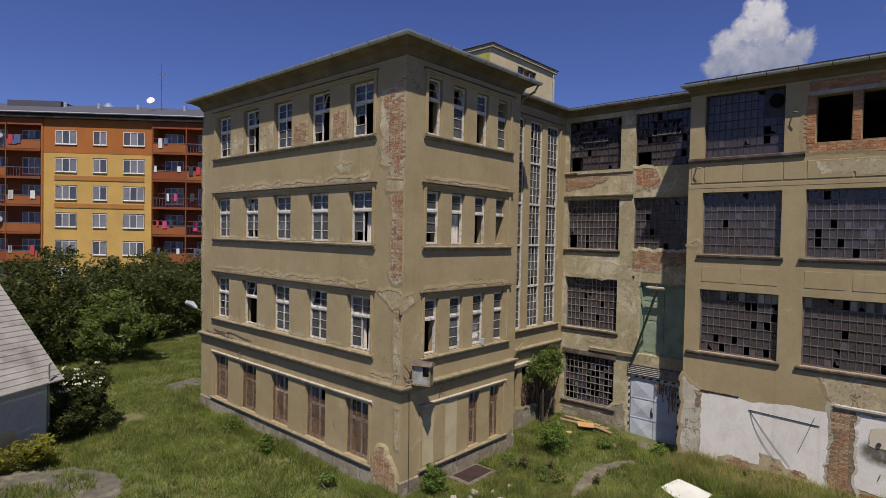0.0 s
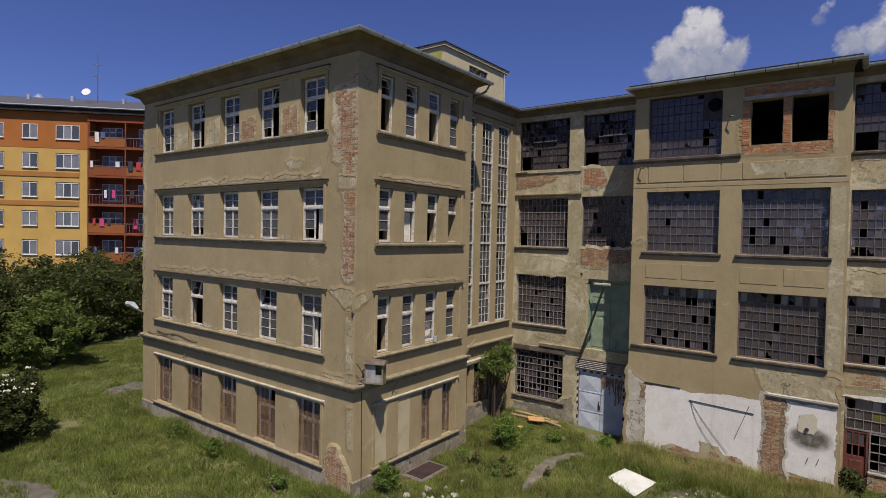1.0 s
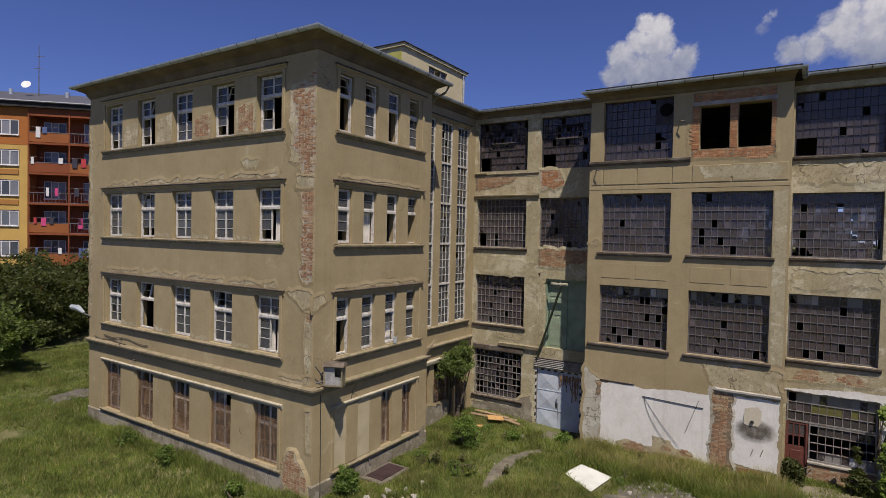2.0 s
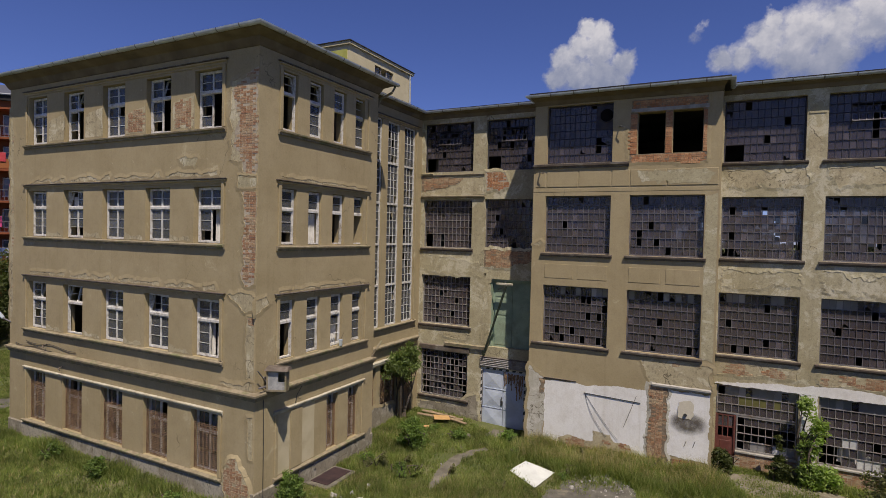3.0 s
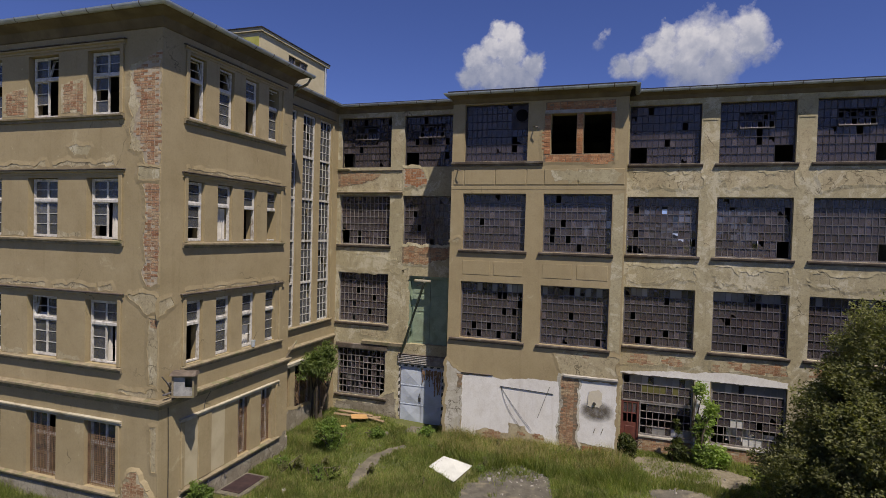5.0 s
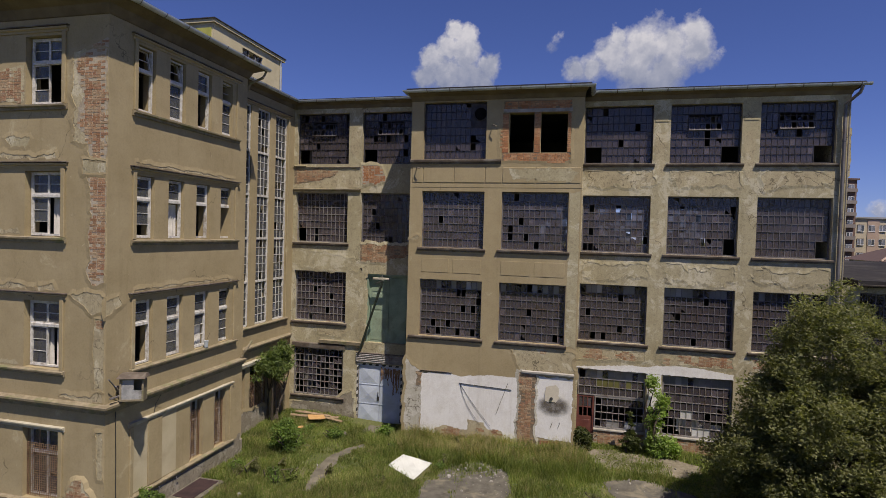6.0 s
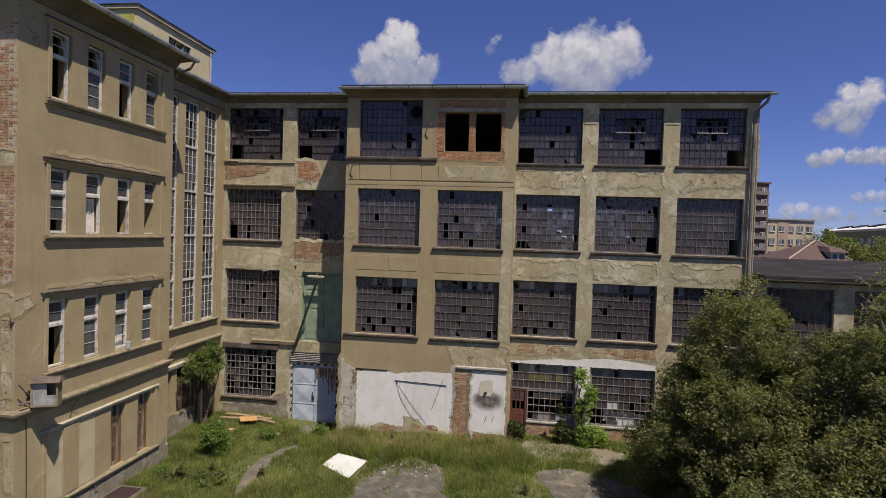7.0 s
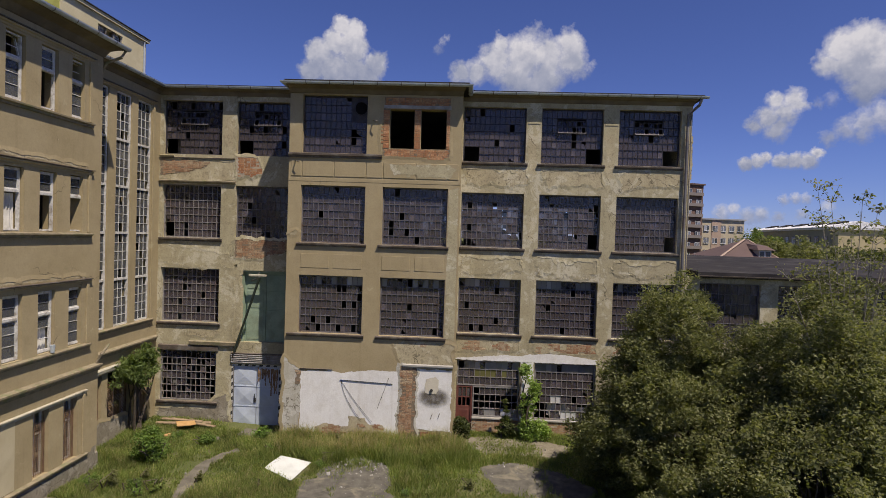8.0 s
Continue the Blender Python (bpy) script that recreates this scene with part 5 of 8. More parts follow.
part("bracket", tube(bmesh.new(), [MAIN.p(-9.15, -0.02, 6.6), MAIN.p(-9.15, 0.18, 6.5)], [0.02, 0.02], 5), STEEL, lamp)


def red_door():
    d = setting("door", (-0.02, 24.1, -0.1), "narrow faded red wooden door with a glazed upper half", "door")
    part("door_frame", bx(bx(bmesh.new(), MAIN, -0.36, -0.3, -0.2, -0.08, -0.1, 1.98), MAIN, 0.28, 0.34, -0.2, -0.08, -0.1, 1.98), DOOR_RED, d)
    leaf = part("door_leaf", box(MAIN, -0.3, 0.28, -0.17, -0.12, -0.08, 1.1), DOOR_RED, d)
    part("door_panel", box(MAIN, -0.2, 0.18, -0.125, -0.105, 0.1, 0.95, bevel=0.01), DOOR_RED, leaf)
    bm = bmesh.new()
    for i in range(4):
        bx(bm, MAIN, -0.3 + i * 0.18, -0.26 + i * 0.18, -0.17, -0.13, 1.1, 1.95)
    bx(bm, MAIN, -0.3, 0.28, -0.172, -0.128, 1.46, 1.5)
    bx(bm, MAIN, -0.3, 0.28, -0.172, -0.128, 1.91, 1.97)
    part("glazing_bar", bm, DOOR_RED, d)
    rng = random.Random(5)
    for i in range(3):
        pane(d, MAIN, -0.19 + i * 0.18, -0.15, 1.7, 0.14, 0.4, GLASS, rng)


red_door()
factory_window(MAIN, -0.34, 2.34, 2.0, 3.1, 430, cols=11, rows=3, broken=0.02, pale=[(3, 9, 1, 2, FILM_GREEN), (0, 11, 2, 3, FILM)], depth=0.15, bars=STEEL_PALE, gaps=[(0, 1, 2, 3)], label="pale steel shop-floor window with dirty panes above a red door")
factory_window(MAIN, 0.36, 2.34, 0.66, 1.98, 431, cols=8, rows=4, broken=0.02, pale=[(5, 6, 0, 1, FILM_WHITE), (0, 8, 0, 1, FILM)], gaps=[(0, 8, 1, 2), (0, 8, 2, 3), (0, 1, 0, 1), (0, 1, 3, 4)], depth=0.15, bars=STEEL_PALE, label="pale steel shop-floor window with most panes smashed")
factory_window(MAIN, 3.0, 5.58, 0.66, 3.1, 432, cols=11, rows=7, broken=0.03, pale=[(3, 6, 2, 3, FILM_WHITE), (4, 8, 0, 1, FILM_WHITE), (0, 11, 6, 7, FILM)], gaps=[(0, 3, 0, 1), (0, 4, 1, 2), (5, 6, 1, 2), (8, 11, 1, 2), (7, 8, 2, 3), (0, 1, 2, 3)], depth=0.15, bars=STEEL_PALE, label="pale steel shop-floor window with smashed panes")
factory_window(MAIN, 6.22, 8.68, 0.66, 3.08, 433, cols=11, rows=7, broken=0.2, depth=0.15, bars=STEEL_PALE)
for k, (a, b) in enumerate(((0.345, 2.36), (2.98, 5.6))):
    tagged(part("parapet_%d" % (k + 1), box(MAIN, a, b, -0.3, -0.02, -0.5, 0.58), MORTAR), "low brick parapet below the shop-floor window", "wall", kind="structure")
    PATCHES.append((MAIN, [(a, 0.55), (b, 0.55), (b, -0.2), (a, -0.2)], "parapet_%d" % (k + 1), BRICK, 0.04, 80.0 + k, -0.018))
    tagged(part("trim", box(MAIN, a, b, -0.3, 0.03, 0.582, 0.65, bevel=0.01), CONCRETE), "concrete sill on the brick parapet", "sill", kind="structure")
course("trim", RIS, -2.55, -0.5, 3.06, [(0, 0), (0.07, 0), (0.09, 0.05), (0.09, 0.11), (0, 0.14)], CONCRETE, "worn concrete ledge over the whitewashed infill")
# Thin dark slab stands in for the shaded recess line above the white infill.
course("trim", RIS, -6.8, -5.45, 2.8, [(0, 0), (0.03, 0), (0.05, 0.035), (0, 0.05)], SILL, "thin dark strip in place of a shaded recess line over the whitewashed infill")
# Raised dark strokes, added in place of two slanting rust drips.
for k, (u, z) in enumerate(((-1.28, 1.15), (-0.98, 1.18))):
    h = thing("wall_hook", RIS.p(u, 0.02, z), "thin dark stroke standing for a rust drip on the white wall", "hook", "iron pins in the white wall")
    part("pin", tube(bmesh.new(), [RIS.p(u - 0.08, 0.02, z - 0.2), RIS.p(u, 0.05, z + 0.05)], [0.009, 0.012], 5), SILL, h)
# rod and hanging cables on the whitewashed infill
rod = thing("wall_rod", RIS.p(-4.1, 0.06, 2.35), "black iron rod on the whitewashed wall", "rod")
part("rod", tube(bmesh.new(), [RIS.p(-5.12, 0.03, 2.42), RIS.p(-2.95, 0.03, 2.34)], [0.014, 0.014], 6), CABLE, rod)
for k, (u, z, s) in enumerate(((-3.75, 0.75, 0.12), (-4.2, 0.8, 0.3))):
    c = thing("cable", RIS.p(-5.1, 0.05, 2.4), "black cable hanging down the whitewashed wall", "cable", "cables on the white wall")
    pts = [RIS.p(-5.08 + (u + 5.08) * t + s * math.sin(t * math.pi) * -0.5, 0.022 + 0.02 * t, 2.4 + (z - 2.4) * t) for t in np.linspace(0, 1, 10)]
    part("strand", tube(bmesh.new(), pts, [0.006] * 10, 5), CABLE, c)
c = thing("cable", RIS.p(-3.4, 0.05, 2.6), "thin dark cable stapled on the whitewashed wall", "cable", "cables on the white wall")
part("strand", tube(bmesh.new(), [RIS.p(-3.1, 0.03, 2.6), RIS.p(-3.55, 0.03, 1.3)], [0.009, 0.009], 5), CABLE, c)
PALE = worn("pale_paper", (0.55, 0.5, 0.4), (0.62, 0.58, 0.46), 8, 0.9)


def soot_mat(centre, size):
    """A smoke stain that thins out towards its edge."""
    n = Nodes("soot_stain")
    m = n.t.nodes.new("ShaderNodeMapping")
    m.vector_type = "TEXTURE"
    m.inputs["Location"].default_value, m.inputs["Scale"].default_value = centre, size
    n.link(n.co, m.inputs["Vector"])
    g = n.t.nodes.new("ShaderNodeTexGradient")
    g.gradient_type = "SPHERICAL"
    n.link(m.outputs[0], g.inputs["Vector"])
    cover = n.mix(1.0, n.ramp(g.outputs["Fac"], [(0.0, 0.0), (0.5, 0.95)]), n.ramp(n.noise(5, 6, 0.7), [(0.3, 0.35), (0.62, 1.0)]), "MULTIPLY")
    n.done((0.12, 0.105, 0.085), 0.95, 0, 0.1)
    clear = n.t.nodes.new("ShaderNodeBsdfTransparent")
    mix = n.t.nodes.new("ShaderNodeMixShader")
    n.link(cover, mix.inputs[0])
    n.link(clear.outputs[0], mix.inputs[1])
    n.link(n.bsdf.outputs[0], mix.inputs[2])
    n.link(mix.outputs[0], n.out.inputs["Surface"])
    return n.mat


patch(RIS, [(-2.0, 1.3), (-0.55, 1.3), (-0.55, 2.35), (-2.0, 2.35)], soot_mat((-1.25, 22.56, 1.86), (0.72, 0.5, 0.46)), "wall_risalit", None, amp=0.01, seed=91.0, d=0.024, label="sooty stain")
patch(RIS, [(-1.58, 2.6), (-1.2, 2.7), (-1.05, 2.55), (-1.05, 2.15), (-1.15, 2.0), (-1.6, 2.05)], PALE, "wall_risalit", None, amp=0.03, seed=92.0, d=0.028, label="pale rest of a removed fixture")
vent = thing("pipe_stub", RIS.p(-1.35, 0.03, 2.05), "dark broken pipe stub in the whitewashed wall", "pipe")
part("stub", tube(bmesh.new(), [RIS.p(-1.35, 0.0, 2.15), RIS.p(-1.35, 0.075, 2.15)], [0.065, 0.06], 10), BLACK, vent)

# ---- fixtures of the block ----
dp = thing("downpipe", (9.0, 23.92, 0), "dark weathered downpipe with a bend below the gutter", "downpipe", "downpipes")
part("pipe", tube(bmesh.new(), [(9.35, 23.55, 14.42), (9.3, 23.62, 14.2), (8.98, 23.93, 13.85), (8.98, 23.95, 13.4), (8.98, 23.95, 8.0), (8.98, 23.95, 0.0)], [0.06] * 6, 8), PIPE, dp)
part("conduit", tube(bmesh.new(), [(9.14, 24.0, 13.9), (9.14, 24.0, 0.0)], [0.022, 0.022], 6), PIPE, dp)
for z in (12.5, 9.6, 6.7, 3.8):
    part("clip", tube(bmesh.new(), [(8.98, 23.95, z - 0.03), (8.98, 23.95, z + 0.03)], [0.075, 0.075], 8), STEEL, dp)
dp = thing("downpipe", (-13.5, 18.95, 4.2), "rust-stained downpipe in the corner beside the stairwell", "downpipe", "downpipes")
part("pipe", tube(bmesh.new(), [(-12.3, 19.25, 14.6), (-12.32, 19.05, 14.3), (-12.75, 18.88, 14.05), (-12.95, 18.86, 13.6), (-13.62, 18.93, 12.6), (-13.62, 18.93, 4.4), (-13.4, 18.95, 4.1)], [0.05] * 7, 8), SILL_PALE, dp)
for z in (12.0, 8.5, 5.5):
    part("clip", tube(bmesh.new(), [(-13.62, 18.93, z - 0.03), (-13.62, 18.93, z + 0.03)], [0.065, 0.065], 8), STEEL, dp)


def blind_panels():
    """The walled-up part of the ground-floor window group."""
    for k, (a, b, d) in enumerate(((13.42, 13.98, 0.008), (13.99, 14.55, 0.035), (14.56, 15.2, 0.006))):
        tagged(part("infill_panel_%d" % (k + 1), box(B, a, b, -0.002, d, GF[0] + 0.02, GF[1], bevel=0.005), BOARDING if k % 2 == 0 else OCHRE), "plain pale panel closing a ground-floor window", "panel", kind="structure")


blind_panels()


LIGHT_GLASS = worn("milky_glass", (0.22, 0.225, 0.23), (0.40, 0.40, 0.39), 5, 0.4, stains=(0.13, 0.11, 0.09))


def light_box():
    """A projecting sign box with a broken glass front."""
    b = thing("light_box", (-12.35, 12.85, 3.6), "rusty projecting light box with broken white glass", "light box")
    x0, x1, y0, y1, z0, z1 = -12.62, -12.0, 12.78, 13.08, 3.72, 4.36
    bm = bmesh.new()
    for q in ((x0, x0 + 0.05, y0, y1, z0, z1), (x1 - 0.05, x1, y0, y1, z0, z1), (x0 + 0.05, x1 - 0.05, y0, y1, z0, z0 + 0.05), (x0 + 0.05, x1 - 0.05, y0, y1, z1 - 0.05, z1), (x0 + 0.05, x1 - 0.05, y1 - 0.02, y1, z0 + 0.05, z1 - 0.05)):
        bx(bm, None, *q)
    part("housing", bm, SILL_PALE, b)
    bm = bmesh.new()
    solid(bm, [Vector(p) for p in ((x0 - 0.06, y0 - 0.08, z1 + 0.005), (x1 + 0.06, y0 - 0.08, z1 + 0.005), (x1 + 0.06, y1 + 0.05, z1 + 0.005), (x0 - 0.06, y1 + 0.05, z1 + 0.005), (x0 - 0.02, y0 + 0.1, z1 + 0.1), (x1 + 0.02, y0 + 0.1, z1 + 0.1), (x1 + 0.02, y1, z1 + 0.1), (x0 - 0.02, y1, z1 + 0.1))])
    part("hood", bm, SILL, b)
    part("glass_front", bx(bx(bmesh.new(), None, x0 + 0.05, x1 - 0.26, y0 + 0.02, y0 + 0.03, z0 + 0.05, z1 - 0.05), None, x1 - 0.26, x1 - 0.05, y0 + 0.02, y0 + 0.03, z0 + 0.05, z0 + 0.3), LIGHT_GLASS, b, "cracked milky glass front")
    part("arm", tube(bmesh.new(), [(-12.78, 12.6, 3.85), (x0, 12.93, 3.85)], [0.03, 0.03], 6), STEEL, b)
    part("arm", tube(bmesh.new(), [(-12.78, 12.5, 4.4), (x0, 12.93, 3.9)], [0.018, 0.018], 6), STEEL, b)
    part("arm", tube(bmesh.new(), [(-12.9, 12.93, 4.1), (x0 + 0.02, 12.93, 4.1)], [0.03, 0.03], 6), STEEL, b)
    b.rotation_euler[2] = radians(24)


light_box()
lamp = thing("street_lamp", (XW - 0.05, 12.3, 4.7), "small grey lamp head on the corner of the block", "lamp")
part("arm", tube(bmesh.new(), [(XW + 0.1, 12.42, 4.6), (XW - 0.25, 12.25, 4.75)], [0.03, 0.03], 6), STEEL, lamp)
part("head", tube(bmesh.new(), [(XW - 0.2, 12.28, 4.75), (XW - 0.45, 12.15, 4.95), (XW - 0.75, 12.0, 5.0)], [0.06, 0.14, 0.1], 8), ZINC, lamp)
pot = thing("flower_pot", B.p(16.6, 0.1, 4.5), "small grey pot with dry twigs on the window ledge", "pot")
part("pot_body", tube(bmesh.new(), [B.p(16.5, 0.08, 4.49), B.p(16.5, 0.08, 4.72)], [0.06, 0.08], 10), ZINC, pot)
part("twig", tube(bmesh.new(), [B.p(16.5, 0.08, 4.7), B.p(16.62, 0.14, 4.98)], [0.008, 0.004], 4), BARK, pot)


def stair_door():
    d = setting("door", (-13.7, 23.0, 0), "rusty steel lattice door to the stairwell", "door")
    bm = bmesh.new()
    for i in range(9):
        y = 22.52 + i * 0.12
        bx(bm, REC, y, y + 0.02, -0.12, -0.1, 0.0, 2.55)
    for j in range(16):
        z = 0.05 + j * 0.165
        bx(bm, REC, 22.5, 23.5, -0.105, -0.09, z, z + 0.02)
    part("lattice", bm, RUST, d)
    part("door_leaf", box(REC, 22.5, 23.5, -0.3, -0.25, -0.1, 2.6), WOOD, d)
    tagged(part("door_step", box(REC, 22.3, 23.6, -0.05, 0.5, -0.4, 0.06, bevel=0.02), CONCRETE), "worn concrete door step", "step", kind="structure")


stair_door()
barred_window(REC, 19.97, 20.38, 0.77, 2.73, 340)
barred_window(REC, 20.77, 22.13, 0.77, 2.73, 341)


def penthouse():
    p = thing("roof_house", (-17, 23, 15), "small cream rendered stair housing on the roof with a flat lid", "roof house")
    cream = worn("cream_render", (0.50, 0.44, 0.28), (0.58, 0.52, 0.35), 1.5, 0.9, stains=(0.42, 0.36, 0.23))
    green = worn("lime_panel", (0.36, 0.36, 0.09), (0.45, 0.45, 0.13), 2, 0.8)
    bm = bmesh.new()
    x0, x1, y0, y1, z0, z1 = -18.6, -15.55, 20.45, 25.9, 14.4, 17.1
    bx(bm, None, x0, x1, y0, y1, z0, 16.1)
    bx(bm, None, x0, x1, y0, 22.5, 16.1, z1)
    bx(bm, None, x0, x1, 24.15, y1, 16.1, z1)
    bx(bm, None, x0, x1, 22.5, 24.15, 16.75, z1)
    bx(bm, None, x0, -15.9, 22.5, 24.15, 16.1, 16.75)
    part("wall", bm, cream, p)
    bm = bmesh.new()
    bx(bm, None, x0 - 0.25, x1 + 0.1, y0 - 0.1, y1 + 0.15, z1 + 0.002, z1 + 0.14)
    part("roof", bm, cream, p)
    part("roof_edge", box(None, x0 - 0.28, x1 + 0.14, y0 - 0.14, y1 + 0.19, z1 + 0.14, z1 + 0.18), ROOF, p)
    part("panel", box(None, x0 + 0.6, x1 - 0.1, y0 - 0.03, y0 + 0.01, 15.5, 16.9), green, p, "lime green boarded panel")
    win = part("window", box(None, -15.7, -15.6, 22.5, 24.15, 16.1, 16.14), STEEL_PALE, p)
    for y in (22.5, 23.05, 23.58, 24.1):
        part("mullion", box(None, -15.7, -15.6, y, y + 0.05, 16.14, 16.75), STEEL_PALE, win)
    for k in (0, 2):
        part("pane", box(None, -15.66, -15.65, 22.56 + 0.54 * k, 23.04 + 0.54 * k, 16.12, 16.73), GLASS_HOUSE, win)
    part("rain_pipe", tube(bmesh.new(), [(-15.5, 25.7, 17.08), (-15.5, 25.7, 14.6)], [0.04, 0.04], 6), ZINC, p)


penthouse()
fan = thing("fan_opening", RIS.p(-4.6, -0.2, 13.6), "round dark ventilator hole in a window plate", "ventilator")
bm = bmesh.new()
ring = [(-4.585 + 0.27 * math.cos(a), 13.55 + 0.27 * math.sin(a)) for a in np.linspace(0, math.tau, 20, endpoint=False)]
tube(bm, [RIS.p(u, -0.17, z) for u, z in ring] + [RIS.p(*(ring[0][0], -0.17, ring[0][1]))], [0.02] * 21, 5)
part("ring", bm, STEEL_DARK, fan)
# Flat disc, no real opening: the hole's darkness is put into its colour.
bm = bmesh.new()
bm.faces.new([bm.verts.new(RIS.p(u, -0.185, z)) for u, z in ring])
ext = bmesh.ops.extrude_face_region(bm, geom=bm.faces[:])
bmesh.ops.translate(bm, verts=[v for v in ext["geom"] if isinstance(v, bmesh.types.BMVert)], vec=(0, 0.01, 0))
part("duct", bm, worn("unlit_hole_black", (0.006, 0.006, 0.007), (0.012, 0.011, 0.012), 5, 0.95, spec=0.05), fan)
part("plate", box(RIS, -4.97, -4.36, -0.23, -0.205, 12.98, 13.97), STEEL_DARK, fan, "dark sheet steel plate")

# cables along the string course, and odd wall hooks
for k, (z, a, b) in enumerate(((3.8, -26.2, -23.6), (3.95, -25.4, -22.0))):
    c = thing("cable", A.p(a, 0.03, z), "thin dark cable clipped above the string course", "cable", "cables on the block")
    part("strand", tube(bmesh.new(), [A.p(a + (b - a) * t, 0.03, z - 0.05 * math.sin(t * 9) - 0.06 * t) for t in np.linspace(0, 1, 12)], [0.012] * 12, 5), CABLE, c)
c = thing("cable", B.p(14.3, 0.03, 3.4), "thin dark cable hanging below the string course", "cable", "cables on the block")
part("strand", tube(bmesh.new(), [B.p(14.3, 0.2, 3.5), B.p(14.25, 0.04, 3.2), B.p(14.2, 0.03, 2.95)], [0.01] * 3, 5), CABLE, c)
c = thing("cable", B.p(13.0, 0.03, 0.5), "dark conductor cable down the corner of the block", "cable", "cables on the block")
part("strand", tube(bmesh.new(), [B.p(12.75, 0.03, 3.4), B.p(12.78, 0.03, 2.0), B.p(12.76, 0.06, 0.1)], [0.014] * 3, 5), CABLE, c)
for k, (y, z) in enumerate(((14.35, 0.62), (15.1, 0.62))):
    h = thing("wall_hook", B.p(y, 0.1, z), "small rusty iron hook on the plinth", "hook", "hooks on the plinth")
    part("hook", tube(bmesh.new(), [B.p(y, 0.04, z), B.p(y, 0.12, z), B.p(y, 0.13, z - 0.1), B.p(y + 0.1, 0.12, z - 0.1)], [0.014] * 4, 5), STEEL, h)
for k, (u, z, f) in enumerate(((-4.05, 13.05, RIS), (-7.2, 11.35, RIS), (-24.0, 3.95, A), (-22.9, 3.2, A))):
    h = thing("wall_hook", f.p(u, 0.1, z), "stub of rusty iron remaining in the wall", "hook", "iron stubs in the walls")
    part("hook", tube(bmesh.new(), [f.p(u, 0.0, z), f.p(u + 0.05, 0.18, z - 0.03), f.p(u + 0.2, 0.22, z - 0.08)], [0.025, 0.025, 0.02], 5), SILL, h)
stub = thing("pipe_stub", B.p(18.6, 0.2, 4.1), "bent drain stub at the end of the string course", "pipe")
part("pipe", tube(bmesh.new(), [B.p(18.6, 0.05, 3.7), B.p(18.62, 0.22, 4.0), B.p(18.9, 0.3, 4.3)], [0.05, 0.05, 0.045], 7), SILL_PALE, stub)

# ---- paving and litter on the ground ----
def flat_patch(name, poly, material, label, lift=0.02, amp=0.18, seed=0.0, category="paving"):
    line = ragged(poly, step=0.35, amp=amp, seed=seed)
    bm = bmesh.new()
    bm.faces.new([bm.verts.new((x, y, 0)) for x, y in line])
    bmesh.ops.triangulate(bm, faces=bm.faces[:])
    bmesh.ops.subdivide_edges(bm, edges=bm.edges[:], cuts=3, use_grid_fill=True)
    bmesh.ops.triangulate(bm, faces=bm.faces[:])
    bmesh.ops.subdivide_edges(bm, edges=bm.edges[:], cuts=1, use_grid_fill=True)
    for v in bm.verts:
        v.co.z = ground_height(v.co.x, v.co.y) + lift
    BARE.append(line)
    ob = tagged(part(name, bm, material), label, category, kind="structure")
    if ob.data.polygons and ob.data.polygons[0].normal.z < 0:
        ob.data.flip_normals()
    return ob


BARE = []
CLEAR = [[(-6.9, 19.4), (-5.6, 18.3), (-5.4, 20.1), (-6.55, 20.5)], [(-12.8, 14.6), (-11.7, 14.6), (-11.7, 16.4), (-12.8, 16.4)], [(-10.2, 23.2), (-8.1, 23.2), (-8.1, 24.1), (-10.2, 24.1)]]
GRAVEL = worn("pale_rubble_dust", (0.15, 0.13, 0.095), (0.25, 0.22, 0.165), 6, 0.95, 0, 0.8, 0.04, fine=25, stains=(0.11, 0.105, 0.06))
TRODDEN = worn("trodden_ground", (0.11, 0.10, 0.08), (0.175, 0.16, 0.13), 3.5, 0.95, 0, 0.7, 0.03, stains=(0.22, 0.20, 0.155), spec=0.1)
flat_patch("pavement_1", [(-5.4, 17.0), (-5.3, 18.6), (-4.8, 20.0), (-3.6, 20.6), (-2.7, 19.9), (-2.3, 17.6), (-2.6, 15.5), (-4.6, 15.0)], ASPHALT, "cracked dark asphalt patch in the grass", seed=1.0)
flat_patch("pavement_2", [(0.6, 20.2), (2.1, 20.7), (3.9, 19.9), (4.6, 18.6), (3.2, 17.6), (1.3, 18.2)], ASPHALT, "cracked grey asphalt patch by the shrub", seed=2.0)
flat_patch("pavement_3", [(-9.0, 16.5), (-9.4, 18.0), (-9.5, 19.2), (-9.1, 20.4), (-8.7, 21.0), (-8.5, 20.6), (-8.8, 19.8), (-8.9, 18.8), (-8.7, 17.4), (-8.5, 16.4)], TRODDEN, "narrow trodden path through the grass", seed=3.0, amp=0.1)
flat_patch("pavement_4", [(-10.5, 21.6), (-10.4, 22.2), (-9.9, 22.3), (-9.6, 21.8)], TRODDEN, "asphalt remnant in the grass", seed=4.0, amp=0.1)
flat_patch("pavement_5", [(-9.5, 22.4), (-9.4, 23.6), (-8.2, 23.7), (-8.0, 22.5)], TRODDEN, "worn concrete apron before the steel door", seed=5.0, amp=0.08)
flat_patch("pavement_6", [(-0.6, 21.6), (0.5, 23.4), (2.6, 23.5), (4.5, 22.6), (3.6, 21.4), (1.6, 21.2)], GRAVEL, "dusty rubble strip before the wing", seed=6.0)
flat_patch("pavement_7", [(-24.2, 3.5), (-22.6, 6.0), (-21.2, 6.9), (-19.4, 6.6), (-18.5, 4.0), (-20.0, 2.0)], ASPHALT, "bare grey yard surface before the shed", seed=7.0)
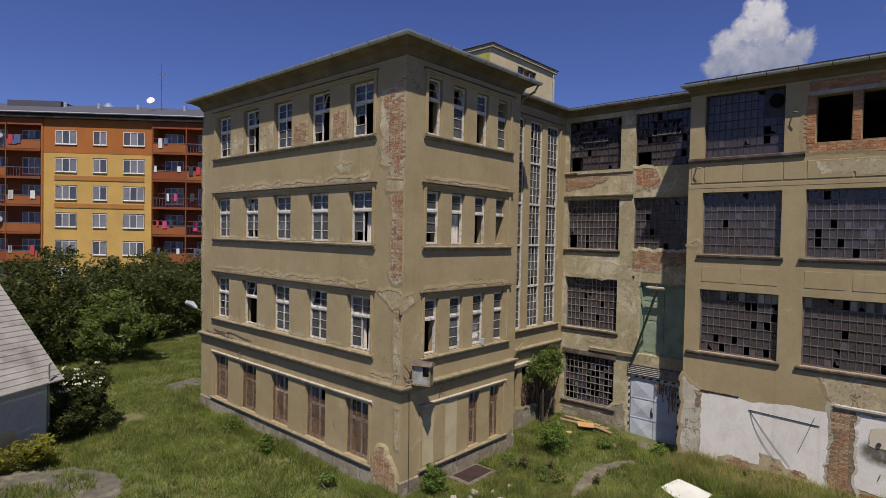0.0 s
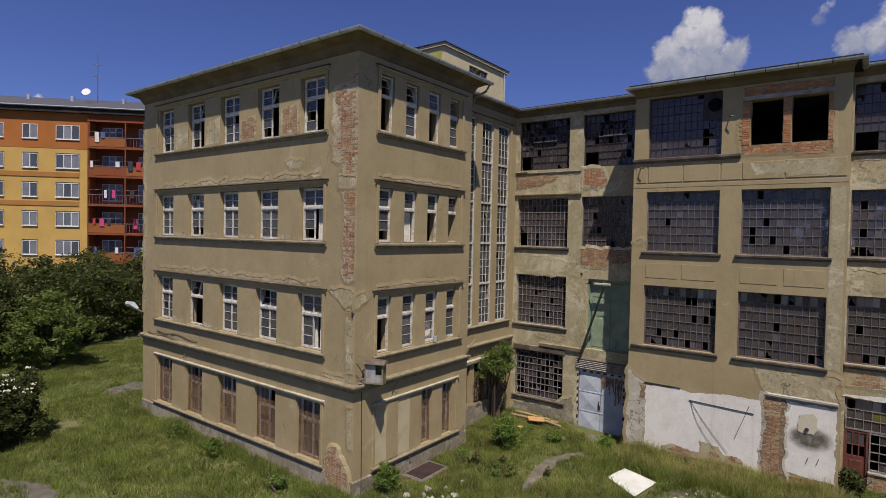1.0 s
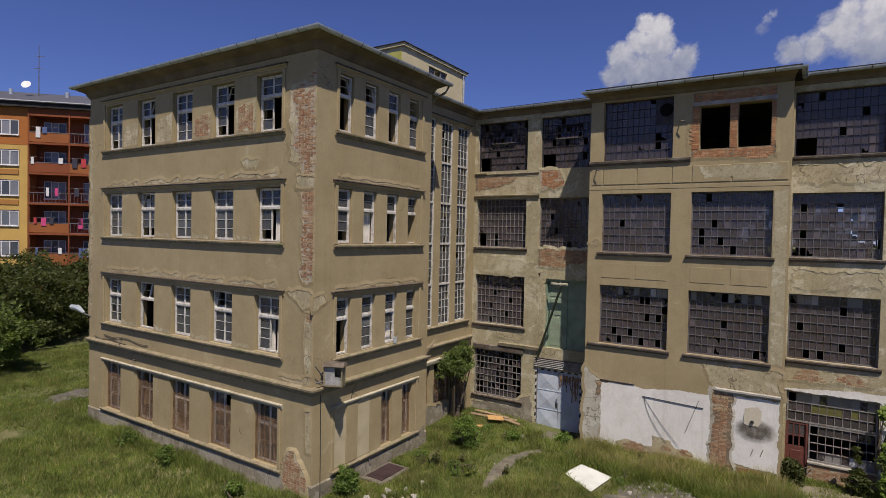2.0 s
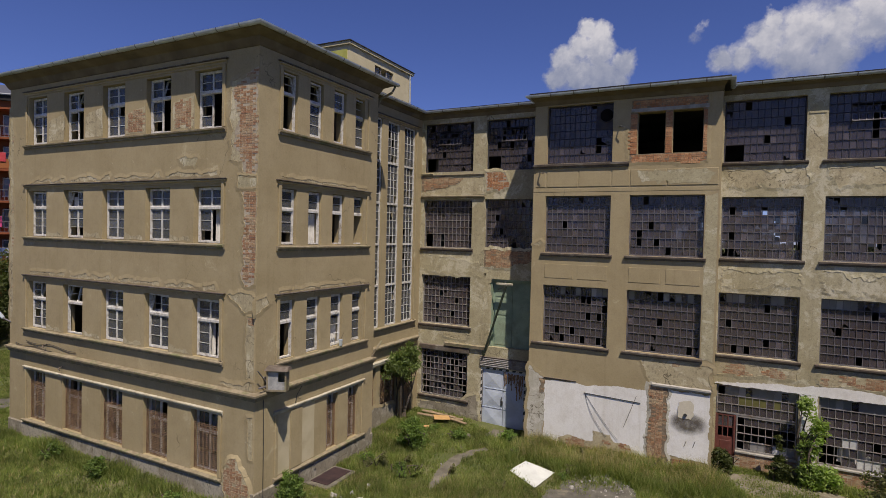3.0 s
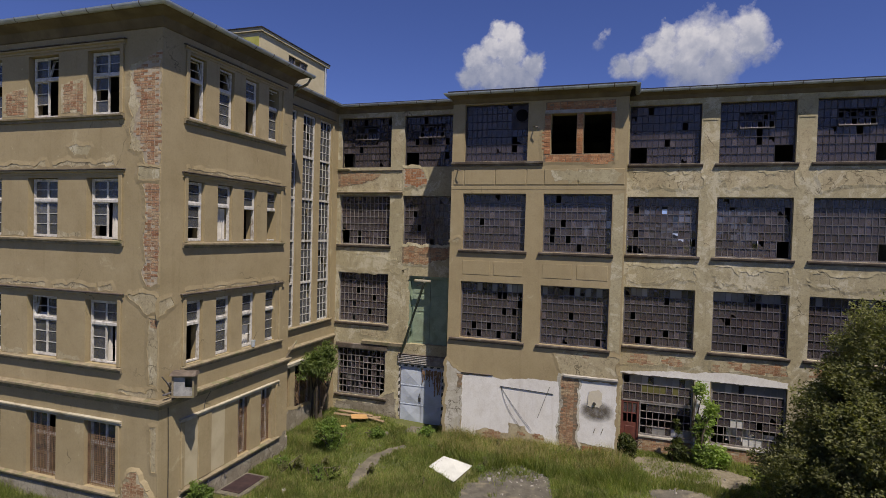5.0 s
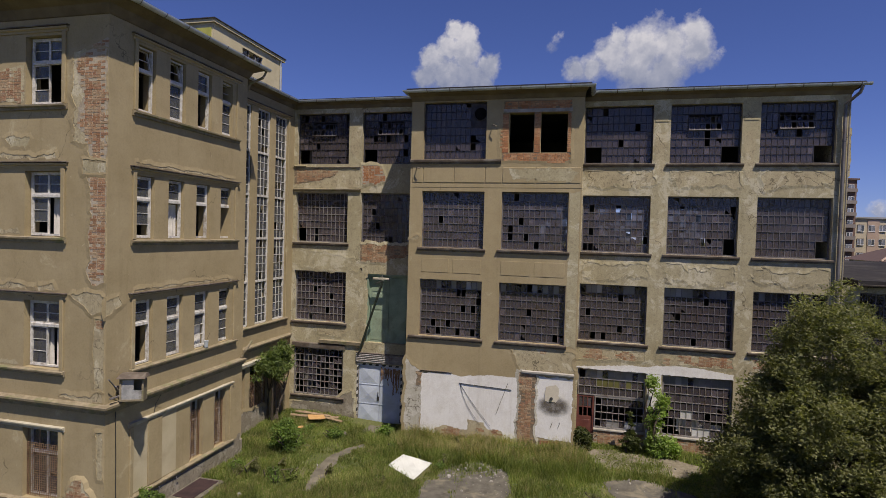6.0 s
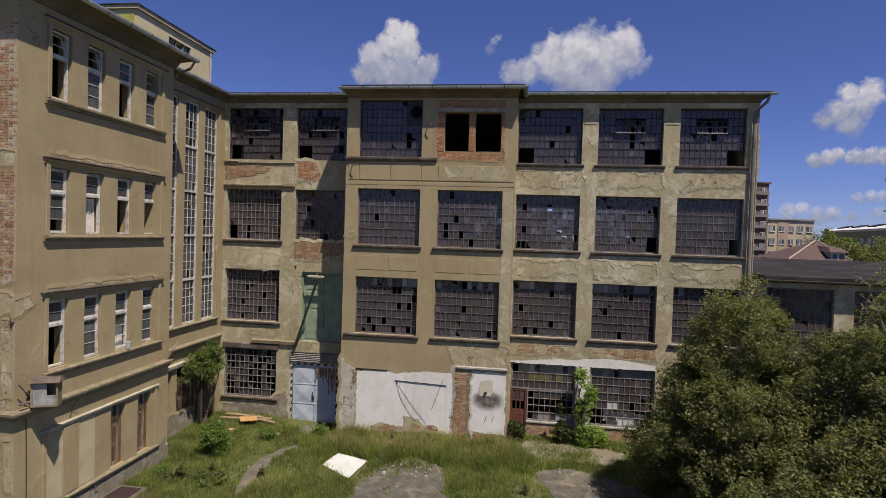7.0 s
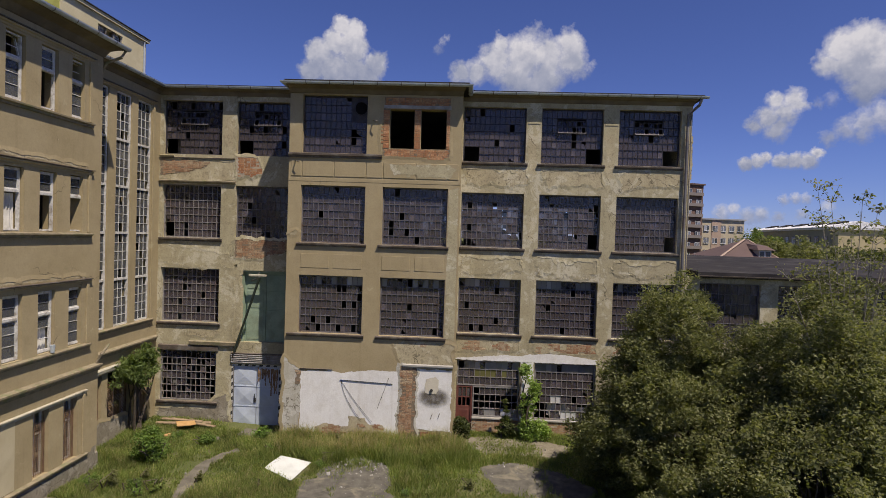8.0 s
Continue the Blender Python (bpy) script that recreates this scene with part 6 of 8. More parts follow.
flat_patch("pavement_8", [(-31.2, 12.2), (-32.3, 14.4), (-29.5, 16.4), (-28.4, 16.0), (-30.2, 13.6), (-29.4, 12.6)], ASPHALT, "grey asphalt remnant beside the block", seed=8.0)
hatch = thing("cellar_hatch", (-12.25, 15.4, 0.1), "rust-brown steel cellar hatch set in concrete", "hatch")
part("curb", box(None, -12.72, -11.75, 14.7, 16.3, -0.2, 0.1, bevel=0.03), TRODDEN, hatch)
part("cover", box(None, -12.6, -11.88, 14.85, 16.15, 0.102, 0.125, bevel=0.008), worn("hatch_rust", (0.028, 0.018, 0.02), (0.055, 0.032, 0.032), 3, 0.8), hatch)


def board(pts, thick, material, name, label, category="board", group=""):
    """A sheet lying on the ground: four corner points."""
    b = [Vector((x, y, ground_height(x, y) + z)) for x, y, z in pts]
    c = sum(b, Vector()) / 4
    ob = thing(name, (c.x, c.y, c.z - 0.05), label, category, group)
    bm = solid(bmesh.new(), b + [p + Vector((0, 0, thick)) for p in b])
    bmesh.ops.subdivide_edges(bm, edges=bm.edges[:], cuts=3, use_grid_fill=True)
    for v in bm.verts:
        v.co.z += 0.025 * noise.noise((v.co.x * 1.7, v.co.y * 1.7, 1.0))
    part("sheet", bm, material, ob)
    return ob


WHITE = worn("white_board", (0.54, 0.56, 0.54), (0.66, 0.68, 0.66), 1.5, 0.7, stains=(0.55, 0.54, 0.49))
board([(-7.0, 19.3, 0.06), (-5.75, 18.35, 0.05), (-5.5, 19.9, 0.06), (-6.75, 20.3, 0.1)], 0.012, WHITE, "white_board", "large white board lying tilted in the grass")
for k, (a, b, w, m) in enumerate((((-13.0, 22.9), (-10.9, 23.5), 0.2, WOOD), ((-12.6, 23.4), (-10.5, 23.0), 0.16, WOOD), ((-12.9, 23.2), (-11.2, 23.3), 0.14, WOOD), ((-11.9, 22.5), (-11.3, 22.9), 0.5, WOOD_ORANGE), ((-12.4, 20.6), (-11.4, 21.1), 0.16, WOOD_ORANGE))):
    d = Vector((b[0] - a[0], b[1] - a[1])).normalized()
    n = Vector((-d.y, d.x)) * w / 2
    z = 0.1 + 0.05 * k
    board([(a[0] - n.x, a[1] - n.y, z), (b[0] - n.x, b[1] - n.y, z), (b[0] + n.x, b[1] + n.y, z + 0.02), (a[0] + n.x, a[1] + n.y, z + 0.02)], 0.03, m, "plank", "weathered plank dropped in the grass" if m is WOOD else "orange-brown board dropped in the grass", "plank", "planks by the wall")


def lump(bm, p, r, rng):
    ret = bmesh.ops.create_icosphere(bm, subdivisions=1, radius=r, matrix=Matrix.Translation(p) @ pose(0, 0, 0, rng.uniform(0, 360), rng.uniform(0, 360), 0) @ Matrix.Diagonal((1, rng.uniform(0.6, 1), rng.uniform(0.4, 0.8), 1)))
    for v in ret["verts"]:
        v.co += Vector((rng.uniform(-1, 1), rng.uniform(-1, 1), rng.uniform(-1, 1))) * r * 0.22


def rubble(name, spots, material, label):
    rng = random.Random(len(spots))
    bm = bmesh.new()
    for x, y, spread, n, r in spots:
        for _ in range(n):
            px, py = rng.gauss(x, spread), rng.gauss(y, spread)
            if py > 22.3 or px < -12.4:
                continue
            s = r * rng.uniform(0.4, 1.3)
            lump(bm, Vector((px, py, ground_height(px, py) + s * 0.4)), s, rng)
    tagged(part(name, bm, material), label, "rubble", kind="stuff")


rubble("rubble", [(-4.2, 20.0, 0.45, 22, 0.07), (-2.6, 20.1, 0.55, 130, 0.035), (-3.4, 20.3, 0.4, 40, 0.06), (-3.0, 18.6, 1.0, 120, 0.022), (2.0, 22.0, 1.2, 160, 0.028), (-3.3, 19.2, 0.6, 25, 0.045), (1.6, 21.8, 0.9, 60, 0.05), (-10.5, 18.5, 1.3, 20, 0.05), (-11.0, 14.0, 0.5, 20, 0.12)], CONCRETE, "pale chunks of render and stone on the ground")
rubble("brick_rubble", [(-8.1, 17.1, 0.22, 30, 0.07)], BRICK, "small heap of broken red brick in the grass")


# ---- plants ----
def leaves_mesh(name, centres, length, width, material, parent=None, rng=None, droop=0.0, label=""):
    """Many folded leaves, one quad each, at the centres given."""
    n = len(centres)
    d = rng.normal(size=(n, 3))
    d[:, 2] = d[:, 2] * 0.6 - droop
    d /= np.linalg.norm(d, axis=1)[:, None]
    s = rng.normal(size=(n, 3))
    s -= (s * d).sum(1)[:, None] * d
    s /= np.linalg.norm(s, axis=1)[:, None]
    up = np.cross(d, s)
    k = rng.uniform(0.6, 1.35, size=(n, 1))
    L, W = d * length * k / 2, s * width * k / 2
    co = np.stack([centres - L, centres + W + up * width * 0.18 * k, centres + L, centres - W + up * width * 0.18 * k], 1).reshape(-1, 3)
    me = bpy.data.meshes.new(name)
    me.vertices.add(4 * n)
    me.vertices.foreach_set("co", co.astype(np.float32).ravel())
    me.loops.add(4 * n)
    me.loops.foreach_set("vertex_index", np.arange(4 * n, dtype=np.int32))
    me.polygons.add(n)
    me.polygons.foreach_set("loop_start", np.arange(0, 4 * n, 4, dtype=np.int32))
    me.update()
    me.materials.append(material)
    ob = new(name, me)
    if parent:
        under(ob, parent)
    return tagged(ob, label)


def plant(name, base, crowns, clumps, per, leaf, material, label, category="shrub", seed=0, stems=6, clump_r=0.5, droop=0.15, group="", bark=None, hollow=0.55):
    """A shrub or tree. crowns: (x, y, z, rx, ry, rz) ellipsoids; clumps of leaves fill their outer parts unevenly."""
    rng = np.random.default_rng(seed)
    gz = ground_height(base[0], base[1])
    root = thing(name, (base[0], base[1], gz), label, category, group)
    cs = []
    vol = np.array([c[3] * c[4] * c[5] for c in crowns])
    for c, share in zip(crowns, vol / vol.sum()):
        m = max(4, int(clumps * share))
        v = rng.normal(size=(m, 3))
        v /= np.linalg.norm(v, axis=1)[:, None]
        r = hollow + (1 - hollow) * rng.random((m, 1)) ** 0.6
        r *= 0.82 + 0.36 * np.array([[noise.noise((a * 1.9 + seed, b * 1.9, e * 1.9))] for a, b, e in v])
        p = np.array(c[:3]) + v * r * np.array(c[3:])
        cs.append(p[p[:, 2] > gz + 0.15])
    cs = np.concatenate(cs)
    rr = clump_r * rng.uniform(0.55, 1.35, size=len(cs))
    pts = []
    for p, r in zip(cs, rr):
        q = rng.normal(size=(per, 3))
        q /= np.linalg.norm(q, axis=1)[:, None]
        pts.append(p + q * (rng.random((per, 1)) ** 0.45) * r * np.array([1, 1, 0.75]))
    pts = np.concatenate(pts)
    pts = pts[pts[:, 2] > gz + 0.04]
    bm = bmesh.new()
    top = max(c[2] for c in crowns)
    for k in range(stems):
        j = rng.integers(len(cs))
        e = Vector(cs[j])
        a = Vector((base[0] + rng.normal() * 0.12, base[1] + rng.normal() * 0.12, gz - 0.1))
        mid = a.lerp(e, 0.5) + Vector((rng.normal() * 0.2, rng.normal() * 0.2, 0.25))
        r0 = 0.03 + 0.012 * top
        tube(bm, [a, mid, e], [r0, r0 * 0.6, 0.012], 6)
        for _ in range(3):
            j2 = rng.integers(len(cs))
            f = Vector(cs[j2])
            if (f - mid).length < top * 0.8:
                tube(bm, [mid, mid.lerp(f, 0.5) + Vector((0, 0, 0.12)), f], [r0 * 0.45, r0 * 0.3, 0.008], 5)
    part("trunk", bm, bark or BARK, root)
    leaves_mesh("crown", pts, leaf[0], leaf[1], material, root, rng, droop)
    return root, cs


# the big shrubs on the right of the yard
plant("shrub", (6.9, 17.9), [(6.6, 17.8, 2.8, 3.0, 2.6, 2.7), (6.6, 18.2, 5.4, 1.7, 1.7, 2.2), (4.7, 18.6, 1.8, 1.5, 1.6, 1.7), (9.2, 17.2, 3.9, 2.3, 2.0, 2.7), (5.6, 18.2, 4.1, 1.25, 1.4, 1.8), (5.0, 19.9, 0.9, 1.1, 1.0, 1.0)], 1150, 200, (0.1, 0.044), LEAF_WILLOW, "large dense grey-green willow shrub before the wing", seed=11, stems=14, clump_r=0.42, droop=0.1, group="yard shrubs")
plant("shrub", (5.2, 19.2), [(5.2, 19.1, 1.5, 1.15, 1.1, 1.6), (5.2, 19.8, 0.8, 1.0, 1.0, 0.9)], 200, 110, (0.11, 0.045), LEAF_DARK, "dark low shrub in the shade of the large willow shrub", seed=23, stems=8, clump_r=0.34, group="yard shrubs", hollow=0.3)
plant("shrub", (8.6, 13.2), [(8.2, 13.7, 2.2, 2.8, 2.2, 2.4), (9.9, 14.6, 3.9, 2.4, 2.0, 3.1), (6.0, 14.6, 1.3, 1.5, 1.5, 1.4)], 820, 190, (0.1, 0.048), LEAF_WILLOW, "broad dark willow shrub filling the side of the yard", seed=12, stems=12, clump_r=0.42, group="yard shrubs")
plant("shrub", (12.2, 18.4), [(12.2, 18.4, 3.6, 2.6, 2.4, 3.6), (11.8, 18.2, 6.2, 1.6, 1.4, 1.8)], 460, 170, (0.1, 0.052), LEAF_WILLOW, "tall grey-green leafy shrub beside the low annex", seed=13, stems=10, clump_r=0.5, group="yard shrubs")


def aspen(name, base, tips, label, seed):
    """Thin bare shoots that arch to their tips, with twigs and sparse round leaves."""
    rng = np.random.default_rng(seed)
    gz = ground_height(*base)
    root = thing(name, (base[0], base[1], gz), label, "shrub", "yard shrubs")
    pts = []
    for tip in tips:
        a, e = Vector((base[0], base[1], gz - 0.1)) + Vector((rng.normal() * 0.15, rng.normal() * 0.15, 0)), Vector(tip)
        bend = Vector((base[0] + 0.15 * (e.x - base[0]), base[1], gz + (e.z - gz) * 0.55))
        way = [a * (1 - t) ** 2 + bend * 2 * t * (1 - t) + e * t * t for t in [k / 11 for k in range(12)]]
        bm = tube(bmesh.new(), way, [0.045 - 0.04 * k / 11 for k in range(12)], 6)
        for k in range(4, 12):
            for _ in range(7 if k < 10 else 5):
                d = Vector((rng.normal(), rng.normal(), 0.55 + rng.random() * 0.4)).normalized()
                length = float(rng.uniform(0.3, 0.95)) * (1.1 - 0.45 * k / 12)
                p = way[k]
                q = p + d * length + Vector((0, 0, -0.06 * length))
                tube(bm, [p, p.lerp(q, 0.5) + Vector((0, 0, 0.03)), q], [0.008, 0.006, 0.003], 4)
                for t in rng.uniform(0.25, 1.05, int(rng.integers(5, 11))):
                    pts.append(list(p.lerp(q, float(t)) + Vector(rng.normal(size=3) * 0.055)))
        part("stem", bm, BARK_PALE, root)
    leaves_mesh("crown", np.array(pts), 0.085, 0.062, LEAF_WILLOW, root, rng, 0.1)


BARK_PALE = worn("pale_bark", (0.22, 0.20, 0.16), (0.34, 0.31, 0.26), 12, 0.9, 0, 0.4, 0.01)
aspen("aspen", (10.3, 15.4), [(9.2, 15.3, 10.0), (9.75, 15.6, 9.7), (10.3, 15.2, 9.75), (10.9, 15.5, 9.45), (8.5, 15.2, 7.6), (9.7, 14.9, 8.4), (11.3, 15.6, 8.9), (9.1, 15.0, 7.9), (10.0, 15.1, 8.9), (10.7, 15.2, 8.6), (9.6, 15.7, 9.1), (11.0, 15.0, 9.0)], "thin upright aspen shoots with sparse round leaves", 14)
plant("climber", (2.65, 23.6), [(2.5, 23.6, 2.85, 0.3, 0.25, 0.65), (2.75, 23.5, 2.0, 0.5, 0.35, 0.7), (2.6, 23.5, 1.3, 0.42, 0.35, 0.6), (2.95, 23.25, 0.5, 0.85, 0.55, 0.6)], 105, 44, (0.14, 0.06), LEAF_LIME, "bright green climbing shrub on the white pier", seed=15, stems=6, clump_r=0.2, droop=0.35, hollow=0.15)
plant("weed", (1.75, 23.4), [(1.75, 23.4, 0.5, 0.35, 0.3, 0.5), (1.75, 23.4, 1.25, 0.1, 0.1, 0.55)], 40, 40, (0.16, 0.06), LEAF_DARK, "tall mullein weed by the brick parapet", "weed", 16, 2, 0.16, hollow=0.1)
plant("weed", (-0.05, 23.2), [(-0.1, 23.2, 0.4, 0.6, 0.4, 0.5)], 50, 40, (0.16, 0.07), LEAF_DARK, "dark bushy weed before the red door", "weed", 17, 4, 0.2, hollow=0.1)
plant("tree_of_heaven", (-13.3, 21.9), [(-13.1, 21.7, 2.7, 0.7, 1.35, 0.8), (-13.0, 22.0, 3.2, 0.5, 0.9, 0.5)], 90, 60, (0.2, 0.045), LEAF_HEAVEN, "young tree of heaven growing from the stairwell window", "tree", 18, 5, 0.26, 0.8, hollow=0.2)
plant("shrub", (-11.2, 19.4), [(-11.2, 19.4, 0.65, 0.75, 0.75, 0.75)], 60, 80, (0.09, 0.045), LEAF_BRIGHT, "rounded green bush in the courtyard grass", seed=19, stems=8, clump_r=0.22, hollow=0.2)
plant("shrub", (-12.3, 13.55), [(-12.3, 13.6, 0.5, 0.5, 0.5, 0.6)], 40, 70, (0.09, 0.045), LEAF_BRIGHT, "small green bush at the foot of the corner", seed=20, stems=6, clump_r=0.2, hollow=0.2)
for k, (x, y, h, r) in enumerate(((-8.2, 22.3, 0.45, 0.35), (-10.0, 21.2, 0.4, 0.35), (-6.9, 22.0, 0.4, 0.4), (-19.3, 11.6, 0.6, 0.45), (-22.2, 11.7, 0.5, 0.5), (-15.2, 11.5, 0.45, 0.4))):
    plant("weed", (x, y), [(x, y, h * 0.5, r, r, h * 0.7)], 26, 40, (0.10, 0.045), LEAF_BRIGHT, "leafy green weed in the courtyard grass", "weed", 40 + k, 3, 0.16, group="courtyard weeds", hollow=0.1)
WEEDS = []
for k, (h, r, mat_, lab) in enumerate(((0.45, 0.3, LEAF_BRIGHT, "leafy green weed in the grass"), (0.6, 0.25, LEAF_WILLOW, "tall grey-green weed in the grass"), (0.3, 0.35, LEAF_BRIGHT, "low broad-leaved weed in the grass"), (0.4, 0.3, GRASS, "pale green grassy weed in the grass"))):
    w, _ = plant("weed", (-11.9 + 0.7 * k, 17.2), [(-11.9 + 0.7 * k, 17.2, h * 0.5, r, r, h * 0.65)], 20, 30, (0.1, 0.035), mat_, lab, "weed", 140 + k, 3, 0.13, group="scattered weeds", hollow=0.1)
    WEEDS.append(w)
rng = random.Random(12)
for k in range(44):
    x, y = (rng.uniform(-12.3, 3.0), rng.uniform(15.5, 22.3)) if k < 38 else (rng.uniform(-32, -13.5), rng.uniform(7.0, 12.0))
    if any(inside(b, x, y) for b in BARE + CLEAR):
        continue
    s_ = rng.uniform(0.4, 0.85)
    copy_thing(rng.choice(WEEDS), pose(x, y, ground_height(x, y), 0, 0, rng.uniform(0, 360)) @ Matrix.Diagonal((s_, s_, s_, 1)))
# left side: elder, yellow shrub, the tree belt before the flats
root, cl = plant("elder", (-26.4, 7.1), [(-26.2, 7.0, 1.3, 1.1, 1.0, 1.3), (-27.0, 7.7, 1.8, 1.1, 1.0, 1.0), (-25.6, 6.6, 0.8, 0.8, 0.7, 0.8), (-26.6, 6.7, 2.1, 0.8, 0.7, 0.7), (-26.0, 7.9, 0.7, 0.7, 0.6, 0.6)], 210, 110, (0.12, 0.055), LEAF_DARK, "dark elder bush with flat white flower heads", "shrub", 21, 8, 0.28)
rng = random.Random(3)
bm = bmesh.new()
for p in sorted(cl.tolist(), key=lambda q: -(q[0] * 0.6 + q[2]))[:30:2]:
    for _ in range(9):
        lump(bm, Vector((p[0] + 0.22 + rng.gauss(0, 0.07), p[1] - 0.1 + rng.gauss(0, 0.07), p[2] + 0.24 + rng.gauss(0, 0.015))), 0.035, rng)
part("blossom", bm, FLOWER, root, "flat white flower heads")
plant("shrub", (-23.6, 5.0), [(-23.6, 5.0, 0.6, 0.8, 0.9, 0.7), (-23.9, 4.2, 0.5, 0.6, 0.6, 0.6)], 60, 60, (0.12, 0.06), LEAF_YELLOW, "yellow-green shrub before the shed", seed=22, stems=6, clump_r=0.25, hollow=0.2)
BELT = [(-40.5, 6.0, 6.4, 3.4), (-43.0, 9.6, 7.0, 3.6), (-45.0, 13.8, 6.8, 3.4), (-47.0, 18.0, 6.6, 3.4), (-49.5, 22.5, 6.6, 3.6), (-52.0, 27.0, 6.2, 3.6), (-46.5, 4.0, 7.4, 4.0), (-50.0, 12.0, 7.6, 4.0), (-53.5, 20.0, 7.2, 4.0)]
for k, (x, y, h, r) in enumerate(BELT):
    plant("tree", (x, y), [(x, y, h * 0.5, r, r, h * 0.5), (x + 0.6, y - 0.5, h * 0.28, r * 1.0, r * 1.0, h * 0.28)], 200, 66, (0.25, 0.12), LEAF_DARK, "dense dark green broad-leaved tree in a belt before the flats", "tree", 60 + k, 6, 0.75, group="tree belt")
plant("tree_of_heaven", (-39.0, 12.8), [(-39.0, 12.8, 2.4, 2.6, 2.4, 2.1), (-39.4, 12.6, 3.8, 1.3, 1.2, 1.2)], 130, 60, (0.32, 0.10), LEAF_HEAVEN, "bright young tree of heaven before the tree belt", "tree", 71, 6, 0.55, 0.3)
for k, (x, y, h, r) in enumerate(((24.5, 68.0, 7.8, 2.4), (45.6, 92.0, 11.5, 2.9), (48.6, 92.0, 10.3, 2.2), (38.5, 76.0, 10.4, 5.0), (44.0, 76.0, 10.6, 5.0), (46.0, 68.0, 9.6, 4.5), (52.0, 74.0, 9.2, 4.5), (40.5, 62.0, 7.8, 3.2))):
    plant("tree", (x, y), [(x, y, h * 0.55, r, r, h * 0.45)], 150, 60, (0.36, 0.18), LEAF_HEAVEN if k in (1, 2) else LEAF_WILLOW if k in (3, 4) else LEAF_DARK, "distant green garden tree", "tree", 80 + k, 5, 1.0, group="garden trees")


# ---- grass ----
def build_grass(name, n, seed, box_, height, material, label, keep, width=0.012, blades=6):
    rng = np.random.default_rng(seed)
    x0, x1, y0, y1 = box_
    pts = np.column_stack([rng.uniform(x0, x1, n), rng.uniform(y0, y1, n)])
    chance = rng.random(n)
    bare = [(b, min(p[0] for p in b), max(p[0] for p in b), min(p[1] for p in b), max(p[1] for p in b)) for b in BARE]
    ok = []
    for (x, y), c in zip(pts.tolist(), chance.tolist()):
        if (x < -12.7 and 12.35 < y < 18.8 and x > -26.8) or y > 24.0 and x > -13.7:
            continue
        if y > 22.5 and XR0 < x < XR1 or (x < -13.7 and y > 18.8 and x > -26.8):
            continue
        dens = 0.55 + 0.9 * noise.noise((x * 0.35, y * 0.35, 5.0)) + 0.5 * noise.noise((x * 1.3, y * 1.3, 7.0))
        for b, bx0, bx1, by0, by1 in bare:
            if bx0 < x < bx1 and by0 < y < by1 and inside(b, x, y):
                dens -= 0.64
                break
        if c > dens + keep or any(inside(b, x, y) for b in CLEAR):
            continue
        ok.append((x, y, ground_height(x, y), height * (0.5 + 0.9 * max(0.0, noise.noise((x * 0.5, y * 0.5, 1.0)) + 0.35))))
    pts = np.array(ok)
    m = len(pts)
    k = m * blades
    base = np.repeat(pts[:, :3] - np.array([0, 0, 0.01]), blades, 0)
    h = np.repeat(pts[:, 3], blades) * rng.uniform(0.45, 1.35, k)
    base[:, :2] += rng.normal(0, 0.06, (k, 2))
    a = rng.uniform(0, math.tau, k)
    lean = rng.uniform(0.15, 0.75, k)
    d = np.column_stack([np.cos(a), np.sin(a), np.zeros(k)])
    turn = a + rng.uniform(-1.2, 1.2, k)
    s = np.column_stack([-np.sin(turn), np.cos(turn), np.zeros(k)]) * (width * rng.uniform(0.6, 1.3, k))[:, None]
    tip = base + d * (h * lean)[:, None] + np.array([0, 0, 1.0]) * (h * (1 - 0.3 * lean))[:, None]
    co = np.stack([base - s, base + s, tip], 1).reshape(-1, 3)
    me = bpy.data.meshes.new(name)
    me.vertices.add(3 * k)
    me.vertices.foreach_set("co", co.astype(np.float32).ravel())
    me.loops.add(3 * k)
    me.loops.foreach_set("vertex_index", np.arange(3 * k, dtype=np.int32))
    me.polygons.add(k)
    me.polygons.foreach_set("loop_start", np.arange(0, 3 * k, 3, dtype=np.int32))
    me.update()
    me.materials.append(material)
    tagged(new(name, me), label, "grass", kind="stuff")


build_grass("grass", 120000, 1, (-13.65, 9, 12.5, 24), 0.225, GRASS, "uneven green meadow grass in the courtyard", 0.12)
build_grass("tall_grass", 20000, 2, (-7.6, 0.6, 19.9, 22.6), 0.46, GRASS, "tall grass along the whitewashed wall", -0.22)
build_grass("tall_dry_grass", 3600, 8, (-7.4, 0.0, 20.6, 22.5), 0.66, GRASS_DRY, "tall straw-coloured grass along the whitewashed wall", -0.25, 0.009)
build_grass("dry_grass", 24000, 3, (-13, 6, 13, 23.5), 0.3, GRASS_DRY, "dry straw-coloured grass among the green", -0.3, 0.008)
build_grass("meadow_grass", 140000, 4, (-44, -12.5, 3.0, 24), 0.2, GRASS, "green meadow grass beside the block", 0.18, 0.016)
build_grass("meadow_dry_grass", 8000, 5, (-44, -12.5, 3.0, 20), 0.34, GRASS_DRY, "dry straw-coloured grass beside the block", -0.3, 0.012)
build_grass("wall_grass", 4500, 6, (-26.5, -12.6, 11.7, 12.4), 0.42, GRASS, "tall weeds along the foot of the block", -0.05, 0.014)


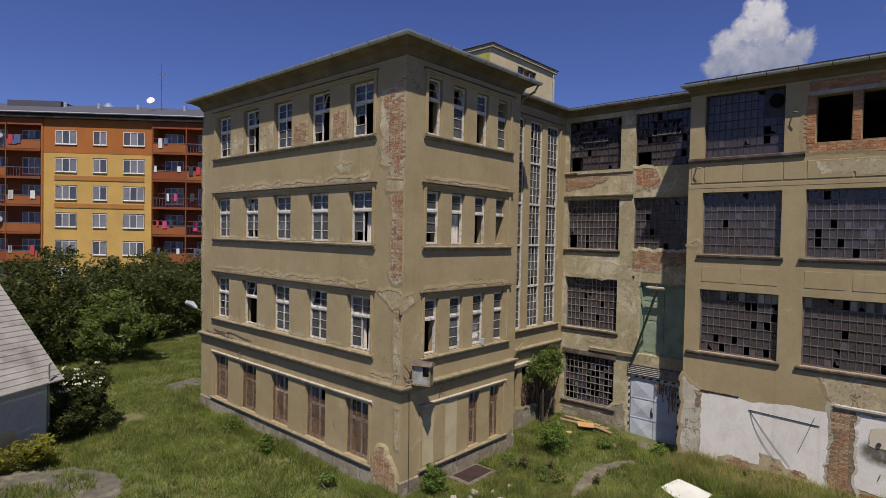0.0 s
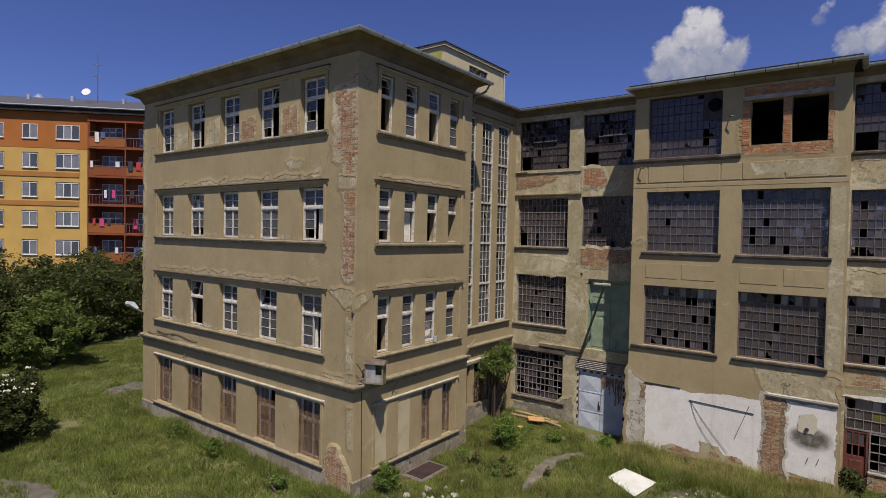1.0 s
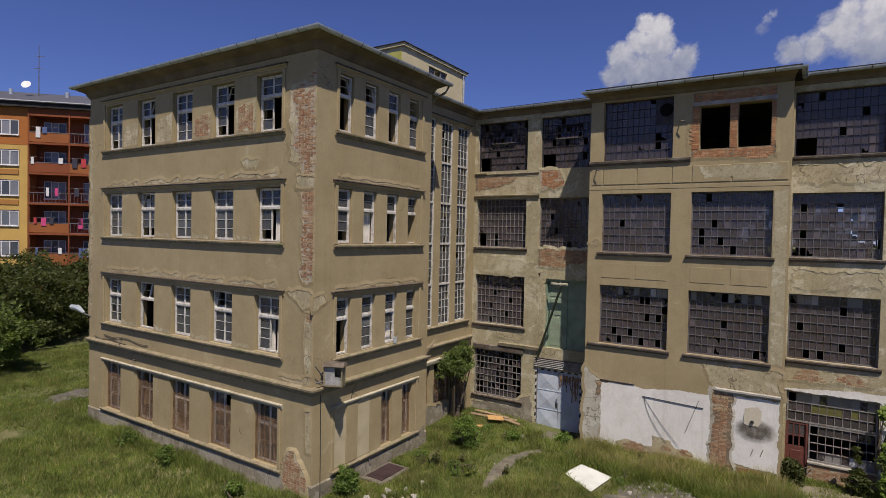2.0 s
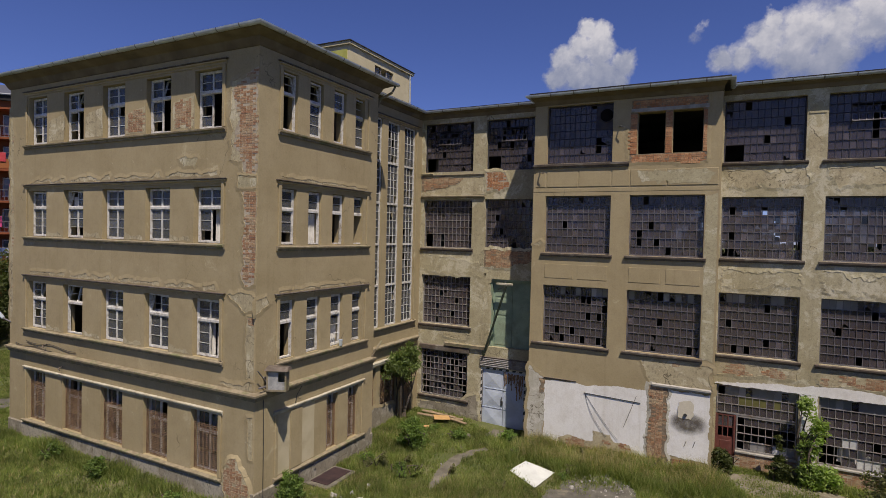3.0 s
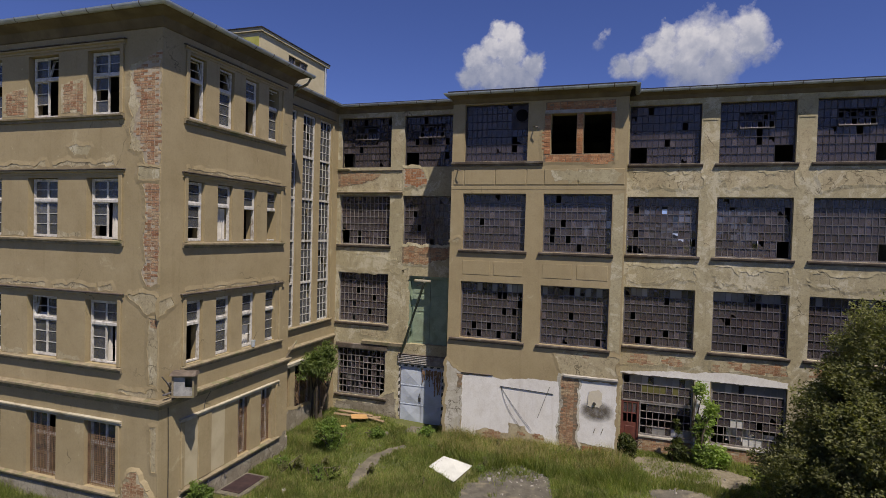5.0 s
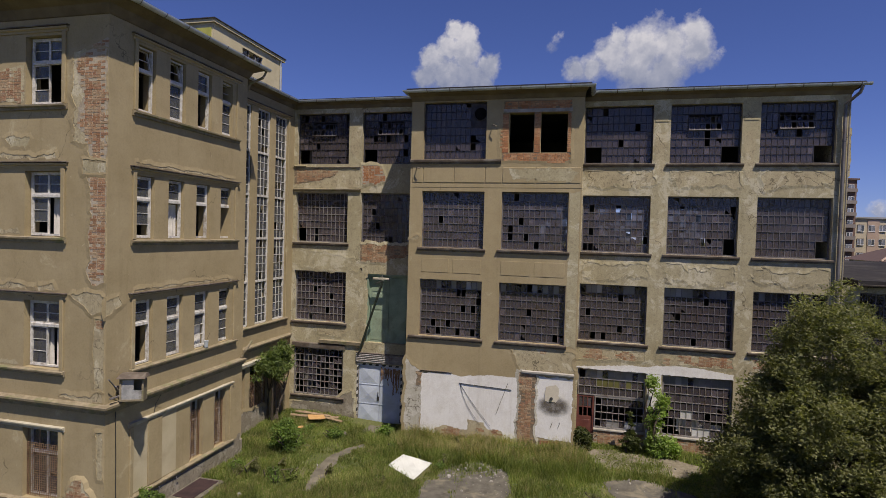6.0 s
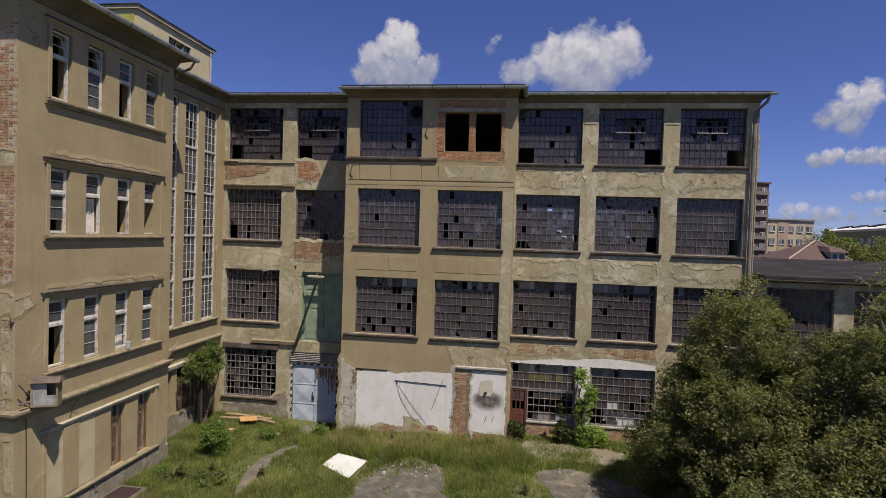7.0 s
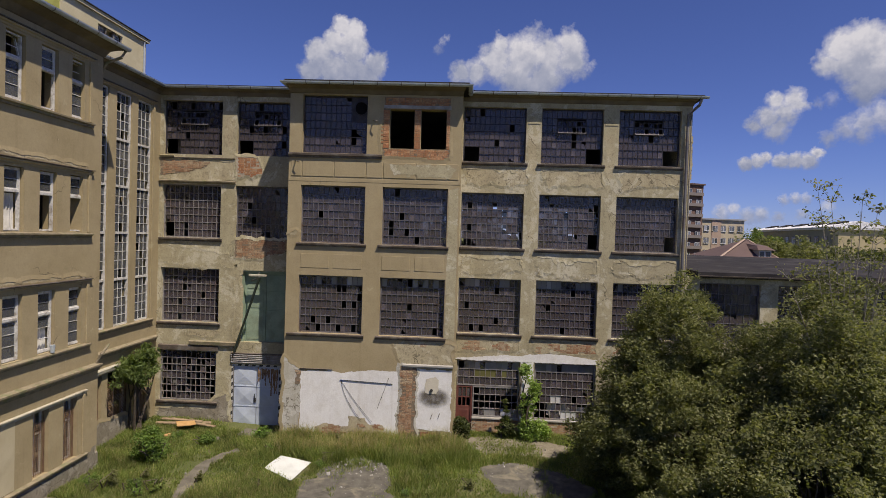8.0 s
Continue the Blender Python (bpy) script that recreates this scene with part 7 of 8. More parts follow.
# ---- the shed on the left ----
def shed():
    c = Vector((-25.3, 5.8, 0))
    u = Vector((0.47, -0.883, 0))   # along the front, away from the visible corner
    b = Vector((-0.883, -0.47, 0))  # towards the back
    wallm = plaster("blue_white_render", (0.42, 0.45, 0.49), (0.50, 0.53, 0.56), (0.56, 0.57, 0.58), (0.35, 0.36, 0.38), 0.62)
    sheet = worn("weathered_roof_sheet", (0.25, 0.245, 0.235), (0.37, 0.36, 0.345), 1.6, 0.85, stains=(0.17, 0.165, 0.155))
    s = thing("shed", c, "pale blue-white rendered shed with a steep weathered board roof", "shed")

    def q(p, d, z):
        return c + u * p + b * d + Vector((0, 0, z))

    L, D, E_, R_ = 9.0, 8.0, 3.15, 7.6
    bm = bmesh.new()
    solid(bm, [q(0, 0, -0.3), q(L, 0, -0.3), q(L, 0.3, -0.3), q(0, 0.3, -0.3), q(0, 0, E_), q(L, 0, E_), q(L, 0.3, E_), q(0, 0.3, E_)])
    part("wall", bm, wallm, s)
    bm = bmesh.new()
    a0 = [q(0, 0.301, -0.3), q(0, D, -0.3), q(0, D, E_), q(0, D / 2, R_ - 0.2), q(0, 0.301, E_)]
    a1 = [p + u * 0.3 for p in a0]
    v0, v1 = [bm.verts.new(p) for p in a0], [bm.verts.new(p) for p in a1]
    bm.faces.new(v0)
    bm.faces.new(v1)
    for i in range(5):
        bm.faces.new([v0[i], v0[(i + 1) % 5], v1[(i + 1) % 5], v1[i]])
    part("gable", bm, wallm, s)
    slope = (R_ - E_) / (D / 2)
    n = 27
    for k in range(n):
        d0, d1 = -0.45 + (D / 2 + 0.45) * k / n, -0.45 + (D / 2 + 0.45) * (k + 1) / n - 0.006
        bm = bmesh.new()
        lo = [q(-0.35, d0, E_ + slope * d0 + 0.03), q(L, d0, E_ + slope * d0 + 0.03), q(L, d1, E_ + slope * d1 + 0.01), q(-0.35, d1, E_ + slope * d1 + 0.01)]
        solid(bm, lo + [p + Vector((0, 0, 0.045)) for p in lo])
        part("roof_board", bm, sheet, s)
    bm = bmesh.new()
    lo = [q(-0.35, D / 2, R_), q(L, D / 2, R_), q(L, D + 0.4, E_ - 0.3), q(-0.35, D + 0.4, E_ - 0.3)]
    solid(bm, lo + [p + Vector((0, 0, 0.05)) for p in lo])
    part("roof_back", bm, sheet, s)
    bm = bmesh.new()
    tube(bm, [q(0.25, -0.42, E_ - 0.3), q(0.25, -0.42, E_ + 0.25), q(0.15, -0.42, E_ + 0.3)], [0.03, 0.03, 0.03], 6)
    part("hook", bm, STEEL, s)
    part("rain_pipe", tube(bmesh.new(), [q(-0.12, 0.05, E_ - 0.4), q(-0.12, 0.05, 0.9)], [0.04, 0.04], 6), STEEL_PALE, s)
    bm = bmesh.new()
    solid(bm, [q(1.25, -0.06, -0.1), q(2.4, -0.06, -0.1), q(2.4, -0.02, -0.1), q(1.25, -0.02, -0.1), q(1.25, -0.06, 1.25), q(2.4, -0.06, 1.25), q(2.4, -0.02, 1.25), q(1.25, -0.02, 1.25)])
    part("panel_door", bm, BOARDING, s, "yellowish leaning board door")


shed()


# ---- the low annex on the right ----
AX = Face("y", 24.2)
ax_open = [(9.85 + 3.28 * k, 12.4 + 3.28 * k, 4.2, 6.82) for k in range(6)]
wall("wall_annex", AX, XE + 0.01, 30.0, -0.5, 7.05, 0.35, ax_open, OCHRE_WORN, "ochre rendered wall of the low annex")
for k, o in enumerate(ax_open[:4]):
    factory_window(AX, o[0], o[1], o[2], o[3], 450 + k, cols=9, rows=6, broken=0.03, depth=0.18)
bm = bmesh.new()
solid(bm, [Vector(p) for p in ((9.62, 23.84, 7.06), (30.4, 23.84, 7.06), (30.4, 36.0, 7.5), (9.62, 36.0, 7.5), (9.62, 23.84, 7.3), (30.4, 23.84, 7.3), (30.4, 36.0, 7.75), (9.62, 36.0, 7.75))])
tagged(part("roof_annex", bm, ROOF), "low dark felt roof of the annex", "roof", kind="structure")
gutter([(9.62, 23.76), (30.4, 23.76)], 7.16, 0.07, "dark gutter along the annex eave", SILL)
wall("wall_annex_back", Face("y", 36.0), XE + 0.01, 30.0, -0.5, 7.4, 0.3, [], INSIDE, "rear wall of the annex")
wall("wall_annex_end", Face("x", 30.0), 24.56, 35.69, -0.5, 7.05, 0.3, [], OCHRE_WORN, "end wall of the annex")
tagged(part("floor_9", box(None, 9.6, 29.6, 24.6, 35.6, 3.2, 3.45), CONCRETE), "bare concrete floor inside the annex", "floor", kind="structure")


# ---- houses farther off ----
def paint(name, c, k=0.85):
    return worn(name, tuple(v * k for v in c), c, 0.6, 0.85, 0, 0.1)


P_ORANGE = paint("orange_facade", (0.39, 0.14, 0.036))
P_BALCONY = paint("dull_orange_balcony", (0.30, 0.105, 0.035))
P_BAND = paint("ochre_band", (0.40, 0.19, 0.055))
P_YELLOW = paint("yellow_facade", (0.55, 0.36, 0.11))
P_BROWN = paint("brick_red_facade", (0.24, 0.07, 0.028))
P_DULL = paint("dull_brown_facade", (0.16, 0.10, 0.08))
P_LOGGIA = paint("grey_brown_loggia", (0.21, 0.185, 0.175))
P_CREAM = paint("cream_facade", (0.52, 0.45, 0.33))
P_PINK = paint("pink_facade", (0.44, 0.33, 0.26))
P_TILE = paint("red_brown_tiles", (0.125, 0.085, 0.078))
P_WHITE = paint("white_window_frame", (0.72, 0.72, 0.72))
P_GREY = paint("grey_metal", (0.33, 0.34, 0.36))
P_OLIVE = paint("olive_facade", (0.30, 0.28, 0.20))
WINDOW_NET = glass_mat("curtained_glass", (0.15, 0.16, 0.185), 0.1, (0.8, 0.8, 0.8))
WINDOW_DARK = glass_mat("flat_window_glass", (0.06, 0.07, 0.085), 0.15, (0.8, 0.8, 0.8))
CLOTH = [worn("cloth_%s" % n, tuple(v * 0.8 for v in c), c, 5, 0.9) for n, c in (("pink", (0.62, 0.08, 0.22)), ("white", (0.72, 0.72, 0.72)), ("red", (0.5, 0.06, 0.07)), ("blue", (0.10, 0.14, 0.28)), ("dark", (0.05, 0.05, 0.07)))]


class Frame2:
    """A facade standing at any angle."""

    def __init__(self, at, yaw):
        self.at = Vector(at)
        self.u = Vector((math.cos(radians(yaw)), math.sin(radians(yaw)), 0))
        self.n = Vector((self.u.y, -self.u.x, 0))
        self.axis, self.yaw = "any", yaw

    def p(self, u, d, z):
        return self.at + self.u * u + self.n * d + Vector((0, 0, z))


def flat_window(f, house, u0, u1, z0, z1, lights, d=0.0):
    # Dark sheet wider than the frame paints in the shade of a recessed reveal.
    w = part("window", box(f, u0 - 0.07, u1 + 0.05, d - 0.1, d - 0.05, z0 - 0.02, z1 + 0.09), CLOTH[4], house)
    part("sill", box(f, u0 - 0.05, u1 + 0.05, d - 0.06, d + 0.06, z0 - 0.06, z0), P_WHITE, w)
    bm = bmesh.new()
    n = lights
    for k in range(n + 1):
        u = u0 + (u1 - u0) * k / n
        g = 0.042 if 0 < k < n else 0.024
        bx(bm, f, u - g, u + g, d - 0.08, d + 0.01, z0, z1)
    bx(bm, f, u0 + 0.05, u1 - 0.05, d - 0.08, d + 0.005, z0, z0 + 0.07)
    bx(bm, f, u0 + 0.05, u1 - 0.05, d - 0.08, d + 0.005, z1 - 0.06, z1)
    part("frame", bm, P_WHITE, w)
    for k in range(n):
        a, b = u0 + (u1 - u0) * k / n + 0.05, u0 + (u1 - u0) * (k + 1) / n - 0.05
        part("pane", box(f, a, b, d - 0.05, d - 0.03, z0 + 0.07, z1 - 0.06), WINDOW_NET if (k * 7 + int(abs(z0) * 13) + int(abs(u0) * 5)) % 5 < 3 else WINDOW_DARK, w)


def flats():
    f = Frame2((-63.5, 19.2, 0), 44.8)
    h = thing("apartment_building", (-63.5, 19.2, 0), "five-storey yellow and orange panel apartment block with balconies", "apartment building")
    zs = [17.6 - 2.77 * k for k in range(6)]
    wins = ((-4.6, -2.55, 3), (-0.9, 0.4, 2), (2.05, 4.1, 3))
    part("wall", box(f, -5.8, 4.9, -11, -0.12, -1, 16.0), P_YELLOW, h, "yellow middle section")
    part("wall", box(f, -5.8, 4.9, -11, -0.1, 16.0, 19.4), P_ORANGE, h, "orange top storey")
    for a, b in ((-22.0, -5.8), (4.9, 22.0)):
        part("wall", box(f, a, b, -11, -1.3, -1, 19.4), P_BROWN, h, "brick-red recessed balcony section")
        part("wall", box(f, a, b, -1.3, 0.05, 18.7, 19.4), P_BROWN, h)
    for a, b in ((-5.95, -5.78), (4.88, 5.05)):
        part("wall", box(f, a, b, -1.3, 0.02, -1, 19.4), P_ORANGE, h)
    part("roof", box(f, -22.3, 22.3, -11.3, 0.35, 19.4, 19.9), ROOF, h, "dark roof edge")
    slate = paint("slate_sheet", (0.085, 0.09, 0.115))
    roof_ = part("roof", solid(bmesh.new(), [f.p(u, d, z) for u, d, z in ((-22.3, 0.4, 19.9), (22.3, 0.4, 19.9), (22.3, -11, 19.9), (-22.3, -11, 19.9), (-22.3, 0.4, 19.98), (22.3, 0.4, 19.98), (22.3, -6, 22.0), (-22.3, -6, 22.0))]), slate, h, "low grey sheet roof")
    part("gutter", tube(bmesh.new(), [f.p(-22.3, 0.45, 19.92), f.p(22.3, 0.45, 19.92)], [0.09, 0.09], 6), P_GREY, h)
    for a in (-2.5, 1.6, 6.5, -6.0):
        part("vent", tube(bmesh.new(), [f.p(a, -4, 21.2), f.p(a, -4, 21.85)], [0.16, 0.19], 8), ZINC, roof_)
    part("mast", tube(bmesh.new(), [f.p(4.0, -4, 21.3), f.p(4.0, -4, 26.3)], [0.05, 0.03], 5), STEEL, roof_)
    for z in (24.0, 25.2):
        part("antenna_rod", tube(bmesh.new(), [f.p(3.6, -4, z), f.p(4.4, -4, z)], [0.025, 0.025], 4), STEEL, roof_)
    part("dish", tube(bmesh.new(), [f.p(3.2, -3.6, 22.15), f.p(3.2, -3.4, 22.2), f.p(3.2, -3.3, 22.25)], [0.05, 0.3, 0.42], 14), P_WHITE, roof_)
    part("penthouse", box(f, -12, -6.5, -8, -4, 20.8, 22.0), slate, roof_)
    rng = random.Random(9)
    for j, z in enumerate(zs):
        for a, b, n in wins:
            flat_window(f, h, a, b, z - 0.72, z + 0.64, n, -0.06)
        if j in (1, 2):
            part("band", box(f, -4.7, 4.1, -0.121, -0.06, z - 1.55, z - 1.1), P_BAND, h)
        for side in (0, 1):
            for k in range(3):
                a = 5.0 + 3.35 * k if side else -5.9 - 3.35 * (k + 1)
                b = a + 3.3
                part("slab", box(f, a, b, -1.3, 0.15, z - 1.5, z - 1.32), P_BROWN, h)
                bal = part("balcony", box(f, a, b, 0.05, 0.12, z - 1.28, z - 0.45 - 0.0), P_BALCONY if rng.random() < 0.7 else (P_CREAM if rng.random() < 0.3 else P_BROWN), h) if rng.random() < 0.62 else balustrade(f, a, b, z, h)
                part("hand_rail", box(f, a, b, 0.04, 0.14, z - 0.42, z - 0.35), STEEL, bal)
                part("post", box(f, a - 0.08, a + 0.03, 0.03, 0.14, z - 1.5, z + 1.3), P_BROWN, h)
                flat_window(f, h, a + 0.7, a + 2.5, z - 0.9, z + 0.75, 3, -1.25)
                if rng.random() < 0.32:
                    part("washing_line", tube(bmesh.new(), [f.p(a, 0.1, z + 0.1), f.p(b, 0.1, z + 0.1)], [0.012, 0.012], 4), STEEL, bal)
                    for _ in range(rng.randint(2, 4)):
                        u = rng.uniform(a + 0.2, b - 0.8)
                        w = rng.uniform(0.22, 0.48)
                        part("washing", box(f, u, u + w, 0.16, 0.19, z - rng.uniform(0.45, 0.9), z + 0.08), rng.choice(CLOTH[1:] + CLOTH[1:2] * 2 + CLOTH[3:] + CLOTH[:1]), bal, "hanging washing")
                if rng.random() < 0.12:
                    part("dish", tube(bmesh.new(), [f.p(b - 0.5, 0.2, z - 0.1), f.p(b - 0.48, 0.32, z - 0.08), f.p(b - 0.46, 0.36, z - 0.06)], [0.05, 0.24, 0.32], 12), P_GREY, bal)


def balustrade(f, a, b, z, h):
    bal = part("balcony", box(f, a, b, 0.05, 0.11, z - 1.31, z - 1.27), STEEL, h)
    u = a + 0.1
    while u < b:
        part("baluster", box(f, u - 0.015, u + 0.015, 0.07, 0.1, z - 1.27, z - 0.42), STEEL, bal)
        u += 0.3
    return bal


flats()


def block(name, at, yaw, length, depth, top, rows, cols, wall_m, roof_m, label, win_h=1.3, fill=0.62, stripes=(), z_first=2.0, over=0.3):
    """A plain distant house with rows of built windows."""
    f = Frame2(at, yaw)
    h = thing(name, at, label, "building")
    part("wall", box(f, 0, length, -depth, -0.1, -1, top), wall_m, h)
    part("roof", box(f, -over, length + over, -depth - over, over, top, top + 0.35), roof_m, h)
    for a, b, m in stripes:
        part("wall", box(f, a, b, -0.11, 0.02, -1, top - 0.01), m, h)
    step = (top - z_first) / rows
    for j in range(rows):
        for k in range(cols):
            w = length / cols
            flat_window(f, h, k * w + w * (1 - fill) / 2, (k + 1) * w - w * (1 - fill) / 2, z_first + j * step + 0.3, z_first + j * step + 0.3 + win_h, 2, 0.06)
    return f, h


f, h = block("tower_block", (52.6, 140, 0), 20, 5.6, 12, 23.0, 8, 2, P_DULL, P_TILE, "tall brown panel tower block with loggias", 1.3, 0.5)
for j in range(8):
    part("loggia", box(f, 0.3, 5.3, 0.05, 0.5, 2.2 + j * 2.62 - 0.2, 2.2 + j * 2.62 + 0.55), P_LOGGIA, h)
block("apartment_building", (60.8, 149, 0), 8, 11.6, 11, 14.9, 4, 5, P_CREAM, P_GREY, "cream apartment block with a pink stair section", 1.4, 0.6, stripes=((2.6, 5.2, P_PINK),))
f, h = block("school_building", (80.9, 164.0, 0), 259.5, 50.0, 12, 12.3, 3, 12, P_OLIVE, P_WHITE, "long olive school building with a white metal roof", 1.6, 0.5)
part("roof", solid(bmesh.new(), [f.p(u, d, z) for u, d, z in ((-0.5, 0.5, 12.65), (50.5, 0.5, 12.65), (50.5, -12.5, 12.65), (-0.5, -12.5, 12.65), (-0.5, 0.5, 12.75), (50.5, 0.5, 12.75), (50.5, -5, 14.0), (-0.5, -5, 14.0))]), P_WHITE, h, "sloping white metal roof")
for k in range(5):
    part("skylight", solid(bmesh.new(), [f.p(u, d, z) for u, d, z in ((3 + 9.8 * k, -2.4, 13.2), (8 + 9.8 * k, -2.4, 13.2), (8 + 9.8 * k, -4.4, 13.7), (3 + 9.8 * k, -4.4, 13.7), (3 + 9.8 * k, -2.4, 13.6), (8 + 9.8 * k, -2.4, 13.6), (8 + 9.8 * k, -4.4, 14.15), (3 + 9.8 * k, -4.4, 14.15))]), ROOF, h, "dark long skylight")
f, h = block("gable_house", (72.0, 112.5, 0), -8, 30, 10, 12.2, 1, 2, paint("pale_yellow_facade", (0.56, 0.47, 0.28)), P_WHITE, "pale yellow end wing of the school", 1.2, 0.2)


def hip_house():
    h = thing("villa", (28.5, 62, 0), "villa with a hipped red-brown roof and a white dormer", "house")
    x0, x1, y0, y1, e, r = 25.8, 31.6, 58.5, 66.5, 7.2, 9.1
    part("wall", box(None, x0 + 0.5, x1 - 0.5, y0 + 0.5, y1 - 0.5, -0.5, e), P_CREAM, h)
    bm = bmesh.new()
    b = [bm.verts.new(p) for p in ((x0, y0, e), (x1, y0, e), (x1, y1, e), (x0, y1, e))]
    t = [bm.verts.new(p) for p in ((30.0, 62.4, r), (30.5, 62.9, r))]
    for q in ((b[0], b[1], t[1], t[0]), (b[1], b[2], t[1]), (b[2], b[3], t[0], t[1]), (b[3], b[0], t[0]), (b[3], b[2], b[1], b[0])):
        bm.faces.new(q)
    part("roof", bm, P_TILE, h)
    part("ridge", tube(bmesh.new(), [(x0, y0, e + 0.04), (30.0, 62.4, r + 0.03)], [0.1, 0.1], 5), P_PINK, h)
    part("ridge", tube(bmesh.new(), [(x1, y0, e + 0.04), (30.5, 62.9, r + 0.03)], [0.1, 0.1], 5), P_PINK, h)
    d = part("dormer", box(None, 29.8, 31.1, 58.9, 62.0, 7.15, 8.05), P_CREAM, h)
    part("dormer_roof", solid(bmesh.new(), [Vector(p) for p in ((29.6, 58.6, 8.05), (31.35, 58.6, 8.05), (31.35, 62.3, 8.15), (29.6, 62.3, 8.15), (29.95, 59.6, 8.5), (30.95, 59.6, 8.5), (30.95, 62.3, 8.7), (29.95, 62.3, 8.7))]), P_TILE, d)
    for u in (29.87, 30.48):
        part("dormer_window", box(None, u, u + 0.55, 58.86, 58.9, 7.3, 7.98), P_WHITE, d)
        part("dormer_pane", box(None, u + 0.07, u + 0.48, 58.83, 58.86, 7.37, 7.9), WINDOW_DARK, d)
    h2 = thing("villa", (52, 62, 0), "grey-roofed villa behind garden trees", "house")
    part("wall", box(None, 48.0, 55.0, 58, 66, -0.5, 6.3), P_CREAM, h2)
    part("roof", solid(bmesh.new(), [Vector(p) for p in ((47.5, 57.5, 6.3), (55.5, 57.5, 6.3), (55.5, 66.5, 6.3), (47.5, 66.5, 6.3), (50, 61, 8.3), (53, 61, 8.3), (53, 63, 8.3), (50, 63, 8.3))]), P_TILE, h2)


hip_house()


# ---- clouds, far behind everything ----
def cloud_mat(puffs, seed, soft):
    """A heap of round puffs with billowed edges; it glows, its light painted white above, its shade blue-grey in the
    hollows and below.
    """
    n = Nodes("cloud")

    def math_(op, a, b=0.0, c=0.0):
        m = n.t.nodes.new("ShaderNodeMath")
        m.operation = op
        for s, v in zip(m.inputs, (a, b, c)):
            n.put(s, v)
        return m.outputs[0]

    def vec(op, a, b):
        m = n.t.nodes.new("ShaderNodeVectorMath")
        m.operation = op
        n.put(m.inputs[0], a)
        n.put(m.inputs[1], b)
        return m

    shift = vec("ADD", n.co, (seed * 0.73, seed * 0.31, seed * 0.17)).outputs[0]
    size = sum(p[2] for p in puffs) / len(puffs)
    billow = n.t.nodes.new("ShaderNodeTexNoise")
    billow.inputs["Scale"].default_value, billow.inputs["Detail"].default_value, billow.inputs["Roughness"].default_value = 1.1 / size, 6, 0.55
    n.link(shift, billow.inputs["Vector"])
    push = vec("SCALE", vec("SUBTRACT", billow.outputs["Color"], (0.5, 0.5, 0.5)).outputs[0], (0, 0, 0))
    push.inputs["Scale"].default_value = size * (0.9 + 0.5 * soft)
    at = vec("ADD", n.co, push.outputs[0]).outputs[0]
    near = None
    for x, z, r in puffs:
        flat = vec("MULTIPLY", at, (1, 0, 1)).outputs[0]
        d = math_("DIVIDE", vec("DISTANCE", flat, (x, 0, z)).outputs["Value"], r)
        near = d if near is None else math_("SMOOTH_MIN", near, d, 0.3)
    z = n.t.nodes.new("ShaderNodeSeparateXYZ")
    n.link(at, z.inputs[0])
    lo, hi = min(p[1] - p[2] for p in puffs), max(p[1] + p[2] for p in puffs)
    height = math_("DIVIDE", math_("SUBTRACT", z.outputs["Z"], lo), hi - lo)
    fine = n.noise(3.2 / size, 7, 0.6, co=shift)
    body = math_("ADD", math_("SUBTRACT", 1.15, near), math_("MULTIPLY", math_("SUBTRACT", fine, 0.5), 0.34 + 0.3 * soft))
    alpha = n.ramp(body, [(0.0, 0.0), (min(0.98, 0.28 + 0.5 * soft), 0.96 if soft < 0.95 else 0.75 if soft < 1.4 else 0.4)])
    tone = n.ramp(math_("ADD", math_("MULTIPLY", height, 0.55), math_("ADD", math_("MULTIPLY", billow.outputs["Fac"], 0.62), math_("MULTIPLY", fine, 0.12))),
                  [(0.38, (0.25, 0.30, 0.43)), (0.62, (0.40, 0.44, 0.54)), (0.88, (0.72, 0.735, 0.77))])
    em = n.t.nodes.new("ShaderNodeEmission")
    n.link(tone, em.inputs[0])
    em.inputs[1].default_value = 0.8
    tr = n.t.nodes.new("ShaderNodeBsdfTransparent")
    m = n.t.nodes.new("ShaderNodeMixShader")
    n.link(alpha, m.inputs[0])
    n.link(tr.outputs[0], m.inputs[1])
    n.link(em.outputs[0], m.inputs[2])
    n.link(m.outputs[0], n.out.inputs["Surface"])
    return n.mat


def cloud(d, soft, seed, puffs):
    """A cloud in the direction d; puffs are (right, up, radius) in units of its distance."""
    far = 2600
    x0, x1 = min(p[0] - 2 * p[2] for p in puffs), max(p[0] + 2 * p[2] for p in puffs)
    z0, z1 = min(p[1] - 2 * p[2] for p in puffs), max(p[1] + 2 * p[2] for p in puffs)
    me = bpy.data.meshes.new("cloud")
    me.from_pydata([(x0, 0, z0), (x1, 0, z0), (x1, 0, z1), (x0, 0, z1)], [], [(0, 1, 2, 3)])
    me.materials.append(cloud_mat(puffs, seed, soft))
    ob = new("backdrop_cloud", me)
    yaw = math.atan2(-d[0], d[1])
    ob.matrix_basis = Matrix.Translation(Vector(d) * far + Vector((0, 0, 8.5))) @ Matrix.Rotation(yaw, 4, "Z") @ Matrix.Rotation(math.asin(d[2]), 4, "X") @ Matrix.Diagonal((far, far, far, 1))
    ob.visible_shadow = False
    tagged(ob, "white fair-weather cloud in the blue sky", "cloud", kind="structure")


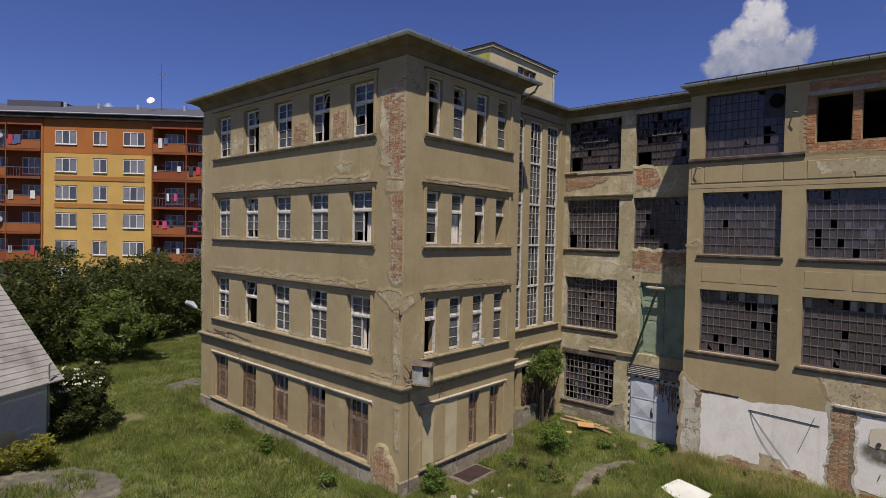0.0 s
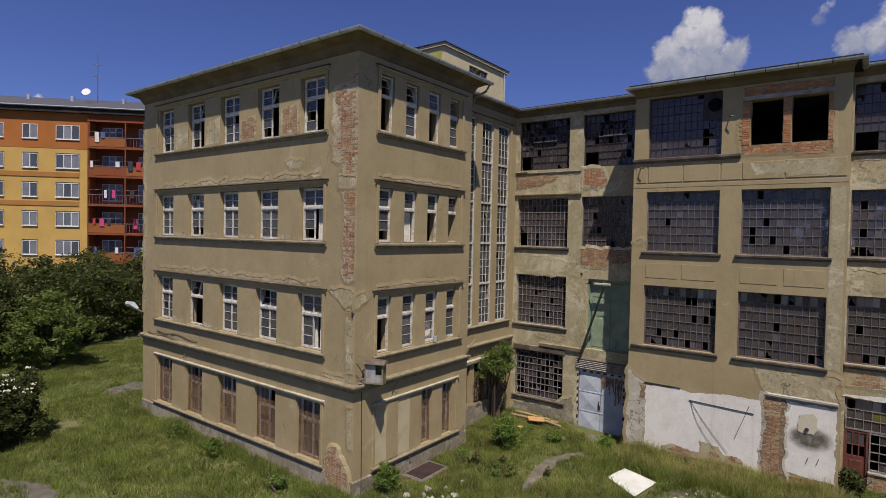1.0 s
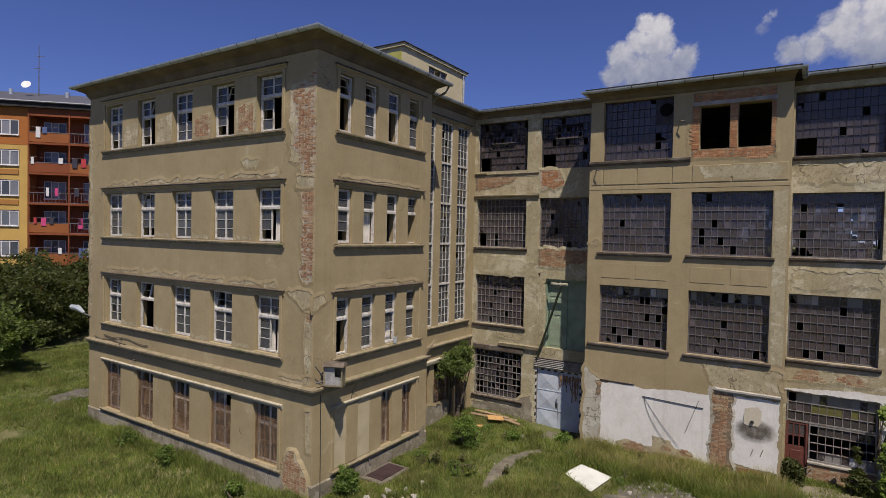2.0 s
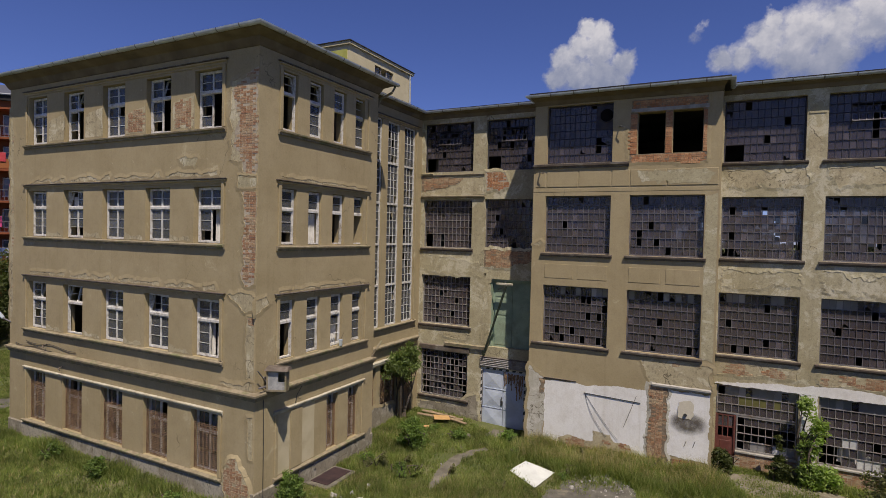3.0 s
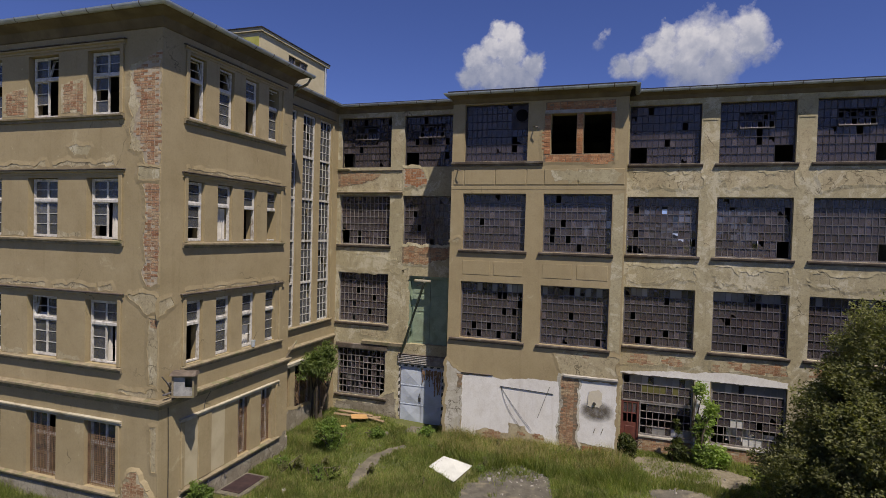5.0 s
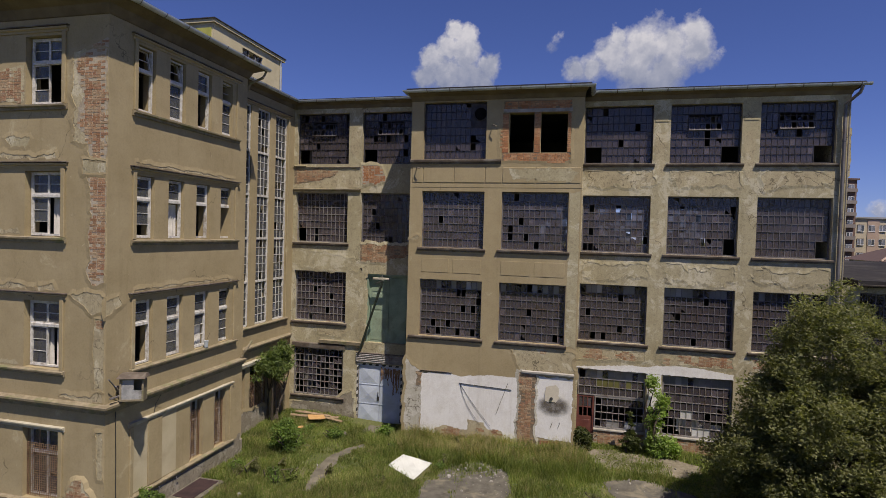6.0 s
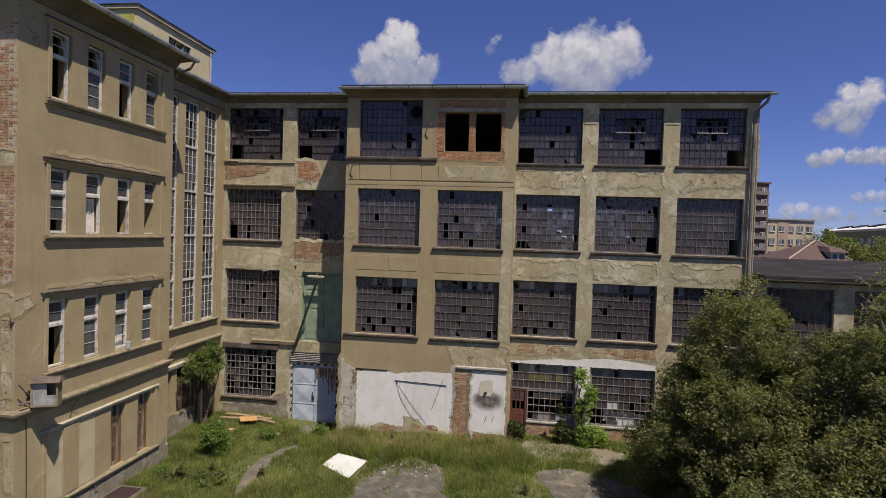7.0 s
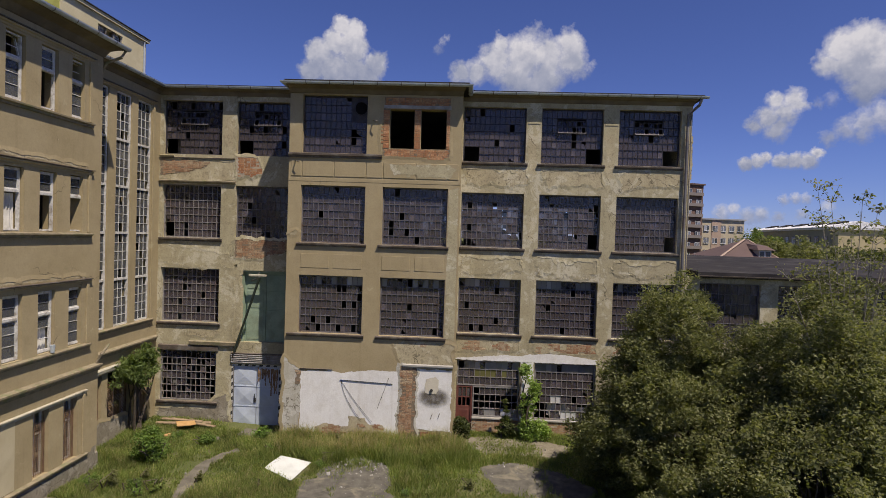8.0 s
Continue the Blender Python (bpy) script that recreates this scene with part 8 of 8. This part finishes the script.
cloud((-0.215, 0.929, 0.300), 0.35, 6, [(-0.007, 0.040, 0.016), (0.015, 0.031, 0.020), (-0.016, 0.012, 0.022), (0.014, 0.005, 0.026), (-0.042, -0.006, 0.022), (-0.053, -0.035, 0.021), (-0.015, -0.031, 0.030), (0.020, -0.035, 0.030), (0.053, -0.016, 0.021), (0.043, -0.042, 0.020)])
cloud((0.078, 0.954, 0.290), 0.7, 12, [(-0.102, -0.012, 0.020), (-0.074, -0.011, 0.023), (-0.040, 0.007, 0.034), (-0.034, 0.036, 0.016), (0.006, 0.016, 0.039), (0.044, 0.016, 0.032), (0.080, 0.032, 0.027), (0.082, 0.006, 0.029), (0.043, -0.017, 0.036), (-0.006, -0.020, 0.039), (0.028, -0.043, 0.032)])
cloud((0.097, 0.933, 0.347), 1.6, 9, [(-0.003, -0.004, 0.010), (0.006, 0.002, 0.009)])
cloud((-0.054, 0.947, 0.318), 1.6, 12, [(-0.007, -0.005, 0.009), (-0.000, 0.007, 0.008), (0.007, 0.013, 0.006)])
cloud((0.187, 0.941, 0.282), 1.8, 1, [(-0.003, -0.008, 0.008), (0.003, 0.001, 0.008), (0.008, 0.008, 0.006)])
cloud((0.535, 0.804, 0.257), 0.6, 15, [(-0.037, 0.002, 0.019), (-0.019, 0.028, 0.026), (0.001, 0.027, 0.027), (0.021, 0.018, 0.027), (-0.010, -0.002, 0.030), (0.021, -0.015, 0.033), (0.004, -0.032, 0.025)])
cloud((0.457, 0.868, 0.196), 0.9, 6, [(-0.030, -0.013, 0.014), (-0.011, -0.001, 0.019), (-0.002, 0.023, 0.015), (0.021, 0.024, 0.017), (0.010, 0.005, 0.022), (0.002, -0.019, 0.019), (0.028, 0.013, 0.014)])
cloud((0.549, 0.818, 0.173), 1.1, 1, [(-0.038, -0.013, 0.013), (-0.019, -0.002, 0.017), (0.002, 0.006, 0.020), (0.020, 0.011, 0.024), (0.000, -0.010, 0.016)])
cloud((0.467, 0.874, 0.131), 0.5, 15, [(-0.045, -0.005, 0.011), (-0.029, -0.001, 0.012), (-0.017, 0.004, 0.009), (0.002, -0.002, 0.012), (0.020, -0.003, 0.013), (0.037, -0.003, 0.013), (0.048, 0.008, 0.009)])
cloud((0.490, 0.868, 0.073), 1.2, 6, [(-0.015, -0.002, 0.008), (0.000, 0.000, 0.009), (0.013, -0.000, 0.008)])
cloud((0.421, 0.906, 0.049), 1.0, 9, [(-0.020, 0.002, 0.013), (-0.004, 0.007, 0.011), (0.016, -0.003, 0.013), (0.034, -0.001, 0.013)])
cloud((0.491, 0.870, 0.047), 1.3, 1, [(-0.021, -0.002, 0.009), (0.009, 0.003, 0.009), (0.040, 0.014, 0.009)])
cloud((0.509, 0.834, 0.211), 1.7, 9, [(0.005, 0.003, 0.011), (-0.010, -0.002, 0.008)])
cloud((-0.940, 0.291, 0.177), 0.8, 12, [(-0.006, -0.002, 0.006), (0.001, 0.002, 0.007), (0.007, -0.000, 0.006)])


# ---- bare bricks, one by one ----
def brick_mesh(w, material, seed):
    rng = random.Random(seed)
    bm = box(None, -w / 2, w / 2, -0.006, 0.0, -0.032, 0.032)
    for v in bm.verts:
        v.co += Vector((rng.uniform(-1, 1), 0, rng.uniform(-1, 1))) * 0.008
        if v.co.y < -0.003:
            v.co.y += rng.uniform(0, 0.003)
    bmesh.ops.recalc_face_normals(bm, faces=bm.faces)
    me = bpy.data.meshes.new("brick")
    bm.to_mesh(me)
    bm.free()
    me.materials.append(material)
    return me


BRICKS = {}
for face, line, parent, material, cover, seed, d0 in PATCHES:
    rng = random.Random(seed)
    us, zs = [p[0] for p in line], [p[1] for p in line]
    row = 0
    z = math.floor(min(zs) / 0.077) * 0.077 + 0.001
    holder = bpy.data.objects[parent]
    openings = r_open if parent == "wall_risalit" else ()
    while z < max(zs):
        head = row % 2
        u = math.floor(min(us) / 0.454) * 0.454 + 0.227 * (row % 2) + rng.uniform(-0.01, 0.01)
        while u < max(us):
            step = 0.136 if head else 0.262
            u += step / 2
            ok = all(inside(line, u + a * step * 0.4, z) for a in (-1, 1))
            if ok and not any(a - step * 0.5 - 0.01 < u < b + step * 0.5 + 0.01 and c - 0.03 < z < e + 0.03 for a, b, c, e in openings):
                hole = noise.noise((u * 1.6 + seed, z * 1.6, 3.0)) * 0.5 + 0.5
                if hole > cover * 0.9 and rng.random() > 0.04:
                    key = (head, material.name, rng.randrange(6))
                    if key not in BRICKS:
                        BRICKS[key] = brick_mesh(0.118 if head else 0.242, material, len(BRICKS))
                    ob = new("brick", BRICKS[key])
                    ob.matrix_basis = Matrix.Translation(face.p(u, d0 + rng.uniform(-0.001, 0.002), z)) @ (pose(0, 0, 0, 0, 0, 90) if face.axis == "x" else Matrix())
                    under(ob, holder)
            u += step / 2
        z += 0.077
        row += 1

for a, b in ((-3.64, -3.39), (-2.37, -2.13), (-1.07, -0.94)):
    rng = random.Random(int(a * 100))
    kinds = [brick_mesh(b - a - 0.01, BRICK_BRIGHT, i) for i in range(3)]
    z = 11.97
    while z < 13.5:
        ob = new("brick", rng.choice(kinds))
        ob.matrix_basis = Matrix.Translation(RIS.p((a + b) / 2 + rng.uniform(-0.006, 0.006), 0.008 + rng.uniform(0, 0.005), z))
        under(ob, bpy.data.objects["wall_risalit"])
        z += 0.077
